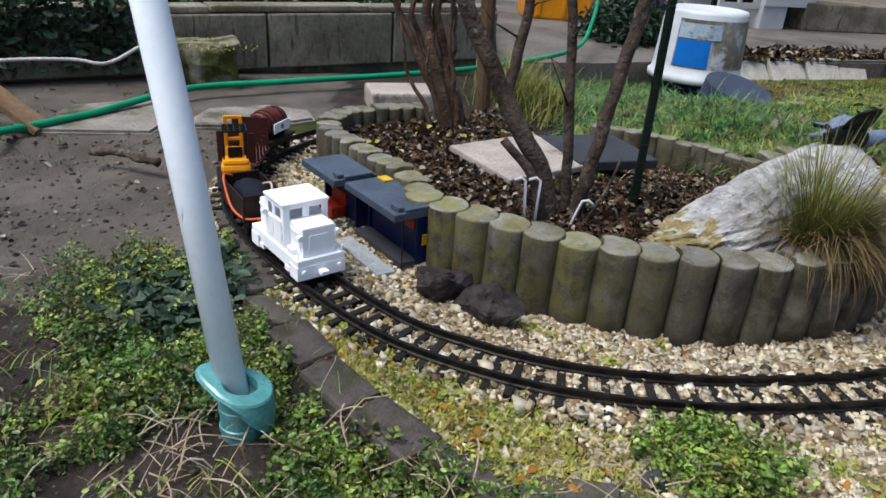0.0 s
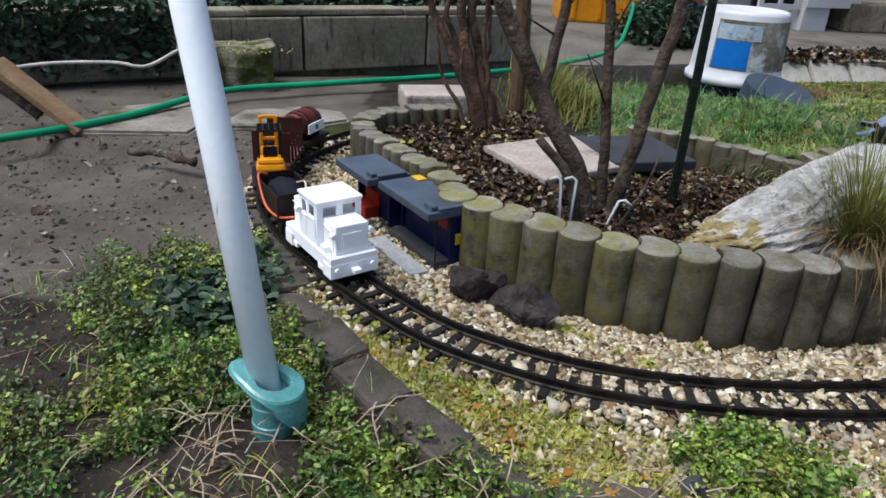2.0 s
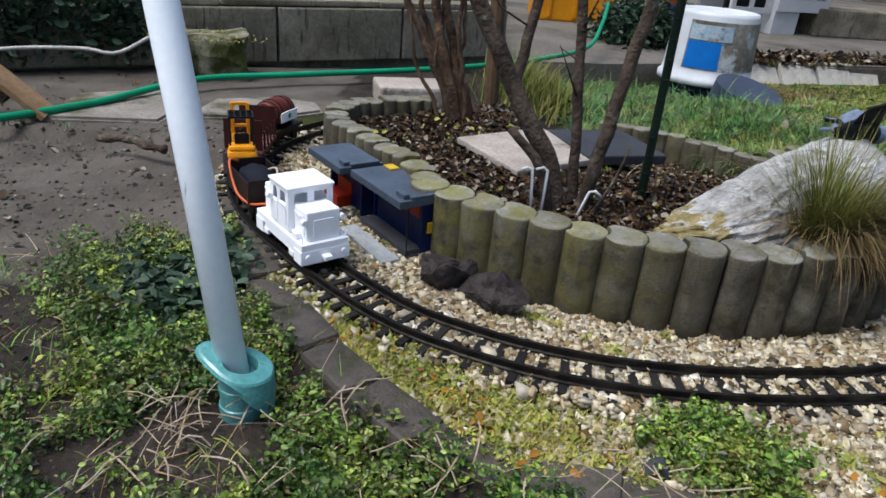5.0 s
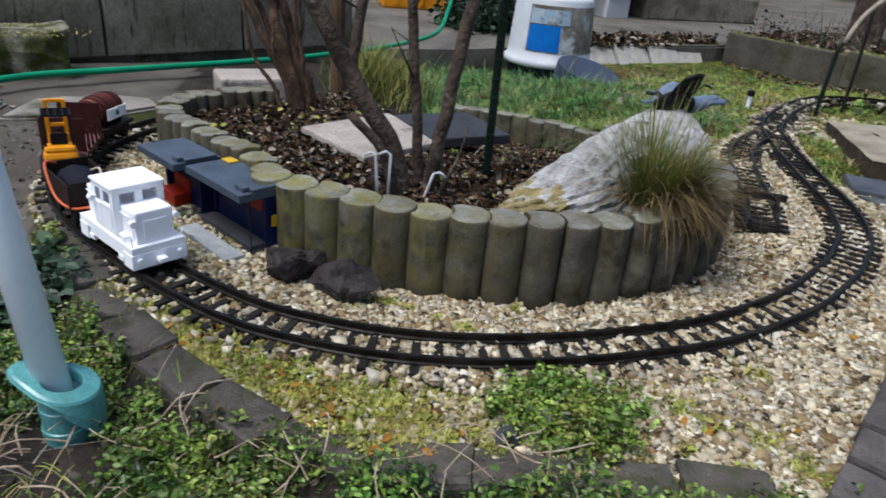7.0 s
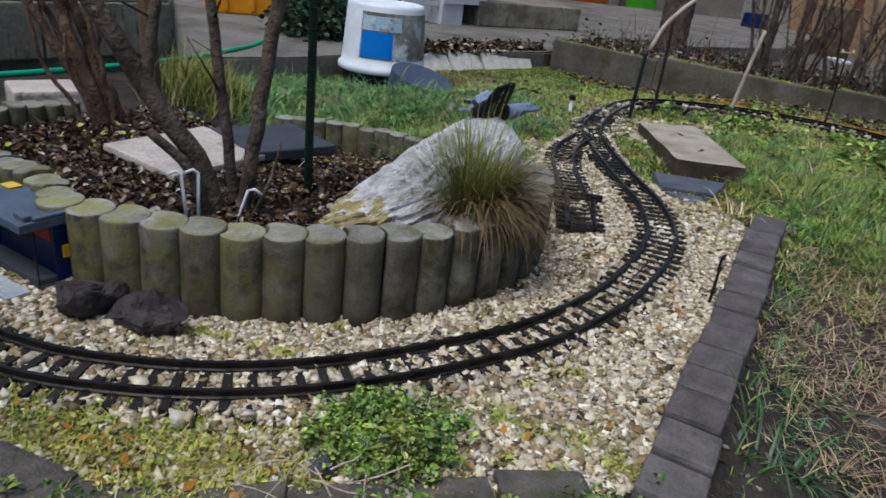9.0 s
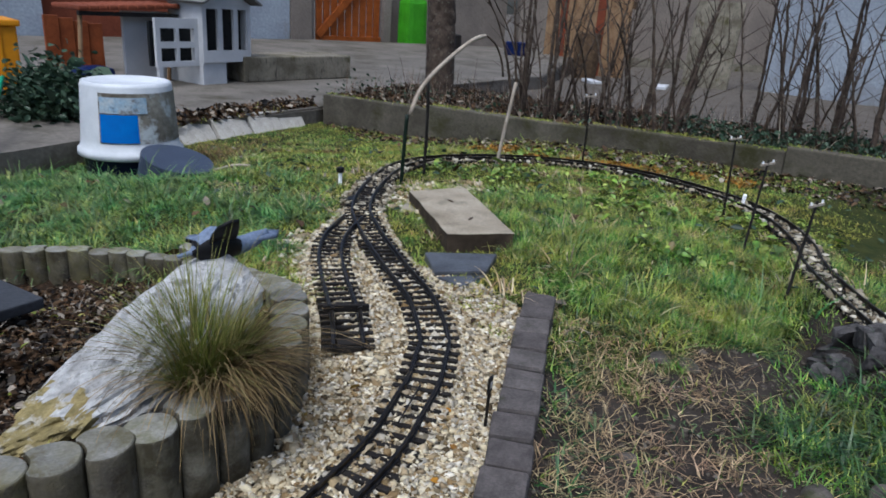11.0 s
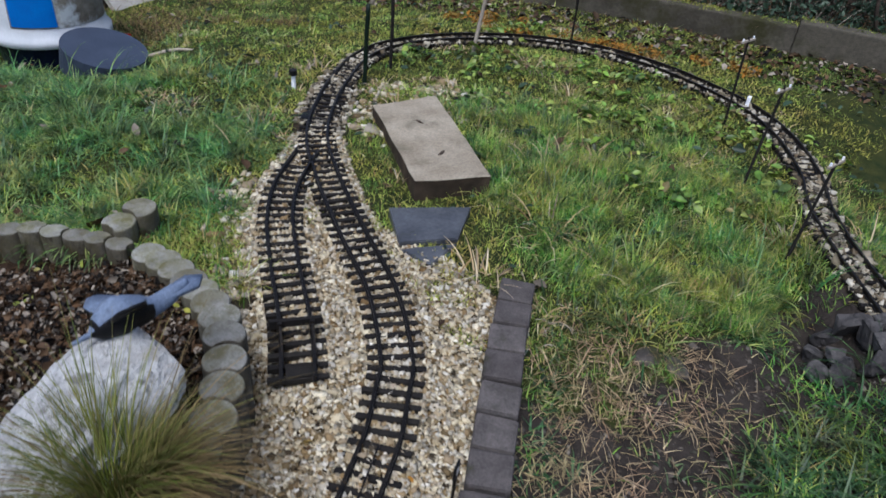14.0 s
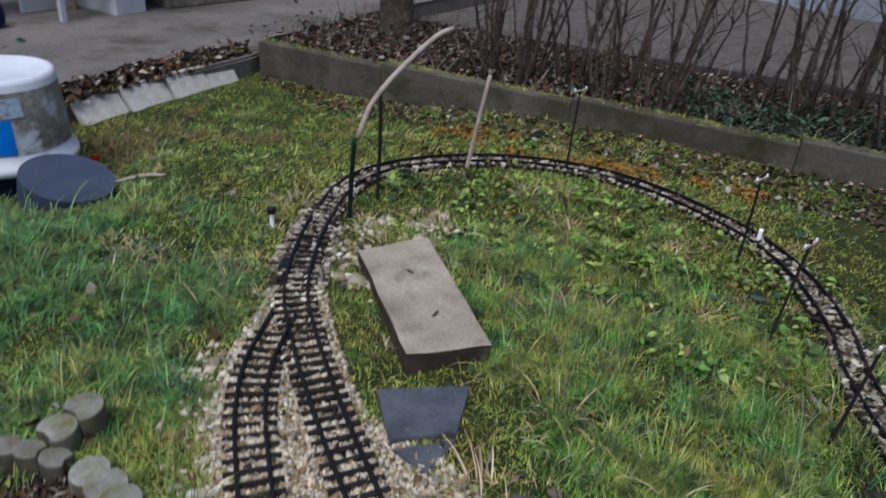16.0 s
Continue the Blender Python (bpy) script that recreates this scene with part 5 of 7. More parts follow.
for u in (-1, 1):
    part("end_board", box(bmesh.new(), u * 0.0595, 0, 0.037, 0.003, 0.072, 0.062, 0.001), M["wagon"], stake_wagon)
    for x in (-0.042, -0.014, 0.014, 0.042):
        part("stake", box(bmesh.new(), x, u * 0.0355, 0.028, 0.006, 0.004, 0.045, 0.0005), M["wagon"], stake_wagon)
    part("side_sill", box(bmesh.new(), 0, u * 0.0365, 0.029, 0.12, 0.002, 0.006), M["wagon"], stake_wagon)

barrel_wagon = wagon(0.553, "barrel_wagon", "dark brown flat wagon carrying a barrel", M["dark_wagon"], 0.124, 0.066)
bmt = barrel_wagon.matrix_basis.copy()
barrel = thing("barrel", "red-brown wooden barrel lying on the wagon", "barrel", at=bmt @ pose(0, 0, 0.068))
turn = pose(-0.043, 0, 0, 0, 90, 0)
prof = [(0.0235, 0.0), (0.026, 0.003), (0.0285, 0.018), (0.0305, 0.043), (0.0285, 0.068), (0.026, 0.083), (0.0235, 0.086)]
part("body", lathe(bmesh.new(), prof, 28, turn), M["barrel"], barrel, smooth=False)
for x in (0.010, 0.024, 0.062, 0.076):
    r = np.interp(x, [q[1] for q in prof], [q[0] for q in prof])
    bm = bmesh.new()
    lathe(bm, [(r - 0.002, x - 0.002), (r + 0.0012, x - 0.002), (r + 0.0012, x + 0.002), (r - 0.002, x + 0.002)], 28, turn)
    part("hoop", bm, M["dark_wagon"], barrel)
for x in (-0.03, 0.03):
    part("cradle", box(bmesh.new(), x, 0, -0.031, 0.01, 0.045, 0.012, 0.002), M["black"], barrel)
for s in (-1, 1):
    plate = part("name_plate", box(bmesh.new(), 0, s * 0.033, -0.016, 0.07, 0.002, 0.022, 0.0005), M["white"], barrel, "white plate with a green emblem")
    part("emblem", tube(bmesh.new(), [(0, s * 0.0335, -0.005), (0, s * 0.0346, -0.005)], 0.006, 12), M["hose"], plate)


# ---- white pole in its green socket ----
pole_thing = thing("parasol_pole", "pale blue-white metal pole leaning in a teal plastic socket", "pole", at=pose(0.152, 0.953, -0.003))
pole_dir = Vector((-0.064, 0.048, 0.332)).normalized()
bm = bmesh.new()
tube(bm, [Vector((0, 0, -0.03)), Vector((0, 0, 0)) + pole_dir * 0.25, pole_dir * 1.2], 0.0147, 20)
part("tube", bm, M["pole"], pole_thing, smooth=True)
bm = lathe(bmesh.new(), [(0.020, -0.085), (0.0235, -0.08), (0.0240, -0.046), (0.0256, -0.045), (0.0256, -0.039), (0.0240, -0.038), (0.0240, -0.024), (0.0252, -0.023), (0.0252, -0.018), (0.0238, -0.017), (0.0236, -0.008)], 32)
part("cup", bm, M["teal"], pole_thing, "ribbed teal plastic cup", m=pose(0.0, 0.003, 0.012) @ Matrix.Diagonal((0.80, 0.80, 1, 1)))
bm = bmesh.new()
seg = 56
ring_list = []
for j in range(seg):
    q = 2 * math.pi * j / seg
    lug = max(0.0, math.cos(q - 2.95)) ** 6
    R = 0.0275 + 0.016 * lug + 0.0035 * max(0.0, math.cos(q + 0.3))
    z0 = 0.002 + 0.006 * lug - 0.006 * math.cos(q + 0.4)
    drop = 0.003 + 0.036 * max(0.0, math.cos(q + 0.25)) ** 1.8
    col = [(0.0158, -0.008), (0.0160, z0 * 0.5 + 0.002), (0.0172, z0 * 0.5 + 0.0034), (R - 0.004, z0 + 0.0015), (R - 0.0012, z0 + 0.0004), (R, z0 - 0.002), (R + 0.0012, z0 - drop * 0.6), (R + 0.0004, z0 - drop), (R - 0.002, z0 - drop), (R - 0.0035, z0 - 0.004), (0.0225, -0.006)]
    ring_list.append([bm.verts.new((rr * math.cos(q), rr * math.sin(q) * 0.94, zz)) for rr, zz in col])
for j in range(seg):
    a_, b_ = ring_list[j], ring_list[(j + 1) % seg]
    for q in range(len(a_) - 1):
        bm.faces.new((a_[q], a_[q + 1], b_[q + 1], b_[q]))
part("collar", bm, M["teal"], pole_thing, "flared teal collar with a lug and hanging skirt", smooth=False, m=pose(0.0035, -0.001, 0.017))


# ---- hose, cable, stones by the wall ----
bm = bmesh.new()
tube(bm, smooth_line([(-0.75, 1.52, 0.0), (-0.60, 1.62, 0.0), (-0.47, 1.85, -0.005), (-0.34, 2.10, 0.008), (-0.12, 2.27, 0.008), (0.16, 2.46, 0.01), (0.36, 2.62, 0.012), (0.58, 2.86, 0.015), (0.76, 3.18, 0.02), (0.84, 3.45, 0.08), (0.90, 3.75, 0.13), (0.93, 4.0, 0.1)], 0.02).tolist(), 0.0080, 10)
hose = part("garden_hose", bm, M["hose"], smooth=True)
tagged(hose, "green garden hose lying along the wall", "hose")
bm = bmesh.new()
tube(bm, smooth_line([(-1.0, 1.85, 0.0), (-0.80, 2.02, 0.05), (-0.62, 2.09, 0.06), (-0.54, 2.11, 0.052), (-0.48, 2.16, 0.085), (-0.445, 2.20, 0.11)], 0.02).tolist(), 0.0045, 8)
tagged(part("white_cable", bm, M["cable"], smooth=True), "dirty white cable hanging along the wall", "cable")
step_stone = part("step_slab", box(bmesh.new(), 0, 0, -0.03, 0.19, 0.13, 0.055, 0.008, pose(0.185, 2.22, 0, 0, 0, 18)), M["pale_slab"])
tagged(step_stone, "pale concrete step slab", "slab")
for k, (pts, mt) in enumerate([([(-0.27, 1.86), (-0.10, 1.90), (0.0, 2.0), (-0.03, 2.07), (-0.14, 2.09), (-0.26, 2.02)], "path"), ([(-0.52, 1.75), (-0.30, 1.80), (-0.30, 1.98), (-0.42, 2.06), (-0.56, 1.95)], "path")]):
    f = part("flagstone", prism(bmesh.new(), pts, -0.06, -0.012, 0.006), M[mt])
    tagged(f, "flat worn flagstone in the path", "flagstone", "path flagstones")
bm = bmesh.new()
tube(bm, smooth_line([(-0.35, 1.645, -0.012), (-0.29, 1.642, -0.006), (-0.25, 1.628, -0.010), (-0.20, 1.622, -0.014)], 0.012).tolist(), [0.006 + 0.004 * math.sin(0.9 * k) ** 2 for k in range(len(smooth_line([(-0.35, 1.645, -0.012), (-0.29, 1.642, -0.006), (-0.25, 1.628, -0.010), (-0.20, 1.622, -0.014)], 0.012)))], 8)
tagged(part("fallen_branch", bm, M["bark"], smooth=True), "dark rotten branch lying on the bare path", "branch")
tilt = thing("tan_board", "tan board propped beside the path", "board", at=pose(-0.58, 1.76, 0.045, 0, 42, 10))
part("panel", box(bmesh.new(), -0.01, 0, -0.006, 0.20, 0.07, 0.012, 0.002), M["board"], tilt)
# Dark block added to stand for the shade under the board.
part("batten", box(bmesh.new(), -0.04, 0.02, -0.05, 0.10, 0.03, 0.04, 0.002), M["bark"], tilt)


# ---- bed: shrubs, stake, hooks, slabs ----
def stem(bm, pts, r0, r1, wob=0.004, seg=8):
    line = smooth_line(pts, 0.018)
    k = len(line)
    out = [Vector(p) + Vector((noise.noise(Vector(p) * 25), noise.noise(Vector(p) * 25 + Vector((7, 0, 0))), 0)) * wob for p in line]
    tube(bm, out, [r0 + (r1 - r0) * i / (k - 1) * (1 + 0.1 * noise.noise(Vector(out[i]) * 60)) for i in range(k)], seg)
    return out


def twigs(bm, path, count, length, r):
    for _ in range(count):
        p = random.choice(path[len(path) // 4:])
        d = Vector((random.uniform(-1, 1), random.uniform(-0.8, 0.8), random.uniform(0.3, 1))).normalized()
        L = length * random.uniform(0.4, 1.1)
        mid = p + d * L * 0.5 + Vector((random.uniform(-1, 1), random.uniform(-1, 1), 0)) * 0.012
        tube(bm, [p, mid, p + d * L], [r, r * 0.7, r * 0.3], 5)


shrub = thing("bare_shrub", "bare multi-stemmed shrub with grey-brown bark", "shrub")
stems = [([(0.488, 1.37, 0.0), (0.462, 1.37, 0.11), (0.418, 1.37, 0.18), (0.378, 1.37, 0.252), (0.33, 1.375, 0.35), (0.28, 1.38, 0.5), (0.25, 1.36, 0.75)], 0.0145, 0.0075),
         ([(0.512, 1.395, 0.0), (0.498, 1.40, 0.153), (0.482, 1.40, 0.305), (0.46, 1.42, 0.5), (0.45, 1.43, 0.8)], 0.0082, 0.0045),
         ([(0.505, 1.37, 0.0), (0.522, 1.37, 0.08), (0.536, 1.37, 0.165), (0.549, 1.37, 0.255), (0.566, 1.365, 0.36), (0.60, 1.36, 0.55), (0.63, 1.36, 0.8)], 0.0105, 0.0065),
         ([(0.475, 1.35, 0.0), (0.449, 1.35, 0.108), (0.397, 1.35, 0.166)], 0.009, 0.006),
         ([(0.40, 1.375, 0.20), (0.41, 1.38, 0.27), (0.425, 1.39, 0.40), (0.43, 1.4, 0.6)], 0.008, 0.004),
         ([(0.52, 1.36, 0.02), (0.55, 1.34, 0.10), (0.565, 1.33, 0.17)], 0.004, 0.0015)]
for pts, r0, r1 in stems:
    bm = bmesh.new()
    path = stem(bm, pts, r0, r1)
    if len(pts) > 3:
        twigs(bm, path, 13, 0.10, 0.0018)
    part("stem", bm, M["bark"], shrub, smooth=True)
shrub2 = thing("bare_shrub", "clump of bare reddish-brown shrub stems", "shrub")
for x, pts, r0 in [(0.0, [(0.312, 1.80, 0.0), (0.30, 1.80, 0.08), (0.247, 1.80, 0.182), (0.199, 1.80, 0.283), (0.14, 1.8, 0.45)], 0.012),
                   (0.0, [(0.316, 1.79, 0.0), (0.305, 1.79, 0.10), (0.278, 1.79, 0.185), (0.256, 1.79, 0.287), (0.24, 1.78, 0.5)], 0.015),
                   (0.0, [(0.328, 1.80, 0.0), (0.318, 1.80, 0.10), (0.295, 1.80, 0.207), (0.278, 1.80, 0.289), (0.28, 1.8, 0.5)], 0.014),
                   (0.0, [(0.30, 1.81, 0.0), (0.285, 1.81, 0.12), (0.235, 1.82, 0.26), (0.22, 1.82, 0.45)], 0.009),
                   (0.0, [(0.345, 1.80, 0.0), (0.34, 1.80, 0.08), (0.325, 1.80, 0.13)], 0.012),
                   (0.0, [(0.30, 1.80, 0.15), (0.318, 1.79, 0.2), (0.31, 1.79, 0.30)], 0.005),
                   (0.0, [(0.335, 1.79, 0.0), (0.33, 1.785, 0.09), (0.312, 1.78, 0.19), (0.305, 1.78, 0.32), (0.30, 1.78, 0.5)], 0.007),
                   (0.0, [(0.29, 1.79, 0.02), (0.262, 1.79, 0.09), (0.225, 1.79, 0.17), (0.205, 1.80, 0.30)], 0.006),
                   (0.0, [(0.355, 1.79, 0.0), (0.36, 1.785, 0.06), (0.345, 1.78, 0.10)], 0.008),
                   (0.0, [(0.32, 1.77, 0.0), (0.300, 1.768, 0.07), (0.272, 1.765, 0.15), (0.268, 1.765, 0.22)], 0.006)]:
    bm = bmesh.new()
    path = stem(bm, pts, r0 * 0.8, r0 * 0.45, 0.009)
    part("stem", bm, M["bark_red"], shrub2, smooth=True)
bm = bmesh.new()
tube(bm, [(0.618, 1.44, -0.03), (0.616, 1.44, 0.8)], 0.0065, 10)
for z in np.arange(0.06, 0.8, 0.028):
    tube(bm, [(0.613, 1.4342, z), (0.621, 1.4342, z)], 0.0012, 5)
tagged(part("plant_stake", bm, M["stake"]), "dark green ridged plant stake", "stake")
bm = bmesh.new()
tube(bm, [(0.391, 2.17, -0.06), (0.380, 2.17, 0.3), (0.372, 2.17, 0.75)], [0.019, 0.018, 0.017], 10)
tagged(part("wooden_post", bm, M["post"]), "weathered round wooden post", "post")
for k, pts in enumerate([[(0.445, 1.335, 0.02), (0.438, 1.34, 0.107), (0.432, 1.34, 0.110), (0.423, 1.34, 0.106)], [(0.457, 1.335, 0.02), (0.459, 1.34, 0.108), (0.453, 1.34, 0.112), (0.443, 1.34, 0.108)],
                         [(0.498, 1.335, 0.015), (0.521, 1.34, 0.083), (0.529, 1.342, 0.084), (0.541, 1.345, 0.074)]]):
    tagged(part("wire_peg", tube(bmesh.new(), pts, 0.0022, 8), M["hook"], smooth=True), "white hooked wire peg stuck in the soil", "peg", "white pegs")
sl = part("bed_slab", box(bmesh.new(), 0, 0, 0, 0.20, 0.17, 0.012, 0.003, pose(0.455, 1.62, 0.046, 3, 0, 38)), M["pale_slab"])
tagged(sl, "pale slab lying in the bed", "slab")
sl = part("dark_slab", box(bmesh.new(), 0, 0, 0, 0.17, 0.15, 0.018, 0.003, pose(0.60, 1.70, 0.040, 2, 2, 25)), M["dark_slab"])
tagged(sl, "dark grey slab lying in the bed", "slab")


# ---- bird figure on the boulder: one plain mesh ----
bm = bmesh.new()
body = smooth_line([(-0.075, 0, 0.040), (-0.046, 0, 0.041), (-0.034, 0, 0.043), (-0.010, 0, 0.046), (0.016, 0, 0.040), (0.042, 0, 0.034), (0.075, 0, 0.038), (0.105, 0, 0.046)], 0.006)
tube(bm, body.tolist(), [float(np.interp(i / (len(body) - 1), [0, 0.14, 0.2, 0.36, 0.52, 0.66, 0.85, 1], [0.0025, 0.004, 0.016, 0.027, 0.022, 0.014, 0.012, 0.005])) for i in range(len(body))], 12)
for s in (-1, 1):
    lift = 1.35 if s < 0 else -0.15
    wing = [(-0.004, s * 0.010, 0.050, 0.030), (-0.010, s * 0.030, 0.050 + 0.014 * lift, 0.030), (-0.014, s * 0.048, 0.050 + 0.026 * lift, 0.024), (-0.010, s * 0.064, 0.050 + 0.034 * lift, 0.009)]
    lo = [[bm.verts.new((x - w * 0.7, y, z - 0.004)), bm.verts.new((x + w, y, z - 0.006))] for x, y, z, w in wing]
    hi = [[bm.verts.new((x - w * 0.7, y, z + 0.002)), bm.verts.new((x + w, y, z))] for x, y, z, w in wing]
    for k in range(3):
        bm.faces.new((hi[k][0], hi[k][1], hi[k + 1][1], hi[k + 1][0]))
        bm.faces.new((lo[k][0], lo[k + 1][0], lo[k + 1][1], lo[k][1]))
        for e in (0, 1):
            bm.faces.new((lo[k][e], hi[k][e], hi[k + 1][e], lo[k + 1][e]))
    bm.faces.new((lo[3][0], lo[3][1], hi[3][1], hi[3][0]))
    bm.faces.new((lo[0][0], hi[0][0], hi[0][1], lo[0][1]))
    tube(bm, [(0.002, s * 0.008, 0.026), (-0.004, s * 0.012, -0.02)], 0.0045, 6)
prism(bm, [(0.06, -0.010), (0.11, -0.016), (0.128, 0.0), (0.11, 0.016), (0.06, 0.010)], 0.036, 0.043)
bird = part("bird_figure", bm, M["bird_grey"], smooth=True, m=pose(0.893, 1.42, 0.148, 0, 0, 14) @ Matrix.Diagonal((0.80, 0.80, 0.92, 1)))
tagged(bird, "grey-blue and black bird figure spreading wings on the boulder", "garden figure")
bird.data.materials.append(M["bird_black"])
for f in bird.data.polygons:
    if -0.05 < f.center.x < 0.036 and f.normal.z < 0.55:
        f.material_index = 1


# ---- lawn things ----
tub = thing("upturned_tub", "white plastic tub with faded blue label, upturned on a navy base", "tub", at=pose(1.22, 3.20, -0.125, 0, 0, 0))
part("base", lathe(bmesh.new(), [(0.150, -0.03), (0.155, 0.02), (0.16, 0.055), (0.15, 0.058)], 32), M["navy"], tub, smooth=False)
prof = [(0.172, 0.057), (0.177, 0.06), (0.177, 0.08), (0.167, 0.086), (0.162, 0.12), (0.150, 0.30), (0.146, 0.312), (0.135, 0.315), (0.125, 0.305)]
part("shell", lathe(bmesh.new(), prof, 36), M["tub_white"], tub, smooth=True)
def band(bm, r0, r1, z0, z1, a0, a1, n=14, t=0.0015):
    inner, outer = [], []
    for k in range(n + 1):
        a = radians(a0 + (a1 - a0) * k / n)
        outer.append([bm.verts.new((r * math.cos(a), r * math.sin(a), z)) for r, z in ((r0 + t, z0), (r1 + t, z1))])
    for a, b in zip(outer, outer[1:]):
        bm.faces.new((a[0], b[0], b[1], a[1]))
    return bm
lab = part("label", band(bmesh.new(), 0.162, 0.1515, 0.115, 0.285, -140, -20), M["tub_label"], tub, "faded printed label")
part("print", band(bmesh.new(), 0.1620, 0.1562, 0.120, 0.215, -138, -94, t=0.003), M["tub_blue"], lab, "bright blue print")
part("faded_print", band(bmesh.new(), 0.1560, 0.1525, 0.219, 0.272, -138, -82, t=0.003), M["tub_faded"], lab, "washed-out pale blue print")
lid = thing("round_lid", "round slate-black lid lying tilted in the grass", "lid", at=pose(1.29, 2.90, -0.04, 13, 9, 0))
part("rim", lathe(bmesh.new(), [(0.108, -0.07), (0.116, -0.068), (0.117, 0.0), (0.1165, 0.004), (0.110, 0.0045)], 40), M["lid"], lid)
part("top", lathe(bmesh.new(), [(0.1096, -0.012), (0.1096, 0.0028), (0.06, 0.0032), (0.02, 0.002)], 40), M["lid"], lid)
bm = prism(bmesh.new(), [(1.54, 1.735), (1.69, 1.668), (1.853, 2.06), (1.68, 2.093)], -0.06, 0.013)
bmesh.ops.bevel(bm, geom=bm.edges[:], offset=0.0016, segments=1, affect='EDGES')
bmesh.ops.subdivide_edges(bm, edges=bm.edges[:], cuts=9, use_grid_fill=True)
for v in bm.verts:
    q = v.co * 26
    v.co += Vector((noise.noise(q), noise.noise(q + Vector((7, 0, 0))), 0.4 * noise.noise(q + Vector((0, 9, 0))))) * 0.004
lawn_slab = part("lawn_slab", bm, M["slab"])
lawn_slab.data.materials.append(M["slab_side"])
# Sides take the darker colour that holds their shade.
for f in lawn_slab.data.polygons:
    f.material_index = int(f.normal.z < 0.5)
tagged(lawn_slab, "long wet concrete slab in the lawn", "slab")
for k, (pts, zt) in enumerate([([(1.405, 1.60), (1.505, 1.552), (1.60, 1.625), (1.46, 1.71)], -0.010), ([(1.398, 1.588), (1.412, 1.515), (1.498, 1.545)], -0.014)]):
    tagged(part("slate_piece", prism(bmesh.new(), pts, -0.035, zt, 0.002), M["slate"]), "broken blue-grey slate beside the track", "slate", "slate pieces")
wp = [(1.50, 3.50), (1.69, 3.58), (1.88, 3.66), (2.06, 3.735), (2.22, 3.79)]
for (ax, ay), (bx, by) in zip(wp, wp[1:]):
    L = math.hypot(bx - ax, by - ay)
    s = part("leaning_slab", box(bmesh.new(), 0, 0, 0, L * 0.965, 0.020, 0.125, 0.003, None, 0.004), M["white_slab"], m=pose((ax + bx) / 2, (ay + by) / 2, -0.15 + random.uniform(-0.01, 0.01), -40 + random.uniform(-4, 4), random.uniform(-2, 2), math.degrees(math.atan2(by - ay, bx - ax)) + random.uniform(-5, 5)))
    tagged(s, "pale slab leaning against the patio edge", "slab", "slabs along the patio edge")
for k, (x, y, h, lx, ly) in enumerate([(2.48, 1.60, 0.245, -0.02, 0.0), (2.22, 1.385, 0.235, 0.03, 0.0), (2.04, 1.175, 0.21, 0.02, -0.007), (2.54, 2.22, 0.28, -0.025, -0.02)]):
    t = thing("telegraph_pole", "thin dark model telegraph pole with pale crossarm", "model pole", "telegraph poles", at=pose(x, y, -0.03))
    part("mast", tube(bmesh.new(), [(0, 0, -0.02), (lx, ly, h)], [0.0035, 0.0028], 7), M["dark_stick"], t)
    part("crossarm", box(bmesh.new(), lx, ly, h - 0.012, 0.062, 0.005, 0.005, 0, pose(0, 0, 0)), M["stick"], t)
    for u in (-1, 1):
        part("insulator", tube(bmesh.new(), [(lx + u * 0.024, ly, h - 0.008), (lx + u * 0.024, ly, h - 0.001)], 0.0022, 6), M["white"], t)
for pts, r, mt, nm, lb in [([(1.908, 2.34, -0.04), (1.91, 2.34, 0.14), (1.905, 2.34, 0.29)], 0.005, "dark_stick", "thin_post", "thin dark post in the lawn"),
                       ([(1.785, 2.29, -0.05), (1.79, 2.29, 0.08), (1.797, 2.29, 0.205)], 0.006, "stake", "plant_stake", "dark green stake in the lawn"),
                       ([(1.803, 2.286, 0.19), (1.835, 2.29, 0.255), (1.868, 2.29, 0.295), (1.915, 2.29, 0.335), (1.985, 2.29, 0.385), (2.045, 2.29, 0.418), (2.095, 2.29, 0.428)], 0.0066, "stick", "bent_branch", "pale bare branch arching up from a stake"),
                       ([(2.09, 2.29, 0.427), (2.13, 2.29, 0.40), (2.16, 2.29, 0.35), (2.175, 2.29, 0.29)], 0.0035, "bark", "branch_tip", "thin dark branch tip drooping from the pale branch"),
                       ([(2.22, 2.34, -0.04), (2.25, 2.34, 0.12), (2.285, 2.34, 0.29)], 0.006, "stick", "bare_stick", "pale stick stuck in the lawn")]:
    line = smooth_line(pts, 0.02).tolist()
    tagged(part(nm, tube(bmesh.new(), line, r, 8), M[mt], smooth=True), lb, "stick")
sp = thing("track_signal", "small dark model signal with white base", "model signal", at=pose(1.60, 2.345, -0.02))
part("mast", tube(bmesh.new(), [(0, 0, -0.01), (0, 0, 0.035)], 0.006, 8), M["white"], sp)
part("head", lathe(bmesh.new(), [(0.004, 0.033), (0.011, 0.037), (0.011, 0.05), (0.006, 0.053)], 12), M["black"], sp)
sg = thing("line_sign", "small black model sign on a thin grey post", "model sign", at=pose(1.135, 1.12, -0.02, 0, 4, 30))
part("post", tube(bmesh.new(), [(0, 0, -0.02), (0, 0, 0.062)], 0.0022, 6), M["rail"], sg)
part("plate", box(bmesh.new(), 0, 0, 0.058, 0.016, 0.003, 0.022, 0.001), M["black"], sg)
part("marking", box(bmesh.new(), 0, -0.0016, 0.064, 0.007, 0.001, 0.009), M["cable"], sg)
mk = part("white_marker", box(bmesh.new(), 0, 0, -0.02, 0.016, 0.010, 0.036, 0.002, pose(2.625, 1.625, 0, 0, 0, 20)), M["white"])
tagged(mk, "small white marker block beside the track", "marker")
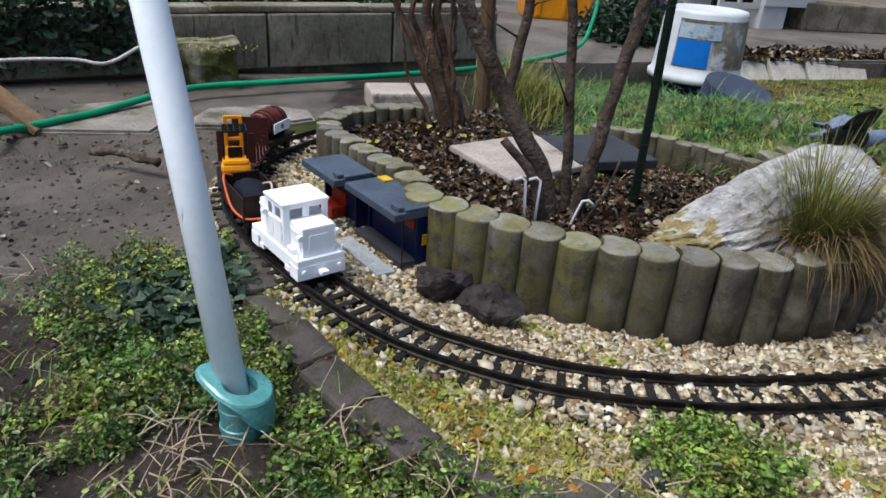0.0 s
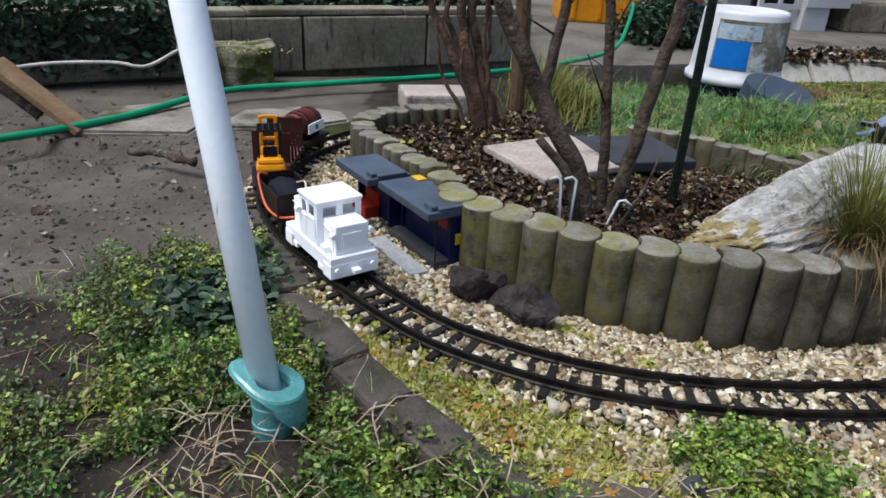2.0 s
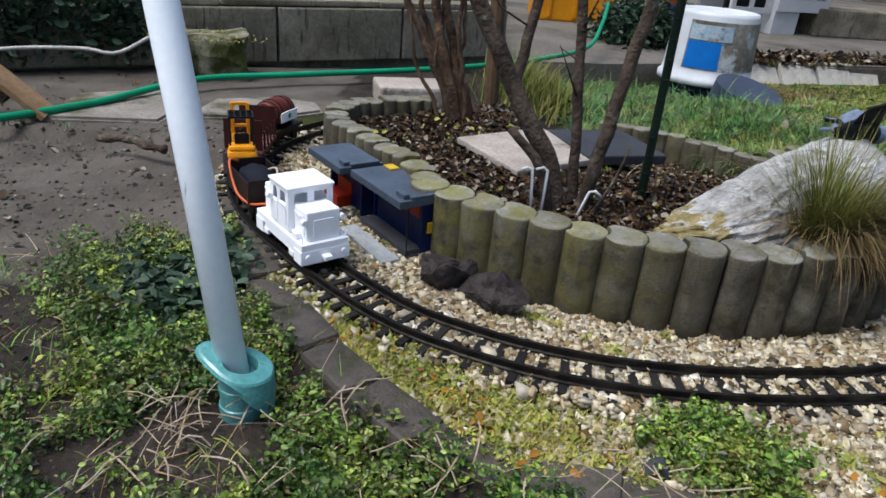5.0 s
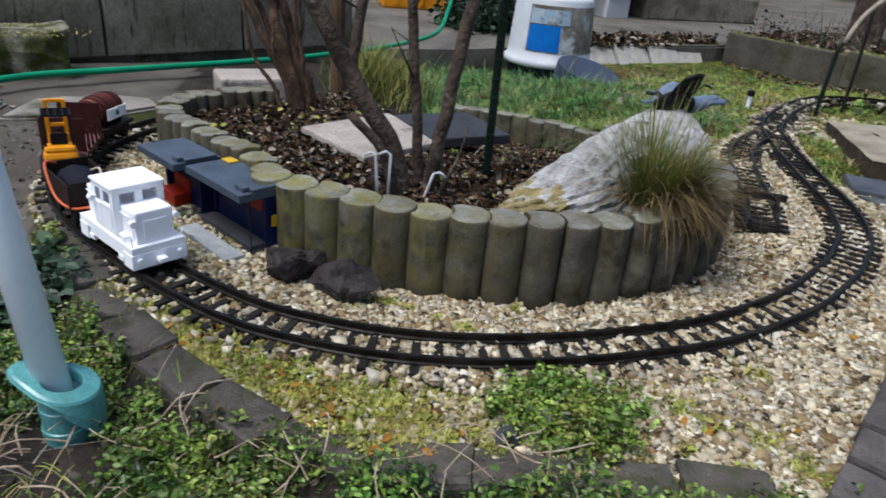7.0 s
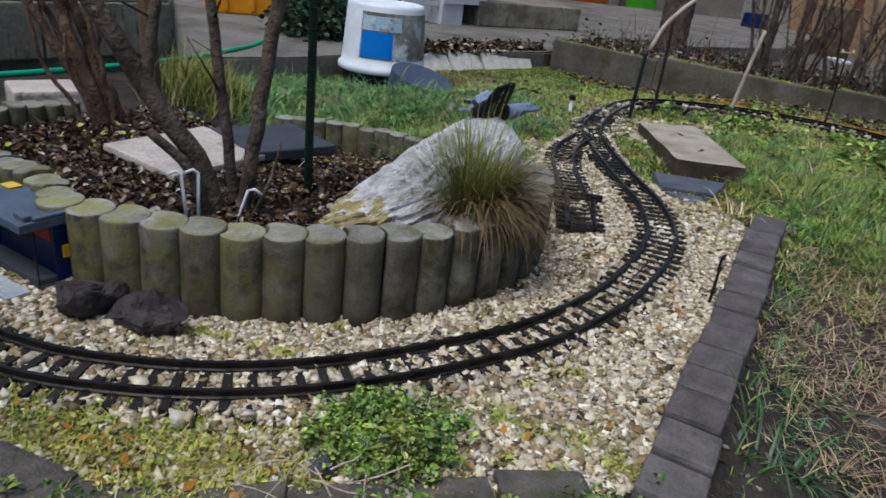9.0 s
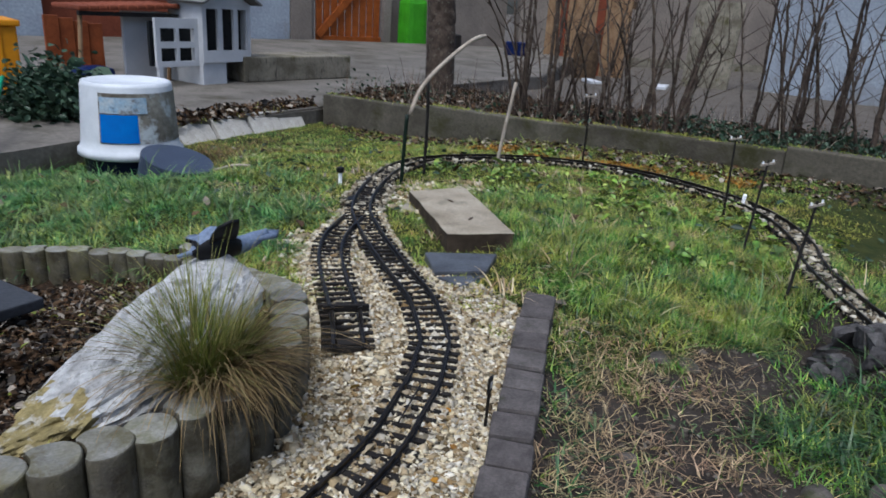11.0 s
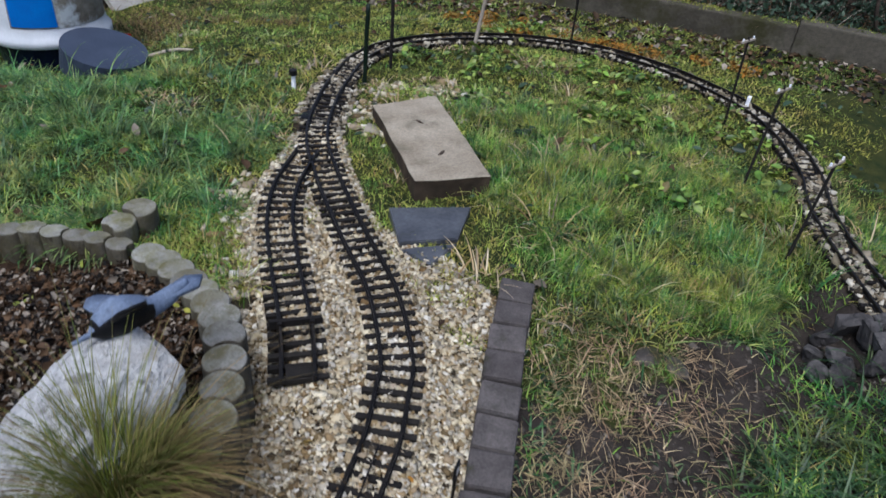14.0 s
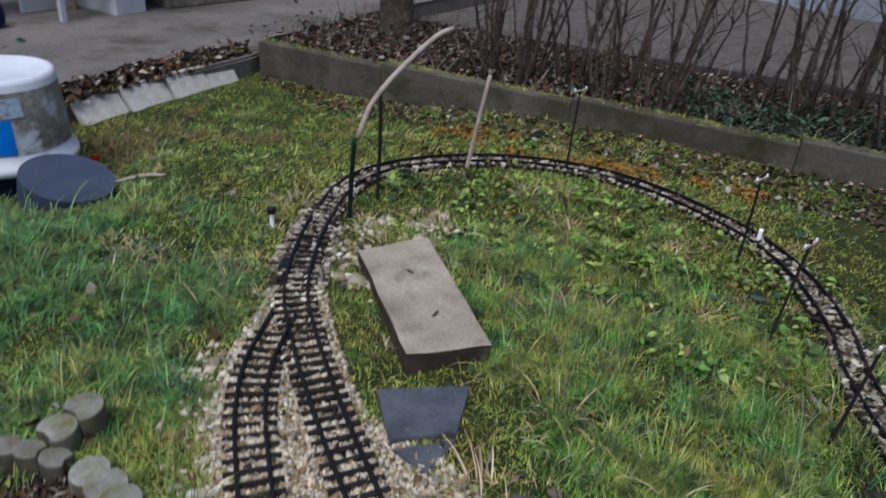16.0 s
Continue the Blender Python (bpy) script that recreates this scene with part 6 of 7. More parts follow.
red = part("red_beam", box(bmesh.new(), 0, 0, 0, 0.13, 0.02, 0.018, 0.002, pose(1.99, 0.905, -0.014, 0, -6, -62)), M["red"])
tagged(red, "red wooden beam end by the rocks", "beam")
lump("clay_lump", pose(0.545, 0.905, -0.022, 0, 0, 20), (0.018, 0.015, 0.026), M["dark_slab"], "small dark upright stone in the gravel", "stone", 31, 0.0, 2)


# ---- far side of the garden ----
yb = thing("yellow_crate", "yellow plastic crate on the patio", "crate", at=pose(0.835, 4.66, -0.045, 0, 0, 4))
part("body", box(bmesh.new(), 0, 0, 0, 0.44, 0.32, 0.33, 0.012), M["yellow_bin"], yb)
part("rim", box(bmesh.new(), 0, 0, 0.325, 0.47, 0.35, 0.03, 0.008), M["yellow_bin"], yb)
for x in (-0.14, 0.0, 0.14):
    part("rib", box(bmesh.new(), x, -0.163, 0.02, 0.02, 0.012, 0.30, 0.003), M["yellow_bin"], yb)
th = thing("white_toy_house", "white wooden hutch shaped like a small house with a gable", "hutch", at=pose(2.03, 5.0, -0.045, 0, 0, 20))
panel(0.29, 0.27, [(-0.115, -0.01, 0.03, 0.105), (0.01, 0.115, 0.03, 0.105), (-0.115, -0.01, 0.14, 0.215), (0.01, 0.115, 0.14, 0.215)], 0.02, M["toy_white"], "front_wall", th, pose(-0.185, -0.13, 0.11))
part("back_wall", box(bmesh.new(), -0.04, 0.15, 0, 0.60, 0.02, 0.40), M["toy_white"], th)
# Dark sheets behind the windows: the hutch's inner shade put in as colour.
part("inside", box(bmesh.new(), -0.17, -0.06, 0.11, 0.30, 0.02, 0.25), M["toy_shade"], th)
panel(0.37, 0.34, [(-0.155, -0.07, 0.07, 0.31), (-0.035, 0.05, 0.07, 0.31), (0.085, 0.155, 0.07, 0.31)], 0.02, M["toy_white"], "tower_front", th, pose(0.145, -0.17, 0.13))
part("tower_back", box(bmesh.new(), 0.145, -0.10, 0.14, 0.35, 0.02, 0.32), M["toy_shade"], th)
gable = bmesh.new()
a_ = [gable.verts.new(c) for c in ((-0.04, -0.18, 0.47), (0.33, -0.18, 0.47), (0.145, -0.18, 0.57))]
b_ = [gable.verts.new(v.co + Vector((0, 0.02, 0))) for v in a_]
gable.faces.new(a_)
gable.faces.new(b_[::-1])
for q in range(3):
    gable.faces.new((a_[q], b_[q], b_[(q + 1) % 3], a_[(q + 1) % 3]))
part("gable", gable, M["toy_white"], th)
for s in (-1, 1):
    part("tower_side", box(bmesh.new(), 0.145 + s * 0.175, -0.02, 0.0, 0.02, 0.30, 0.47), M["toy_white"], th)
    part("gable_roof", box(bmesh.new(), 0, 0, 0, 0.25, 0.46, 0.014, 0.002, pose(0.145 + s * 0.11, -0.02, 0.525, 0, s * 28, 0)), M["toy_roof"], th)
part("lower_panel", box(bmesh.new(), 0.06, -0.16, 0.0, 0.16, 0.012, 0.13), M["toy_white"], th)
part("leg", box(bmesh.new(), 0.325, -0.17, 0.0, 0.025, 0.025, 0.13), M["toy_white"], th)
part("leg", box(bmesh.new(), -0.31, -0.13, 0.0, 0.025, 0.025, 0.12), M["toy_white"], th)
porch = thing("tiled_porch", "small lean-to roof of terracotta tiles beside the hutch", "porch roof", at=pose(1.66, 5.1, -0.045, 0, 0, 12))
for q in range(11):
    part("tile", box(bmesh.new(), -0.27 + 0.054 * q, 0, 0.395 + 0.003 * q, 0.05, 0.36, 0.028, 0.010), M["terracotta"], porch)
for x in (-0.27, 0.25):
    part("porch_post", tube(bmesh.new(), [(x - 0.03, -0.13, 0.0), (x, -0.13, 0.40)], 0.012, 8), M["board"], porch)
part("beam", box(bmesh.new(), 0, -0.15, 0.372, 0.58, 0.03, 0.022), M["dark_stick"], porch)
boards = thing("orange_boards", "orange-brown boards leaning under the porch", "boards", at=pose(1.50, 5.55, -0.045, 0, 0, 10))
for q in range(4):
    part("board", box(bmesh.new(), -0.13 + 0.09 * q, 0.01 * q, 0, 0.086, 0.02, 0.34 - 0.015 * q, 0.003), M["crate"], boards)
sackb = part("blue_sack", box(bmesh.new(), 0, 0, -0.046, 0.2, 0.16, 0.12, 0.04, pose(1.42, 4.75, 0, 0, 0, 20), 0.012), M["blue"])
tagged(sackb, "crumpled deep blue sack on the patio", "sack")
step2 = part("grey_block_step", box(bmesh.new(), 0, 0, -0.045, 0.9, 0.3, 0.16, 0.01, pose(2.75, 5.15, 0, 0, 0, 12)), M["wall"])
tagged(step2, "low grey concrete step on the patio", "step")


def facade(name, label, x, y, rz, wide, high, mat, kind="structure"):
    t = thing(name, label, "building", kind=kind, at=pose(x, y, -0.35, 0, 0, rz))
    part("wall", box(bmesh.new(), wide / 2, 0.15, 0, wide, 0.3, high), mat, t)
    part("plinth", box(bmesh.new(), wide / 2, -0.012, 0, wide, 0.03, 0.22, 0.005), M["wall"], t)
    part("eave", box(bmesh.new(), wide / 2, 0.05, high, wide + 0.1, 0.6, 0.06), M["toy_roof"], t)
    return t


facade("shed_white", "bluish white rendered garden shed", 3.72, 9.15, 4, 0.98, 2.3, M["render_white"])
facade("shed_terracotta", "terracotta coloured shed wall", 1.85, 9.0, 4, 1.86, 2.2, M["terracotta"])
facade("shed_side", "bluish white rendered wall beside the shed", 1.0, 8.8, 4, 0.84, 2.2, M["render_white"])
facade("gate_pillar", "grey rendered pillar beside the gate", 4.71, 9.2, 4, 0.3, 2.3, M["render_grey"])
facade("house_wall", "grey rendered house wall beside the gate", 6.25, 9.6, -3, 2.4, 2.5, M["render_grey"])
facade("far_wall", "pale rendered wall behind the shrubs", 8.7, 9.2, -30, 6.0, 2.4, M["render_grey"])
gt = thing("wooden_gate", "orange stained slatted wooden gate with diagonal brace", "gate", at=pose(5.12, 9.35, -0.30, 0, 0, 2))
for k in range(9):
    part("slat", box(bmesh.new(), 0.06 + 0.115 * k, 0, 0.05, 0.095, 0.025, 1.55, 0.004), M["gate"], gt)
for z in (0.2, 1.35):
    part("rail", box(bmesh.new(), 0.52, -0.03, z, 1.04, 0.03, 0.1, 0.004), M["gate"], gt)
part("brace", box(bmesh.new(), 0, 0, -0.05, 1.45, 0.03, 0.1, 0.004, pose(0.52, -0.05, 0.82, 0, -46, 0)), M["gate"], gt)
for x in (-0.1, 1.14):
    part("gate_post", box(bmesh.new(), x, 0.02, -0.05, 0.14, 0.14, 1.75, 0.01), M["render_grey"], gt)
gb = thing("green_sack", "bright green garden sack by the wall", "sack", at=pose(6.6, 9.2, -0.35))
part("body", box(bmesh.new(), 0, 0, 0, 0.35, 0.3, 0.9, 0.08, None, 0.03), material("lime_plastic", (0.12, 0.42, 0.03), rough=0.5, scale=5, bump=0.2), gb)

fence = thing("board_fence", "brown weathered board fence behind the shrubs", "fence", kind="structure", at=pose(7.7, 7.6, -0.30, 0, 0, -94))
for k in range(11):
    part("board", box(bmesh.new(), 0.07 + 0.135 * k, random.uniform(-0.01, 0.01), 0, 0.128, 0.025, 1.15 + random.uniform(-0.05, 0.03), 0.004), M["terracotta" if k % 5 == 2 else "board"], fence)
for z in (0.3, 0.9):
    part("fence_rail", box(bmesh.new(), 0.76, 0.04, z, 1.5, 0.04, 0.09), M["post"], fence)
facade("white_wall", "bluish white rendered wall past the shrubs", 7.75, 4.45, -94, 3.5, 2.0, M["render_white"])
lean = part("leaning_board", box(bmesh.new(), 0, 0, 0, 0.5, 0.03, 1.0, 0.006, pose(7.35, 4.85, -0.28, -6, 0, -80)), M["wall"])
tagged(lean, "grey board sheet leaning on the wall", "board")
for k, (x, y, a) in enumerate([(6.2, 6.9, 10), (6.45, 5.6, 60), (5.9, 7.6, -15), (6.7, 4.9, 30)]):
    tagged(part("white_plank", box(bmesh.new(), 0, 0, 0, 0.34, 0.12, 0.03, 0.005, pose(x, y, float(level(x, y)) + 0.0, 0, 0, a)), M["toy_white"]), "short white plank lying on the ground", "plank", "white planks")
for k, (x, y, h, mt) in enumerate([(6.3, 7.9, 0.42, "dark_stick"), (7.0, 6.2, 0.5, "post"), (6.9, 7.3, 0.36, "blue")]):
    tagged(part("water_butt", lathe(bmesh.new(), [(0.13, 0), (0.15, h * 0.5), (0.14, h), (0.12, h + 0.01)], 20, pose(x, y, float(level(x, y)))), M[mt]), "dark round barrel by the fence" if mt != "blue" else "blue round barrel by the fence", "barrel", "far barrels")

bm = box(bmesh.new(), 0, 0, 0, 0.03, 0.012, 0.045, 0.004, pose(1.425, 3.17, float(level(1.425, 3.17)) - 0.004, 0, 14, 25))
tagged(part("red_clip", bm, M["red"]), "small red plastic clip in the grass beside the tub", "clip")

# ---- gravel, turf and plants: uncountable stuff ----
def scatter(n, box4, keep):
    """Points in a rectangle that pass a probability."""
    x, y = rng.uniform(box4[0], box4[1], n), rng.uniform(box4[2], box4[3], n)
    ok = rng.random(n) < keep(x, y)
    return x[ok], y[ok]


def stones(name, x, y, z, size, mat, label, category, flat=0.65):
    bv = 0.78 * np.array([(a, b, c) for c in (-1, 1) for b in (-1, 1) for a in (-1, 1)], float)
    bf = np.array([(0, 2, 3, 1), (4, 5, 7, 6), (0, 1, 5, 4), (2, 6, 7, 3), (0, 4, 6, 2), (1, 3, 7, 5)])
    n = len(x)
    v = bv[None] + 0.36 * rng.standard_normal((n, 8, 3)).clip(-1.4, 1.4)
    s = size * rng.lognormal(0, 0.28, (n, 1, 1))
    v = v * s * np.stack([rng.uniform(0.8, 1.35, n), rng.uniform(0.7, 1.1, n), np.full(n, flat)], -1)[:, None]
    a, b = rng.uniform(0, 2 * np.pi, n), rng.normal(0, 0.6, n)
    ca, sa, cb, sb = np.cos(a)[:, None], np.sin(a)[:, None], np.cos(b)[:, None], np.sin(b)[:, None]
    vx, vz = v[..., 0] * cb + v[..., 2] * sb, -v[..., 0] * sb + v[..., 2] * cb
    v = np.stack([vx * ca - v[..., 1] * sa, vx * sa + v[..., 1] * ca, vz], -1)
    v += np.stack([x, y, z], -1)[:, None]
    f = bf[None] + (np.arange(n) * len(bv))[:, None, None]
    return mesh_from(name, v.reshape(-1, 3), f.reshape(-1, 4), mat, label, category)


def blades(name, x, y, z, length, width, mat, label, category, lean=0.5, curl=0.5, az=None, rows=3):
    """Tapering grass blades, each a bent strip."""
    n = len(x)
    L = length * rng.lognormal(0, 0.3, n) if np.isscalar(length) else length * rng.lognormal(0, 0.15, n)
    a = rng.uniform(0, 2 * np.pi, n) if az is None else az
    ln = np.abs(rng.normal(lean, 0.25, n))
    cu = curl * rng.uniform(0.4, 1.4, n)
    t = np.linspace(0, 1, rows + 1)
    th = ln[:, None] + cu[:, None] * t
    dx, dz = np.sin(th), np.cos(th)
    cx = np.concatenate([np.zeros((n, 1)), np.cumsum((dx[:, :-1] + dx[:, 1:]) / 2, 1)], 1) * (L / rows)[:, None]
    cz = np.concatenate([np.zeros((n, 1)), np.cumsum((dz[:, :-1] + dz[:, 1:]) / 2, 1)], 1) * (L / rows)[:, None]
    w = (width * rng.uniform(0.6, 1.3, n))[:, None] * (1 - t * 0.9)
    ca, sa = np.cos(a)[:, None], np.sin(a)[:, None]
    mid = np.stack([x[:, None] + cx * ca, y[:, None] + cx * sa, z[:, None] + cz], -1)
    off = np.stack([-sa * w, ca * w, 0 * w], -1) * 0.5
    v = np.stack([mid - off, mid + off], 2).reshape(n, -1, 3)
    q = np.array([[2 * k, 2 * k + 1, 2 * k + 3, 2 * k + 2] for k in range(rows)])
    f = q[None] + (np.arange(n) * v.shape[1])[:, None, None]
    return mesh_from(name, v.reshape(-1, 3), f.reshape(-1, 4), mat, label, category)


def leaves(name, x, y, z, size, mat, label, category, flat=0.6, fold=0.25):
    """Small oval leaves, each of six corners folded on its midrib."""
    n = len(x)
    base = np.array([(-1, 0, 0), (-0.35, -0.55, fold), (0.4, -0.45, fold), (1, 0, 0), (0.4, 0.45, fold), (-0.35, 0.55, fold)])
    s = (size * rng.lognormal(0, 0.3, n))[:, None]
    a, b, c = rng.uniform(0, 2 * np.pi, n)[:, None], rng.normal(0, flat, n)[:, None], rng.normal(0, flat, n)[:, None]
    v = base[None] * s[..., None] * 0.5
    X, Y, Z = v[..., 0], v[..., 1], v[..., 2]
    X, Z = X * np.cos(b) + Z * np.sin(b), -X * np.sin(b) + Z * np.cos(b)
    Y, Z = Y * np.cos(c) - Z * np.sin(c), Y * np.sin(c) + Z * np.cos(c)
    X, Y = X * np.cos(a) - Y * np.sin(a), X * np.sin(a) + Y * np.cos(a)
    v = np.stack([X, Y, Z], -1) + np.stack([x, y, z], -1)[:, None]
    q = np.array([[0, 1, 2, 3], [0, 3, 4, 5]])
    f = q[None] + (np.arange(n) * 6)[:, None, None]
    return mesh_from(name, v.reshape(-1, 3), f.reshape(-1, 4), mat, label, category)


def mossy(x, y):
    """Where moss and weeds cover the gravel, 0 to 1."""
    dk, _ = dist_line(x, y, KERB[:9])
    m = step(0.16, 0.07, dk) * step(0.62, 0.42, x) * step(0.25, 0.6, wavy(x, y, 30, 2.0) + 0.34)
    m = np.maximum(m, 0.55 * step(0.2, 0.05, dist_line(x, y, KERB[8:])[0]) * (x < 0.85) * step(0.55, 0.75, wavy(x, y, 38, 6.0)))
    m = np.maximum(m, step(0.068, 0.03, np.hypot((x - 0.612) / 1.1, y - 0.935) + 0.02 * (wavy(x, y, 60, 1.0) - 0.5)))
    m = np.maximum(m, 0.85 * step(0.69, 0.80, wavy(x, y, 33, 9.0)) * (x < 1.0))
    m = np.maximum(m, 0.7 * step(0.10, 0.03, np.hypot(x - 1.33, y - 1.80)) )
    m = np.maximum(m, 0.75 * (x > 1.33) * (y > 1.3) * step(0.4, 0.65, wavy(x, y, 24, 5.0)))
    m = np.maximum(m, 0.55 * (y > 1.55) * (x < 0.3) * step(0.45, 0.7, wavy(x, y, 26, 3.0)))
    return m


def off_track(x, y, d=0.03):
    return np.minimum(dist_line(x, y, TRACK_LINE[::6])[0], dist_line(x, y, STUB_LINE[::6])[0]) > d


def gravel_keep(x, y):
    g, d = in_gravel(x, y)
    return g * (1 - 0.80 * mossy(x, y)) * np.where((d > 0.062) & (x > 1.5), 0.3, 1.0)


x, y = scatter(205000, (-0.12, 1.55, 0.80, 2.10), gravel_keep)
z = level(x, y) + rng.uniform(-0.002, 0.003, len(x))
near_sl = np.minimum(dist_line(x, y, TRACK_LINE[::6])[0], dist_line(x, y, STUB_LINE[::6])[0])
z = np.where(near_sl < 0.05, np.where(x < 1.02, rng.uniform(-0.0180, -0.0132, len(x)), np.minimum(z + 0.004, -0.0135)), np.where((near_sl < 0.062) & (x < 1.02), np.maximum(z, rng.uniform(-0.022, -0.016, len(x))), z))
stones("gravel", x, y, z, 0.0034, M["gravel"], "cream and ochre crushed gravel round the track", "gravel")
x, y = scatter(60000, (1.5, 2.72, 0.7, 2.6), lambda x, y: gravel_keep(x, y) * ((x > 1.55) | (y > 2.1)))
dt = dist_line(x, y, TRACK_LINE[::6])[0]
bed_z = np.where(dt > 0.028, rng.uniform(-0.016, -0.010, len(x)), rng.uniform(-0.020, -0.0115, len(x)))
z = np.where((x > 1.8) & (dt < 0.05), bed_z, np.minimum(level(x, y) + rng.uniform(0.0, 0.007, len(x)), -0.0125))
stones("far_gravel", x, y, z, 0.0055, M["far_gravel"], "cream gravel under the far loop of track", "gravel")
x, y = scatter(2600, (1.6, 2.0, 1.95, 2.25), lambda x, y: step(0.4, 0.65, wavy(x, y, 28, 1.0)) * (in_turf(x, y) > 0) * 0.6)
stones("loose_gravel", x, y, level(x, y) + 0.001, 0.006, M["gravel"], "loose pale gravel scattered in the lawn", "gravel")
x, y = scatter(2600, (1.0, 1.3, 1.5, 2.0), lambda x, y: (in_turf(x, y) > 0) * step(0.16, 0.06, dist_line(x, y, STUB_LINE[::6])[0]) * 0.7)
stones("siding_gravel", x, y, level(x, y) + 0.001, 0.005, M["gravel"], "loose gravel in the moss beside the siding", "gravel")
x, y = scatter(16000, (0.98, 1.3, 1.5, 2.05), lambda x, y: (in_turf(x, y) > 0) * step(0.25, 0.15, np.hypot(x - 1.08, y - 1.74)))
blades("siding_moss", x, y, level(x, y) - 0.002, 0.012, 0.003, M["moss"], "yellow-green moss between bed and siding", "moss", 0.6, 0.8, rows=2)
# soil crumbs and grit beyond the kerbs
def crumb_keep(x, y):
    g, _ = in_gravel(x, y)
    return (~g & ~inside(x, y, BED_POLY) & (in_turf(x, y) < 0.5)) * 0.5
x, y = scatter(16000, (-0.75, 1.9, 0.55, 1.95), crumb_keep)
stones("soil_crumbs", x, y, level(x, y), 0.0029, M["crumb"], "crumbs of soil and grit on the bare ground", "soil")

# moss and small weeds on the gravel
def moss_keep(x, y):
    return in_gravel(x, y)[0] * mossy(x, y) * np.where(x < 0.6, off_track(x, y, 0.026), off_track(x, y, 0.038))
spots = [scatter(90000, (0.05, 0.62, 0.88, 1.2), moss_keep), scatter(36000, (0.52, 0.86, 0.82, 1.03), moss_keep), scatter(30000, (1.22, 1.55, 1.3, 1.95), moss_keep), scatter(26000, (-0.12, 0.3, 1.2, 1.9), moss_keep)]
x, y = np.concatenate([a for a, _ in spots]), np.concatenate([b for _, b in spots])
big = np.hypot((x - 0.612) / 1.1, y - 0.935) < 0.075
lf = (rng.random(len(x)) < 0.11) & ~big & (x < 0.9)
leaves("creeping_clover", x[lf], y[lf], level(x[lf], y[lf]) + rng.uniform(0.001, 0.009, lf.sum()), 0.0052, M["moss"], "tiny yellow-green creeping leaves over the gravel", "weeds", 0.5)
blades("moss", x[~big], y[~big], level(x[~big], y[~big]) - 0.002, 0.010, 0.0030, M["moss"], "yellow-green moss creeping over the gravel", "moss", 0.6, 0.8, rows=2)
rs = (rng.random(len(x)) < 0.018 * step(0.50, 0.75, wavy(x, y, 27, 8.0))) & ~big & (x < 0.9)
leaves("rusty_scraps", x[rs], y[rs], level(x[rs], y[rs]) + rng.uniform(0.004, 0.010, rs.sum()), 0.008, M["rust"], "rust-brown dead bits caught in the moss", "dead growth", 0.6)
leaves("weed_patch", x[big], y[big], level(x[big], y[big]) + rng.uniform(0, 1, big.sum()) ** 1.3 * 0.024, 0.0056, M["weed"], "green chickweed patch on the gravel", "weeds")

# weeds beyond the kerb
def weed_keep(x, y):
    dk, sk = dist_line(x, y, KERB)
    out = (sk < 0) & (dk > 0.017 + 0.02 * (wavy(x, y, 33, 1.5) - 0.5))
    m = step(0.42, 0.16, dk) * step(0.30, 0.5, wavy(x, y, 17, 0.4) + 0.12 * (y < 0.9)) * step(-0.20, -0.03, x + 0.15 * (y - 1) + 0.12 * (y < 0.98) + 0.16 * (y < 0.92))
    clear = step(0.05, 0.10, np.hypot(x - 0.13, y - 0.90))
    return out * m * clear * (y < 1.32)
x, y = scatter(300000, (-0.35, 0.85, 0.5, 1.32), weed_keep)
h = rng.uniform(0, 1, len(x)) ** 1.4 * (0.006 + 0.046 * wavy(x, y, 41, 6.0))
lush = rng.random(len(x)) < step(0.40, 0.62, wavy(x, y, 23, 5.5))
leaves("chickweed", x[lush], y[lush], (level(x, y) + h)[lush], 0.0055, M["weed"], "low mat of bright green chickweed", "weeds", 0.55)
leaves("creeping_weeds", x[~lush], y[~lush], (level(x, y) + 0.85 * h)[~lush], 0.0056, M["deep_weed"], "deeper green creeping weeds among the chickweed", "weeds", 0.65)
x, y = scatter(5000, (-0.12, 0.14, 1.08, 1.34), lambda x, y: step(0.11, 0.05, np.hypot(x + 0.0, (y - 1.19) * 0.9)) * (dist_line(x, y, KERB)[1] < 0) * 0.6)
leaves("ground_ivy", x, y, level(x, y) + rng.uniform(0.006, 0.03, len(x)), 0.017, M["ivy"], "dark rounded leaves of ground ivy", "weeds", 0.4, 0.12)
x, y = scatter(9000, (-0.35, 0.8, 0.5, 1.3), lambda x, y: 0.5 * (dist_line(x, y, KERB)[1] < 0) * step(0.55, 0.7, wavy(x, y, 19, 9.0)))
blades("path_grass", x, y, level(x, y), 0.022, 0.002, M["grass"], "short grass tufts at the path's edge", "grass", 0.5, 0.7)
x, y = scatter(2600, (-0.3, 0.5, 0.6, 1.25), lambda x, y: 0.10 * (dist_line(x, y, KERB)[1] < 0) + 0.6 * step(0.075, 0.03, np.hypot(x - 0.115, y - 0.885)))
blades("dead_stalks", x, y, level(x, y) + 0.006, 0.048, 0.0015, M["dry"], "pale dead grass stalks lying in the weeds", "dry grass", 1.25, 0.35)

bm = bmesh.new()
for k in range(70):
    heap = k < 26
    x0, y0 = (random.gauss(0.10, 0.035), random.gauss(0.892, 0.026)) if heap else (random.uniform(0.12, 0.62), random.uniform(0.74, 1.0))
    if not heap and float(dist_line(np.float64(x0), np.float64(y0), KERB)[1]) > 0:
        y0 -= 0.1
    q, L = random.uniform(0, 6.28), random.uniform(0.03, 0.075)
    bend = random.uniform(-0.7, 0.7)
    pts = []
    for u in (0.0, 0.33, 0.66, 1.0):
        gx_, gy_ = x0 + L * u * math.cos(q + bend * u), y0 + L * u * math.sin(q + bend * u)
        pts.append((gx_, gy_, float(level(gx_, gy_)) + (0.014 if heap else 0.022) + 0.008 * math.sin(3.1 * u) + random.uniform(-0.004, 0.006)))
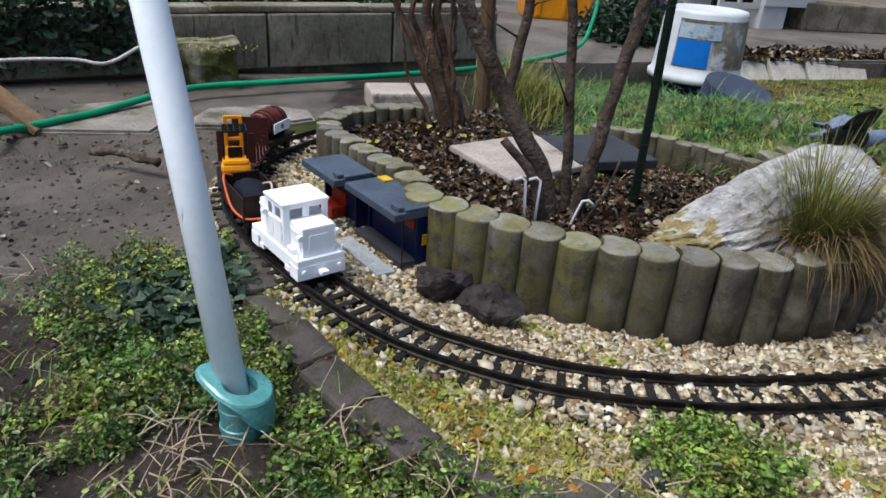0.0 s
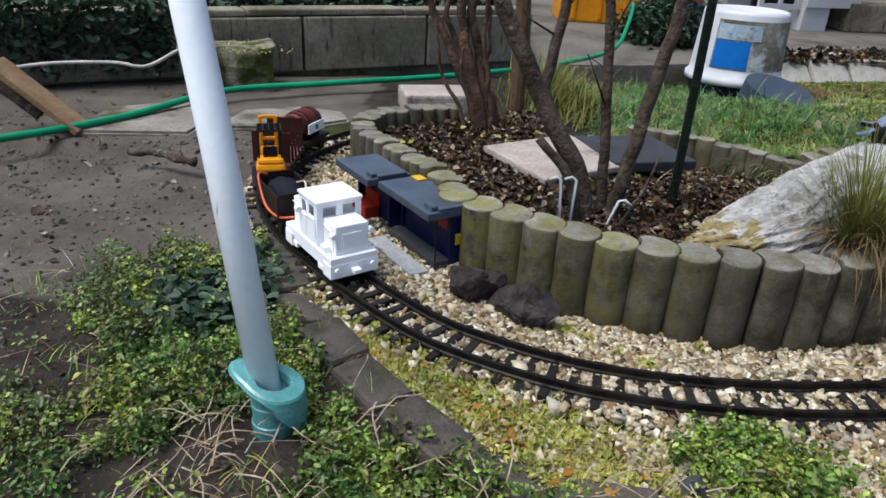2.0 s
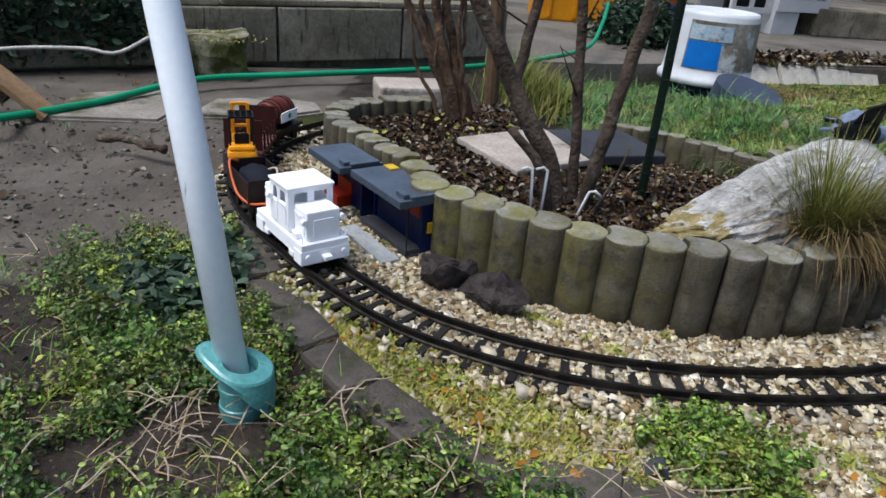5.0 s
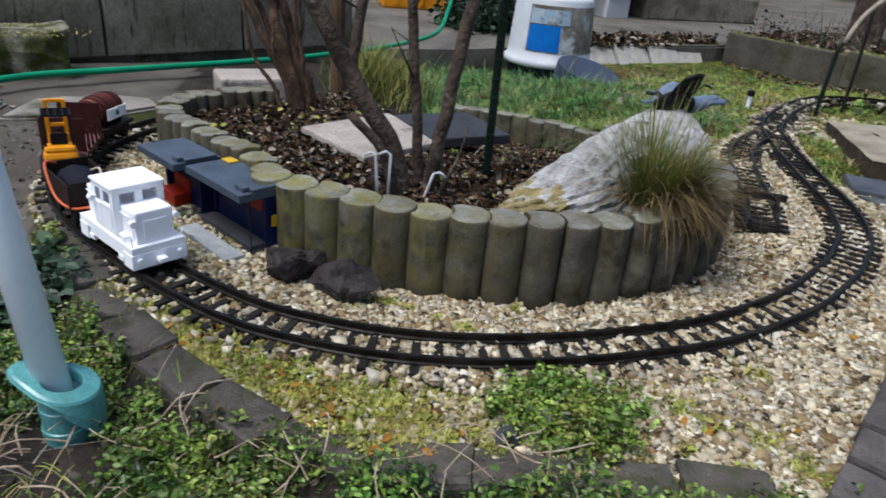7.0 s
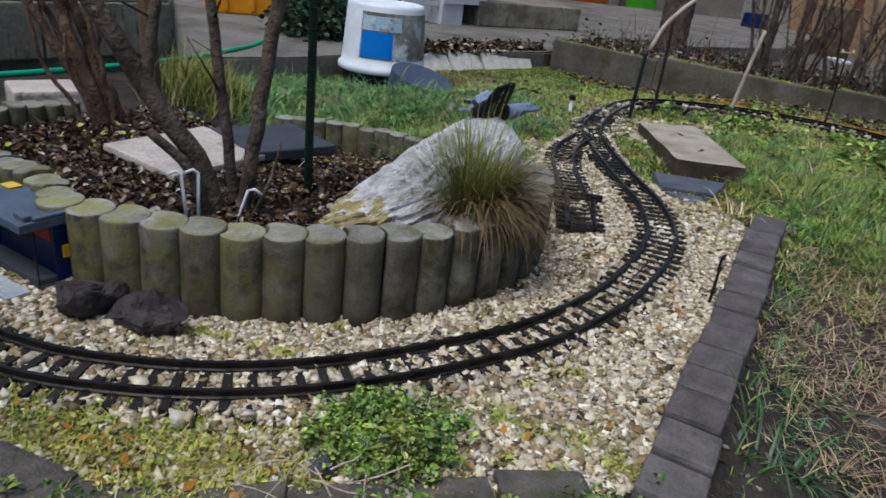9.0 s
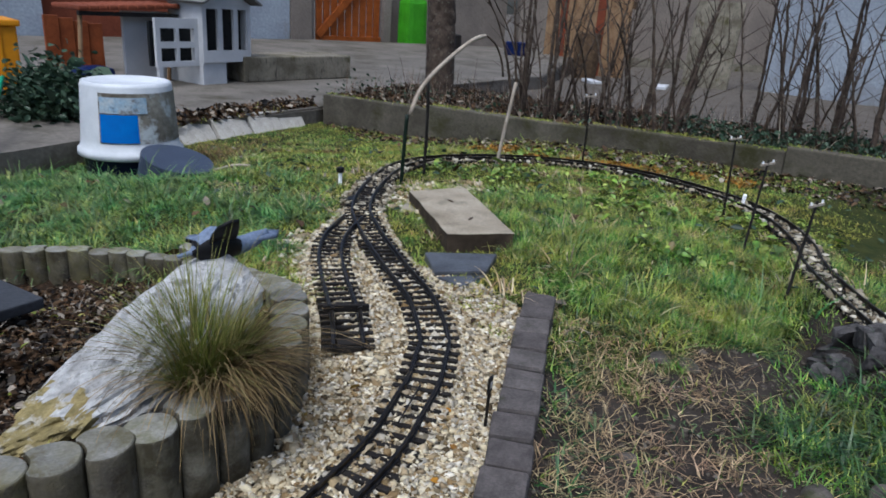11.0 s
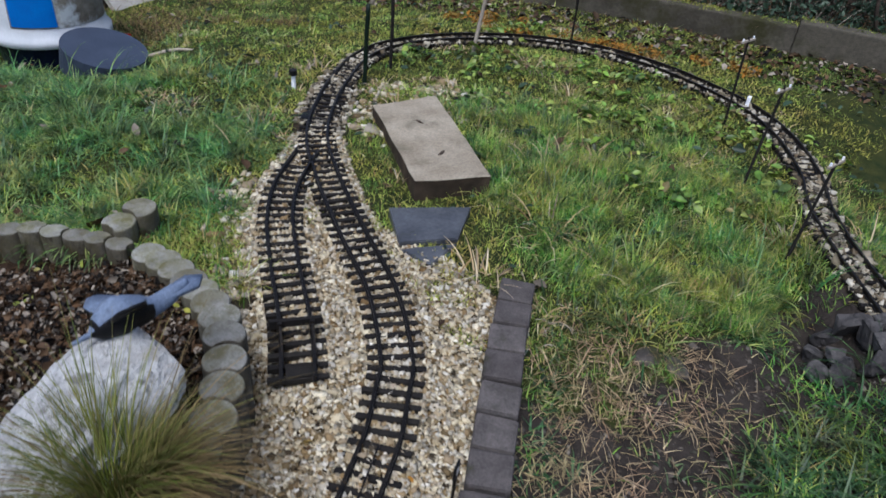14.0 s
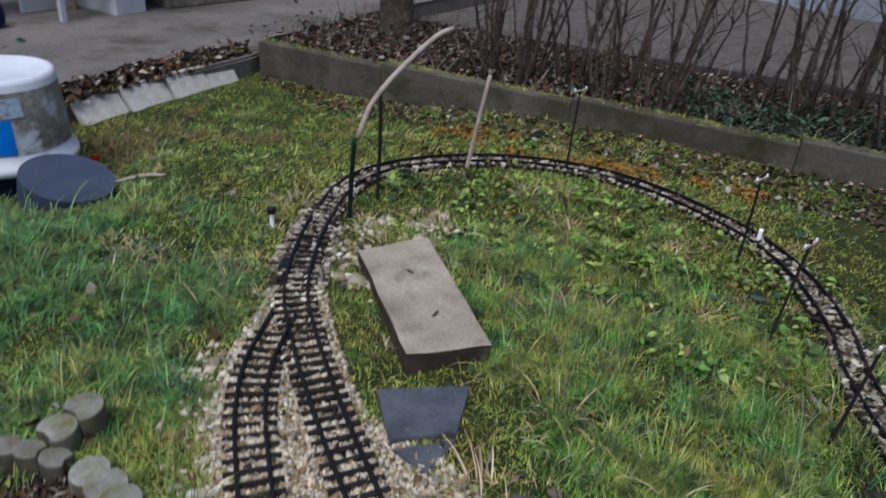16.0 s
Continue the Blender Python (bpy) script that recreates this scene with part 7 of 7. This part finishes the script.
    tube(bm, smooth_line(pts, 0.012).tolist(), random.uniform(0.0004, 0.0009), 5)
stalks = part("dry_stalks", bm, M["dead_stalk"])
tagged(stalks, "bleached dead stalks lying over the weeds", "dry grass", kind="stuff")

# leaf litter in the bed
x, y = scatter(34000, (0.05, 1.05, 1.2, 2.1), lambda x, y: inside(x, y, BED_POLY) * 1.0)
leaves("leaf_litter", x, y, level(x, y) + rng.uniform(-0.002, 0.009, len(x)), 0.011, M["litter"], "dark rotting leaf litter in the bed", "leaf litter", 0.75, 0.35)
x, y = scatter(1300, (0.05, 1.05, 1.2, 2.1), lambda x, y: inside(x, y, BED_POLY) * step(0.40, 0.65, wavy(x, y, 12, 2.0)))
blades("bed_twigs", x, y, level(x, y) + 0.006, 0.036, 0.0022, M["litter"], "dry twigs and stalks in the bed", "twigs", 1.2, 0.5)
x, y = scatter(1500, (0.05, 1.05, 1.2, 2.1), lambda x, y: inside(x, y, BED_POLY) * step(0.5, 0.75, wavy(x, y, 14, 7.0)))
leaves("bed_weeds", x, y, level(x, y) + rng.uniform(0.004, 0.016, len(x)), 0.010, M["moss"], "yellow-green seedlings in the bed", "weeds")

# lawn
def moss_zone(x, y):
    """Where moss has taken over the thin lawn, 0 to 1."""
    near = step(0.42, 0.12, dist_line(x, y, TRACK_LINE[560::10])[0]) * (0.35 + 0.65 * step(0.35, 0.6, wavy(x, y, 13, 2.0)))
    drift = 0.85 * step(0.46, 0.66, wavy(x, y, 6, 8.0))
    return np.maximum(near, drift) * (tallness(x, y) < 0.030)
def lawn_keep(x, y):
    d = np.maximum(0.2 + 0.8 * step(0.3, 0.58, wavy(x, y, 11, 3.0)), 0.3 * step(0.2, 0.1, np.hypot(x - 1.06, (y - 1.72) * 0.8)))
    slab = inside(x, y, np.array([(1.53, 1.73), (1.70, 1.655), (1.86, 2.06), (1.67, 2.10)])) | inside(x, y, np.array([(1.39, 1.60), (1.41, 1.51), (1.51, 1.54), (1.61, 1.625), (1.46, 1.72)]))
    return in_turf(x, y) * d * ~slab * (np.hypot(x - 1.22, y - 3.2) > 0.16) * (np.hypot(x - 1.295, y - 2.9) > 0.115)
def tallness(x, y):
    """Long grass on the near right of the lawn, short turf elsewhere."""
    t = 0.016 + 0.026 * step(1.5, 1.75, x) * step(2.45, 2.0, x + 0.25 * (y - 1.6)) * step(2.25, 1.9, y) * (0.4 + wavy(x, y, 13, 2.0))
    t = t + 0.022 * step(2.6, 2.0, y) * (x < 1.15) * (0.4 + wavy(x, y, 15, 5.0)) + 0.02 * step(0.22, 0.05, np.hypot(x - 1.35, y - 2.6))
    return t
x, y = scatter(100000, (1.2, 2.55, 1.0, 2.3), lambda x, y: lawn_keep(x, y) * (1 - 0.88 * moss_zone(x, y)))
blades("lawn_grass", x, y, level(x, y) - 0.003, tallness(x, y), 0.0022, M["grass"], "uneven green lawn with long tufts", "grass", 0.5, 0.8, rng.normal(0.4, 1.6, len(x)), 2)
x, y = scatter(150000, (0.55, 3.4, 1.55, 3.9), lambda x, y: lawn_keep(x, y) * (1 - 0.9 * moss_zone(x, y)) * ~((x > 1.2) & (x < 2.55) & (y < 2.3)))
blades("far_lawn_grass", x, y, level(x, y) - 0.003, tallness(x, y), 0.003, M["grass"], "shorter green lawn before the patio", "grass", 0.6, 0.8, rows=2)
x, y = scatter(150000, (0.8, 3.2, 1.3, 3.8), lambda x, y: in_turf(x, y) * np.maximum(0.10, moss_zone(x, y)))
blades("lawn_moss", x, y, level(x, y) - 0.001, 0.012, 0.0032, M["lawn_moss"], "yellow-green moss in the thin lawn", "moss", 0.7, 0.8, rows=2)
x, y = scatter(5000, (1.2, 3.1, 1.0, 3.6), lambda x, y: in_turf(x, y) * 0.35 * step(0.5, 0.8, wavy(x, y, 10, 1.0)))
leaves("lawn_weeds", x, y, level(x, y) + rng.uniform(0.004, 0.02, len(x)), 0.02, M["ivy"], "dark broad-leaved weeds and clover in the lawn", "weeds", 0.4)
def tussocks(name, n, box4, keep, per, length, mat, label):
    """Clumps of long blades that fan out from their middles."""
    cx, cy = scatter(n, box4, keep)
    k = len(cx)
    size = rng.lognormal(0.05, 0.42, k)
    tilt = rng.uniform(0, 2 * np.pi, k)
    i = np.repeat(np.arange(k), per)
    a, r = rng.uniform(0, 2 * np.pi, len(i)), 0.020 * np.sqrt(rng.random(len(i))) * size[i]
    x, y = cx[i] + r * np.cos(a), cy[i] + r * np.sin(a)
    az = np.where(rng.random(len(i)) < 0.3, tilt[i] + rng.normal(0, 0.5, len(i)), a)
    return blades(name, x, y, level(x, y) - 0.004, length * size[i], 0.0040, mat, label, "grass", 0.62, 1.8, az, 4)
long_lawn = lambda x, y: lawn_keep(x, y) * step(0.022, 0.038, tallness(x, y))
tussocks("long_grass", 3400, (1.3, 2.6, 1.0, 2.5), lambda x, y: long_lawn(x, y) * step(0.42, 0.58, wavy(x, y, 19, 0.7)), 24, 0.034, M["long_grass"], "long green grass tussocks in the lawn")
tussocks("dark_grass", 2600, (1.3, 2.6, 1.0, 2.5), lambda x, y: long_lawn(x, y) * step(0.52, 0.66, wavy(x, y, 15, 3.9)), 26, 0.034, M["deep_grass"], "dark green grass tussocks in the lawn")
tussocks("yellow_green_grass", 4200, (1.3, 2.6, 1.0, 2.5), lambda x, y: long_lawn(x, y) * step(0.50, 0.36, wavy(x, y, 19, 0.7)), 22, 0.029, M["bright_grass"], "bright yellow-green grass tufts in the lawn")
tussocks("light_tussocks", 3200, (0.6, 3.0, 1.6, 3.4), lambda x, y: lawn_keep(x, y) * (1 - 0.8 * moss_zone(x, y)) * step(0.55, 0.7, wavy(x, y, 17, 5.1)), 22, 0.030, M["bright_grass"], "light green tufts scattered over the lawn")
tussocks("far_tussock_grass", 3600, (0.6, 1.7, 1.85, 3.3), lambda x, y: lawn_keep(x, y) * step(0.45, 0.15, (x - 1.0) * 0.8 + 0.5 * wavy(x, y, 7, 2.0) - 0.25), 24, 0.034, M["long_grass"], "grass tussocks before the patio")
tussocks("yellowed_grass", 900, (1.25, 2.7, 1.0, 2.6), lambda x, y: lawn_keep(x, y) * step(0.5, 0.75, wavy(x, y, 13, 7.7)), 22, 0.03, M["dry"], "yellowed dead grass tufts in the lawn")
# withered grass below the brick kerb
def straw_keep(x, y):
    db, sb = dist_line(x, y, BRICKS)
    return (sb < 0) * (db > 0.035) * step(0.42, 0.25, db) * step(1.36, 1.15, y) * step(1.0, 1.15, x) * (0.25 + 0.75 * step(0.35, 0.6, wavy(x, y, 14, 0.2)))
x, y = scatter(14000, (0.85, 1.9, 0.6, 1.35), straw_keep)
blades("withered_grass", x, y, level(x, y) + 0.003, 0.034, 0.0016, M["straw"], "flattened straw-coloured dead grass", "dry grass", 1.05, 0.6)
x, y = scatter(10000, (0.85, 2.3, 0.5, 1.35), lambda x, y: (dist_line(x, y, BRICKS)[1] < 0) * (dist_line(x, y, BRICKS)[0] > 0.035) * np.maximum(np.where(x < 1.7, 0.35, 0.8) * step(0.48, 0.7, wavy(x, y, 9, 4.0)), 0.9 * step(0.10, 0.05, dist_line(x, y, BRICKS)[0]) * step(0.3, 0.55, wavy(x, y, 21, 1.0))))
x2, y2 = scatter(9000, (1.45, 2.2, 0.6, 1.1), lambda x, y: (dist_line(x, y, BRICKS)[1] < 0) * (np.hypot(x - 1.89, y - 0.96) > 0.1) * step(0.16, 0.05, np.abs(y - 0.83 - 0.35 * (x - 1.55))) * off_track(x, y, 0.05))
x, y = np.r_[x, x2], np.r_[y, y2]
blades("rough_grass", x, y, level(x, y) - 0.002, 0.024, 0.0026, M["grass"], "rough grass on the bare slope", "grass", 0.6, 0.8)
tussocks("rough_tufts", 420, (0.9, 1.7, 0.6, 1.35), lambda x, y: (dist_line(x, y, BRICKS)[1] < 0) * (dist_line(x, y, BRICKS)[0] > 0.045) * np.maximum(step(0.16, 0.07, dist_line(x, y, BRICKS)[0]), 0.35 * step(0.55, 0.7, wavy(x, y, 13, 1.7))), 18, 0.025, M["deep_grass"], "dark green grass tufts beside the brick kerb")
tussocks("near_tufts", 90, (1.48, 1.85, 0.66, 0.95), lambda x, y: 0.9 * off_track(x, y, 0.06), 26, 0.045, M["deep_grass"], "tall dark green grass tufts on the slope")
# orange dead growth along the far loop
x, y = scatter(22000, (2.3, 3.2, 1.75, 2.75), lambda x, y: step(0.13, 0.05, np.abs(x + 0.42 * y - 3.58 + 0.05 * np.sin(9 * y))) * step(0.48, 0.62, wavy(x, y, 9, 2.2)) * off_track(x, y, 0.045))
leaves("orange_growth", x, y, level(x, y) + rng.uniform(0.002, 0.014, len(x)), 0.011, M["rust"], "rusty orange dead growth by the track", "dead growth", 0.6)
x, y = scatter(14000, (2.3, 3.5, 1.2, 3.8), lambda x, y: (x + 0.42 * y > 3.64) * (x + 0.455 * y < 4.07) * 0.5)
leaves("wall_foot_litter", x, y, level(x, y) + rng.uniform(0.0, 0.01, len(x)), 0.02, M["litter"], "dead leaves along the wall's foot", "leaf litter", 0.5)

# sedge tuft that hangs over the palisades: small clumps, each with a lean of its own
tuft = thing("sedge_tuft", "arching sedge tuft, green above and withered brown below", "grass tuft", at=pose(0, 0, 0))
def clumps(name, k, per, spread_r, heading, length, mat, lean, curl, foot):
    a0, r0 = heading, spread_r * np.sqrt(rng.random(k))
    i = np.repeat(np.arange(k), per)
    cx, cy = 0.822 + r0 * np.cos(a0), 1.29 + 0.85 * r0 * np.sin(a0)
    x, y = cx[i] + rng.normal(0, 0.004, len(i)), cy[i] + rng.normal(0, 0.004, len(i))
    long = length * rng.lognormal(0, 0.28, k)
    ob = blades(name, x, y, np.full(len(i), foot), long[i] * rng.uniform(0.5, 1.1, len(i)), 0.0019, mat, "", "", lean, curl, a0[i] + rng.normal(0, 0.45, len(i)) + rng.normal(0, 0.5, k)[i], 6)
    ob.parent = tuft
clumps("green_foliage", 80, 30, 0.042, rng.uniform(0, 2 * np.pi, 80), 0.096, M["tuft_green"], 0.22, 0.8, 0.072)
clumps("withered_foliage", 46, 26, 0.046, np.r_[rng.normal(-0.75, 0.55, 40), rng.uniform(0, 2 * np.pi, 6)], 0.132, M["tuft_brown"], 0.6, 1.9, 0.07)
for o in tuft.children:
    if "kind" in o:
        del o["kind"]

# shrubs and dark undergrowth beyond the walls
hedge = thing("undergrowth", "dark undergrowth and litter behind the low wall", "undergrowth", kind="stuff")
n = 34000
u, w = rng.uniform(-0.05, 1.35, n), rng.uniform(0.06, 0.9, n) ** 1.2
ok = rng.random(n) < 0.06 + 0.94 * step(0.5, 0.9, u)
u, w = u[ok], w[ok]
hx, hy = 2.33 + 1.13 * u + 0.91 * w, 3.83 - 2.48 * u + 0.41 * w
hz = -0.01 + rng.uniform(0, 1, len(u)) ** 1.6 * (0.04 + 0.15 * wavy(hx, hy, 7, 1.0)) * step(1.0, 0.3, w)
ob = leaves("foliage", hx, hy, hz, 0.018, M["ivy"], "", "", 0.8)
ob.parent = hedge
n = 16000
u, w = rng.uniform(0.0, 1.35, n), rng.uniform(0.05, 1.0, n)
hx, hy = 2.33 + 1.13 * u + 0.91 * w, 3.83 - 2.48 * u + 0.41 * w
ob = leaves("dead_leaves", hx, hy, 0.012 + 0.03 * rng.random(n) * wavy(hx, hy, 11, 3.0), 0.026, M["litter"], "", "", 0.6)
ob.parent = hedge
n = 2600
u, w = rng.uniform(0.0, 1.35, n), rng.uniform(0.05, 1.0, n)
ob = blades("dead_stems", 2.33 + 1.13 * u + 0.91 * w, 3.83 - 2.48 * u + 0.41 * w, np.full(n, 0.0), 0.14, 0.004, M["litter"], "", "", 0.6, 0.4)
ob.parent = hedge
mesh_from("raised_bank", np.array([(2.36, 3.86, 0.0), (3.52, 1.3, 0.03), (4.75, 1.75, 0.0), (3.45, 4.45, -0.05), (2.5, 4.1, -0.03), (2.36, 3.86, -0.3), (3.52, 1.3, -0.3), (4.75, 1.75, -0.3), (3.45, 4.45, -0.4), (2.5, 4.1, -0.4)]),
                 np.array([(0, 1, 2, 3), (0, 5, 6, 1), (1, 6, 7, 2), (2, 7, 8, 3), (3, 8, 9, 4), (4, 9, 5, 0)]), material("dark_bank_soil", (0.075, 0.065, 0.058), (0.04, 0.035, 0.03), 0.95, scale=6, fine=60, bump=0.8, depth=0.02), "raised bank of dark soil behind the low wall", "ground", "structure")
for k in range(21):
    u, w = 0.32 + (k + 0.5) / 21 * 1.0 + random.uniform(-0.03, 0.03), random.uniform(0.15, 0.85)
    bx, by = 2.33 + 1.13 * u + 0.91 * w, 3.83 - 2.48 * u + 0.41 * w
    t = thing("bare_bush", "bare leafless shrub with thin dark stems behind the wall", "shrub", "bare shrubs behind the wall", at=pose(bx, by, -0.03))
    for j in range(random.randint(3, 7)):
        bm = bmesh.new()
        ex, ey, h = random.uniform(-0.2, 0.2), random.uniform(-0.2, 0.2), random.uniform(0.45, 1.15)
        pth = stem(bm, [(ex * 0.1, ey * 0.1, -0.05), (ex * 0.5, ey * 0.5, h * 0.35), (ex * 0.9, ey * 0.8, h * 0.7), (ex * 1.5, ey * 1.2, h)], random.uniform(0.005, 0.013), 0.0025, 0.005, 6)
        twigs(bm, pth, 9, 0.22, 0.0022)
        part("stem", bm, M["bark"], t, smooth=True)
tree = thing("tree", "thick mossy dark tree trunk behind the low wall", "tree", at=pose(3.03, 3.78, -0.06))
bm = bmesh.new()
stem(bm, [(0, 0, -0.05), (0.01, 0, 0.1), (0.0, 0.0, 0.5), (-0.03, 0.02, 1.0), (-0.02, 0.03, 1.9)], 0.085, 0.06, 0.006, 14)
part("trunk", bm, M["bark"], tree, smooth=True)
for k in range(5):
    bm = bmesh.new()
    q = 1.3 * k
    pth = stem(bm, [(-0.02, 0.02, 0.8 + 0.2 * k), (0.2 * math.cos(q), 0.2 * math.sin(q), 1.1 + 0.2 * k), (0.5 * math.cos(q), 0.5 * math.sin(q), 1.5 + 0.2 * k)], 0.03, 0.008, 0.03, 8)
    twigs(bm, pth, 8, 0.3, 0.004)
    part("limb", bm, M["bark"], tree, smooth=True)
n = 16000
u, w = rng.uniform(0, 1, n), rng.uniform(0.12, 0.6, n)
vx, vy = W0.x + (W1.x - W0.x) * u - 0.56 * w, W0.y + (W1.y - W0.y) * u + 0.83 * w
leaves("bank_ivy", vx, vy, 0.12 + rng.uniform(0, 0.22, n) * (0.4 + wavy(vx, vy, 9, 2.0)) * step(0.1, 0.3, w), 0.03, M["ivy"], "dark ivy on the bank above the block wall", "ivy", 0.7)
n = 5000
vx, vy = rng.normal(1.10, 0.085, n), rng.normal(3.95, 0.10, n)
leaves("corner_bush", vx, vy, -0.05 + np.abs(rng.normal(0, 0.085, n)), 0.03, M["ivy"], "low dark evergreen bush at the wall's end", "bush", 0.8)
n = 2600
vx, vy = 0.50 + rng.normal(0, 0.05, n), 2.45 + rng.normal(0, 0.10, n)
blades("grass_clump", vx, vy, level(vx, vy), 0.085, 0.004, M["tuft_green"], "tall yellowish grass clump behind the bed", "grass", 0.35, 0.7)

n = 5200
u = rng.uniform(0, 1, n)
off = rng.normal(0.085, 0.03, n)
vx, vy = 1.40 + 0.95 * u - 0.39 * off, 3.50 + 0.40 * u + 0.92 * off
leaves("edge_undergrowth", vx, vy, -0.05 + np.abs(rng.normal(0, 0.02, n)) * (0.3 + wavy(vx, vy, 14, 2.0)), 0.024, M["litter"], "dark dead growth along the patio's edge", "undergrowth", 0.7)
pick = rng.random(n) < step(0.45, 0.65, wavy(vx, vy, 9, 6.0)) * 0.6
blades("edge_moss", vx[pick], vy[pick], np.full(pick.sum(), -0.05), 0.03, 0.005, M["moss"], "olive moss along the patio's edge", "moss", 0.7, 0.8)

# fallen leaves, twigs and dead patches on lawn, gravel and slabs
x, y = scatter(1700, (0.6, 2.9, 1.0, 3.5), lambda x, y: in_turf(x, y) * (0.10 + 0.9 * step(0.55, 0.75, wavy(x, y, 8, 4.4))) * 0.5)
leaves("fallen_leaves", x, y, level(x, y) + rng.uniform(0.006, 0.018, len(x)), 0.024, M["litter"], "dark dead leaves fallen on the lawn", "leaf litter", 0.5)
x, y = scatter(45, (0.1, 1.4, 0.85, 1.35), lambda x, y: in_gravel(x, y)[0] * 0.9)
leaves("gravel_leaves", x, y, level(x, y) + 0.006, 0.0115, M["rust"], "ochre leaf scraps lying on the gravel", "leaf litter", 0.35)
x, y = scatter(420, (0.0, 1.45, 0.82, 1.9), lambda x, y: in_gravel(x, y)[0] * 0.8)
leaves("gravel_scraps", x, y, level(x, y) + 0.005, 0.010, M["litter"], "dark leaf scraps on the gravel", "leaf litter", 0.35)
x, y = scatter(3000, (1.95, 2.6, 1.3, 2.45), lambda x, y: in_turf(x, y) * step(0.45, 0.7, wavy(x, y, 12, 6.6)))
leaves("broad_weeds", x, y, level(x, y) + rng.uniform(0.006, 0.03, len(x)), 0.019, M["weed"], "broad green weed leaves inside the loop of track", "weeds", 0.45)
for k, (x, y, a) in enumerate([(1.66, 1.80, 20), (1.72, 1.95, 110)]):
    bm = bmesh.new()
    for j in range(3):
        prism(bm, [(0.011 * math.cos(q + j * 2.1) * (1 + 0.3 * math.sin(3 * q + j)) + 0.006 * j, 0.006 * math.sin(q + j * 2.1)) for q in np.linspace(0, 5.6, 8)], 0.0012 * j, 0.0012 * j + 0.0014)
    tagged(part("dead_leaf", bm, M["bark"], m=pose(x, y, 0.0132, 3, -4, a) @ Matrix.Scale(0.65, 4)), "crumpled dark dead leaf on the wet slab", "dead leaf", "leaves on the slab")
for pts in ([[(1.42, 2.95, -0.10), (1.50, 2.90, -0.075), (1.59, 2.85, -0.085)]]):
    tagged(part("twig", tube(bmesh.new(), smooth_line(pts, 0.01).tolist(), 0.0055, 6), M["stick"], smooth=True), "pale broken stick lying in the grass", "stick")

x, y = scatter(2400, (-0.8, 0.1, 1.35, 2.2), lambda x, y: (0.1 + step(0.18, 0.06, np.hypot(x + 0.50, y - 1.66)) + 0.5 * step(0.6, 0.75, wavy(x, y, 10, 2.0))) * off_track(x, y, 0.07) * (dist_line(x, y, KERB)[1] < 0) * 0.5)
blades("hose_grass", x, y, level(x, y) - 0.002, 0.018, 0.0024, M["deep_grass"], "thin grass along the hose and path", "grass", 0.6, 0.8)
x, y = scatter(260, (-0.8, 0.1, 1.0, 2.2), lambda x, y: off_track(x, y, 0.07) * (dist_line(x, y, KERB)[1] < 0) * 0.6)
leaves("path_leaves", x, y, level(x, y) + 0.003, 0.014, M["litter"], "dead leaf scraps on the path", "leaf litter", 0.3)
n = 1500
u = rng.uniform(0.28, 0.52, n)
leaves("wall_ivy", W0.x + (W1.x - W0.x) * u + 0.56 * rng.uniform(0.0, 0.05, n), W0.y + (W1.y - W0.y) * u - 0.83 * rng.uniform(0.0, 0.05, n), 0.20 * rng.random(n) ** 0.6, 0.022, M["ivy"], "dark ivy hanging over the block wall", "ivy", 0.9)
n = 500
x, y = rng.normal(-0.37, 0.06, n), rng.normal(2.27, 0.04, n)
blades("stone_moss", x, y, np.full(n, 0.088) + rng.uniform(-0.006, 0.004, n), 0.007, 0.004, M["moss"], "moss on top of the squared stone", "moss", 0.7, 0.8, rows=2)
at_u = rng.uniform(0.0, 3.0, 5200)
across = rng.normal(0.045, 0.02, 5200).clip(-0.003, 0.063)
top_z = 0.03 + 0.018 * np.digitize(at_u, np.cumsum(seg_len)[:3])
keep = rng.random(5200) < 0.25 + 0.75 * step(0.45, 0.65, wavy(at_u, at_u * 0.3, 9, 1.0))
wx, wy = R0.x + rd.x * at_u - rd.y * across, R0.y + rd.y * at_u + rd.x * across
blades("wall_moss", wx[keep], wy[keep], top_z[keep] - 0.002, 0.012, 0.005, M["lawn_moss"], "moss along the top of the low wall", "moss", 0.7, 0.8, rows=2)
x, y = scatter(5200, (1.35, 2.0, 2.95, 3.6), lambda x, y: in_turf(x, y) * np.maximum(0.7 * step(0.5, 0.7, wavy(x, y, 9, 5.2)), step(0.22, 0.10, np.hypot(x - 1.50, y - 3.22))))
blades("wilted_patch", x, y, level(x, y), 0.03, 0.003, M["tuft_brown"], "wilted brown plants in the lawn before the patio", "dead growth", 0.8, 0.6)
x, y = scatter(30000, (0.95, 2.9, 1.5, 2.9), lambda x, y: in_turf(x, y) * step(0.30, 0.10, dist_line(x, y, TRACK_LINE[560::8])[0]) * (0.3 + 0.7 * step(0.4, 0.6, wavy(x, y, 15, 3.3))) * np.where(inside(x, y, TRACK_LINE[620:1000:8]), 0.15, 1.0))
blades("track_moss", x, y, level(x, y), 0.013, 0.0038, M["moss"], "bright yellow-green moss beside the track", "moss", 0.8, 0.7, rows=2)
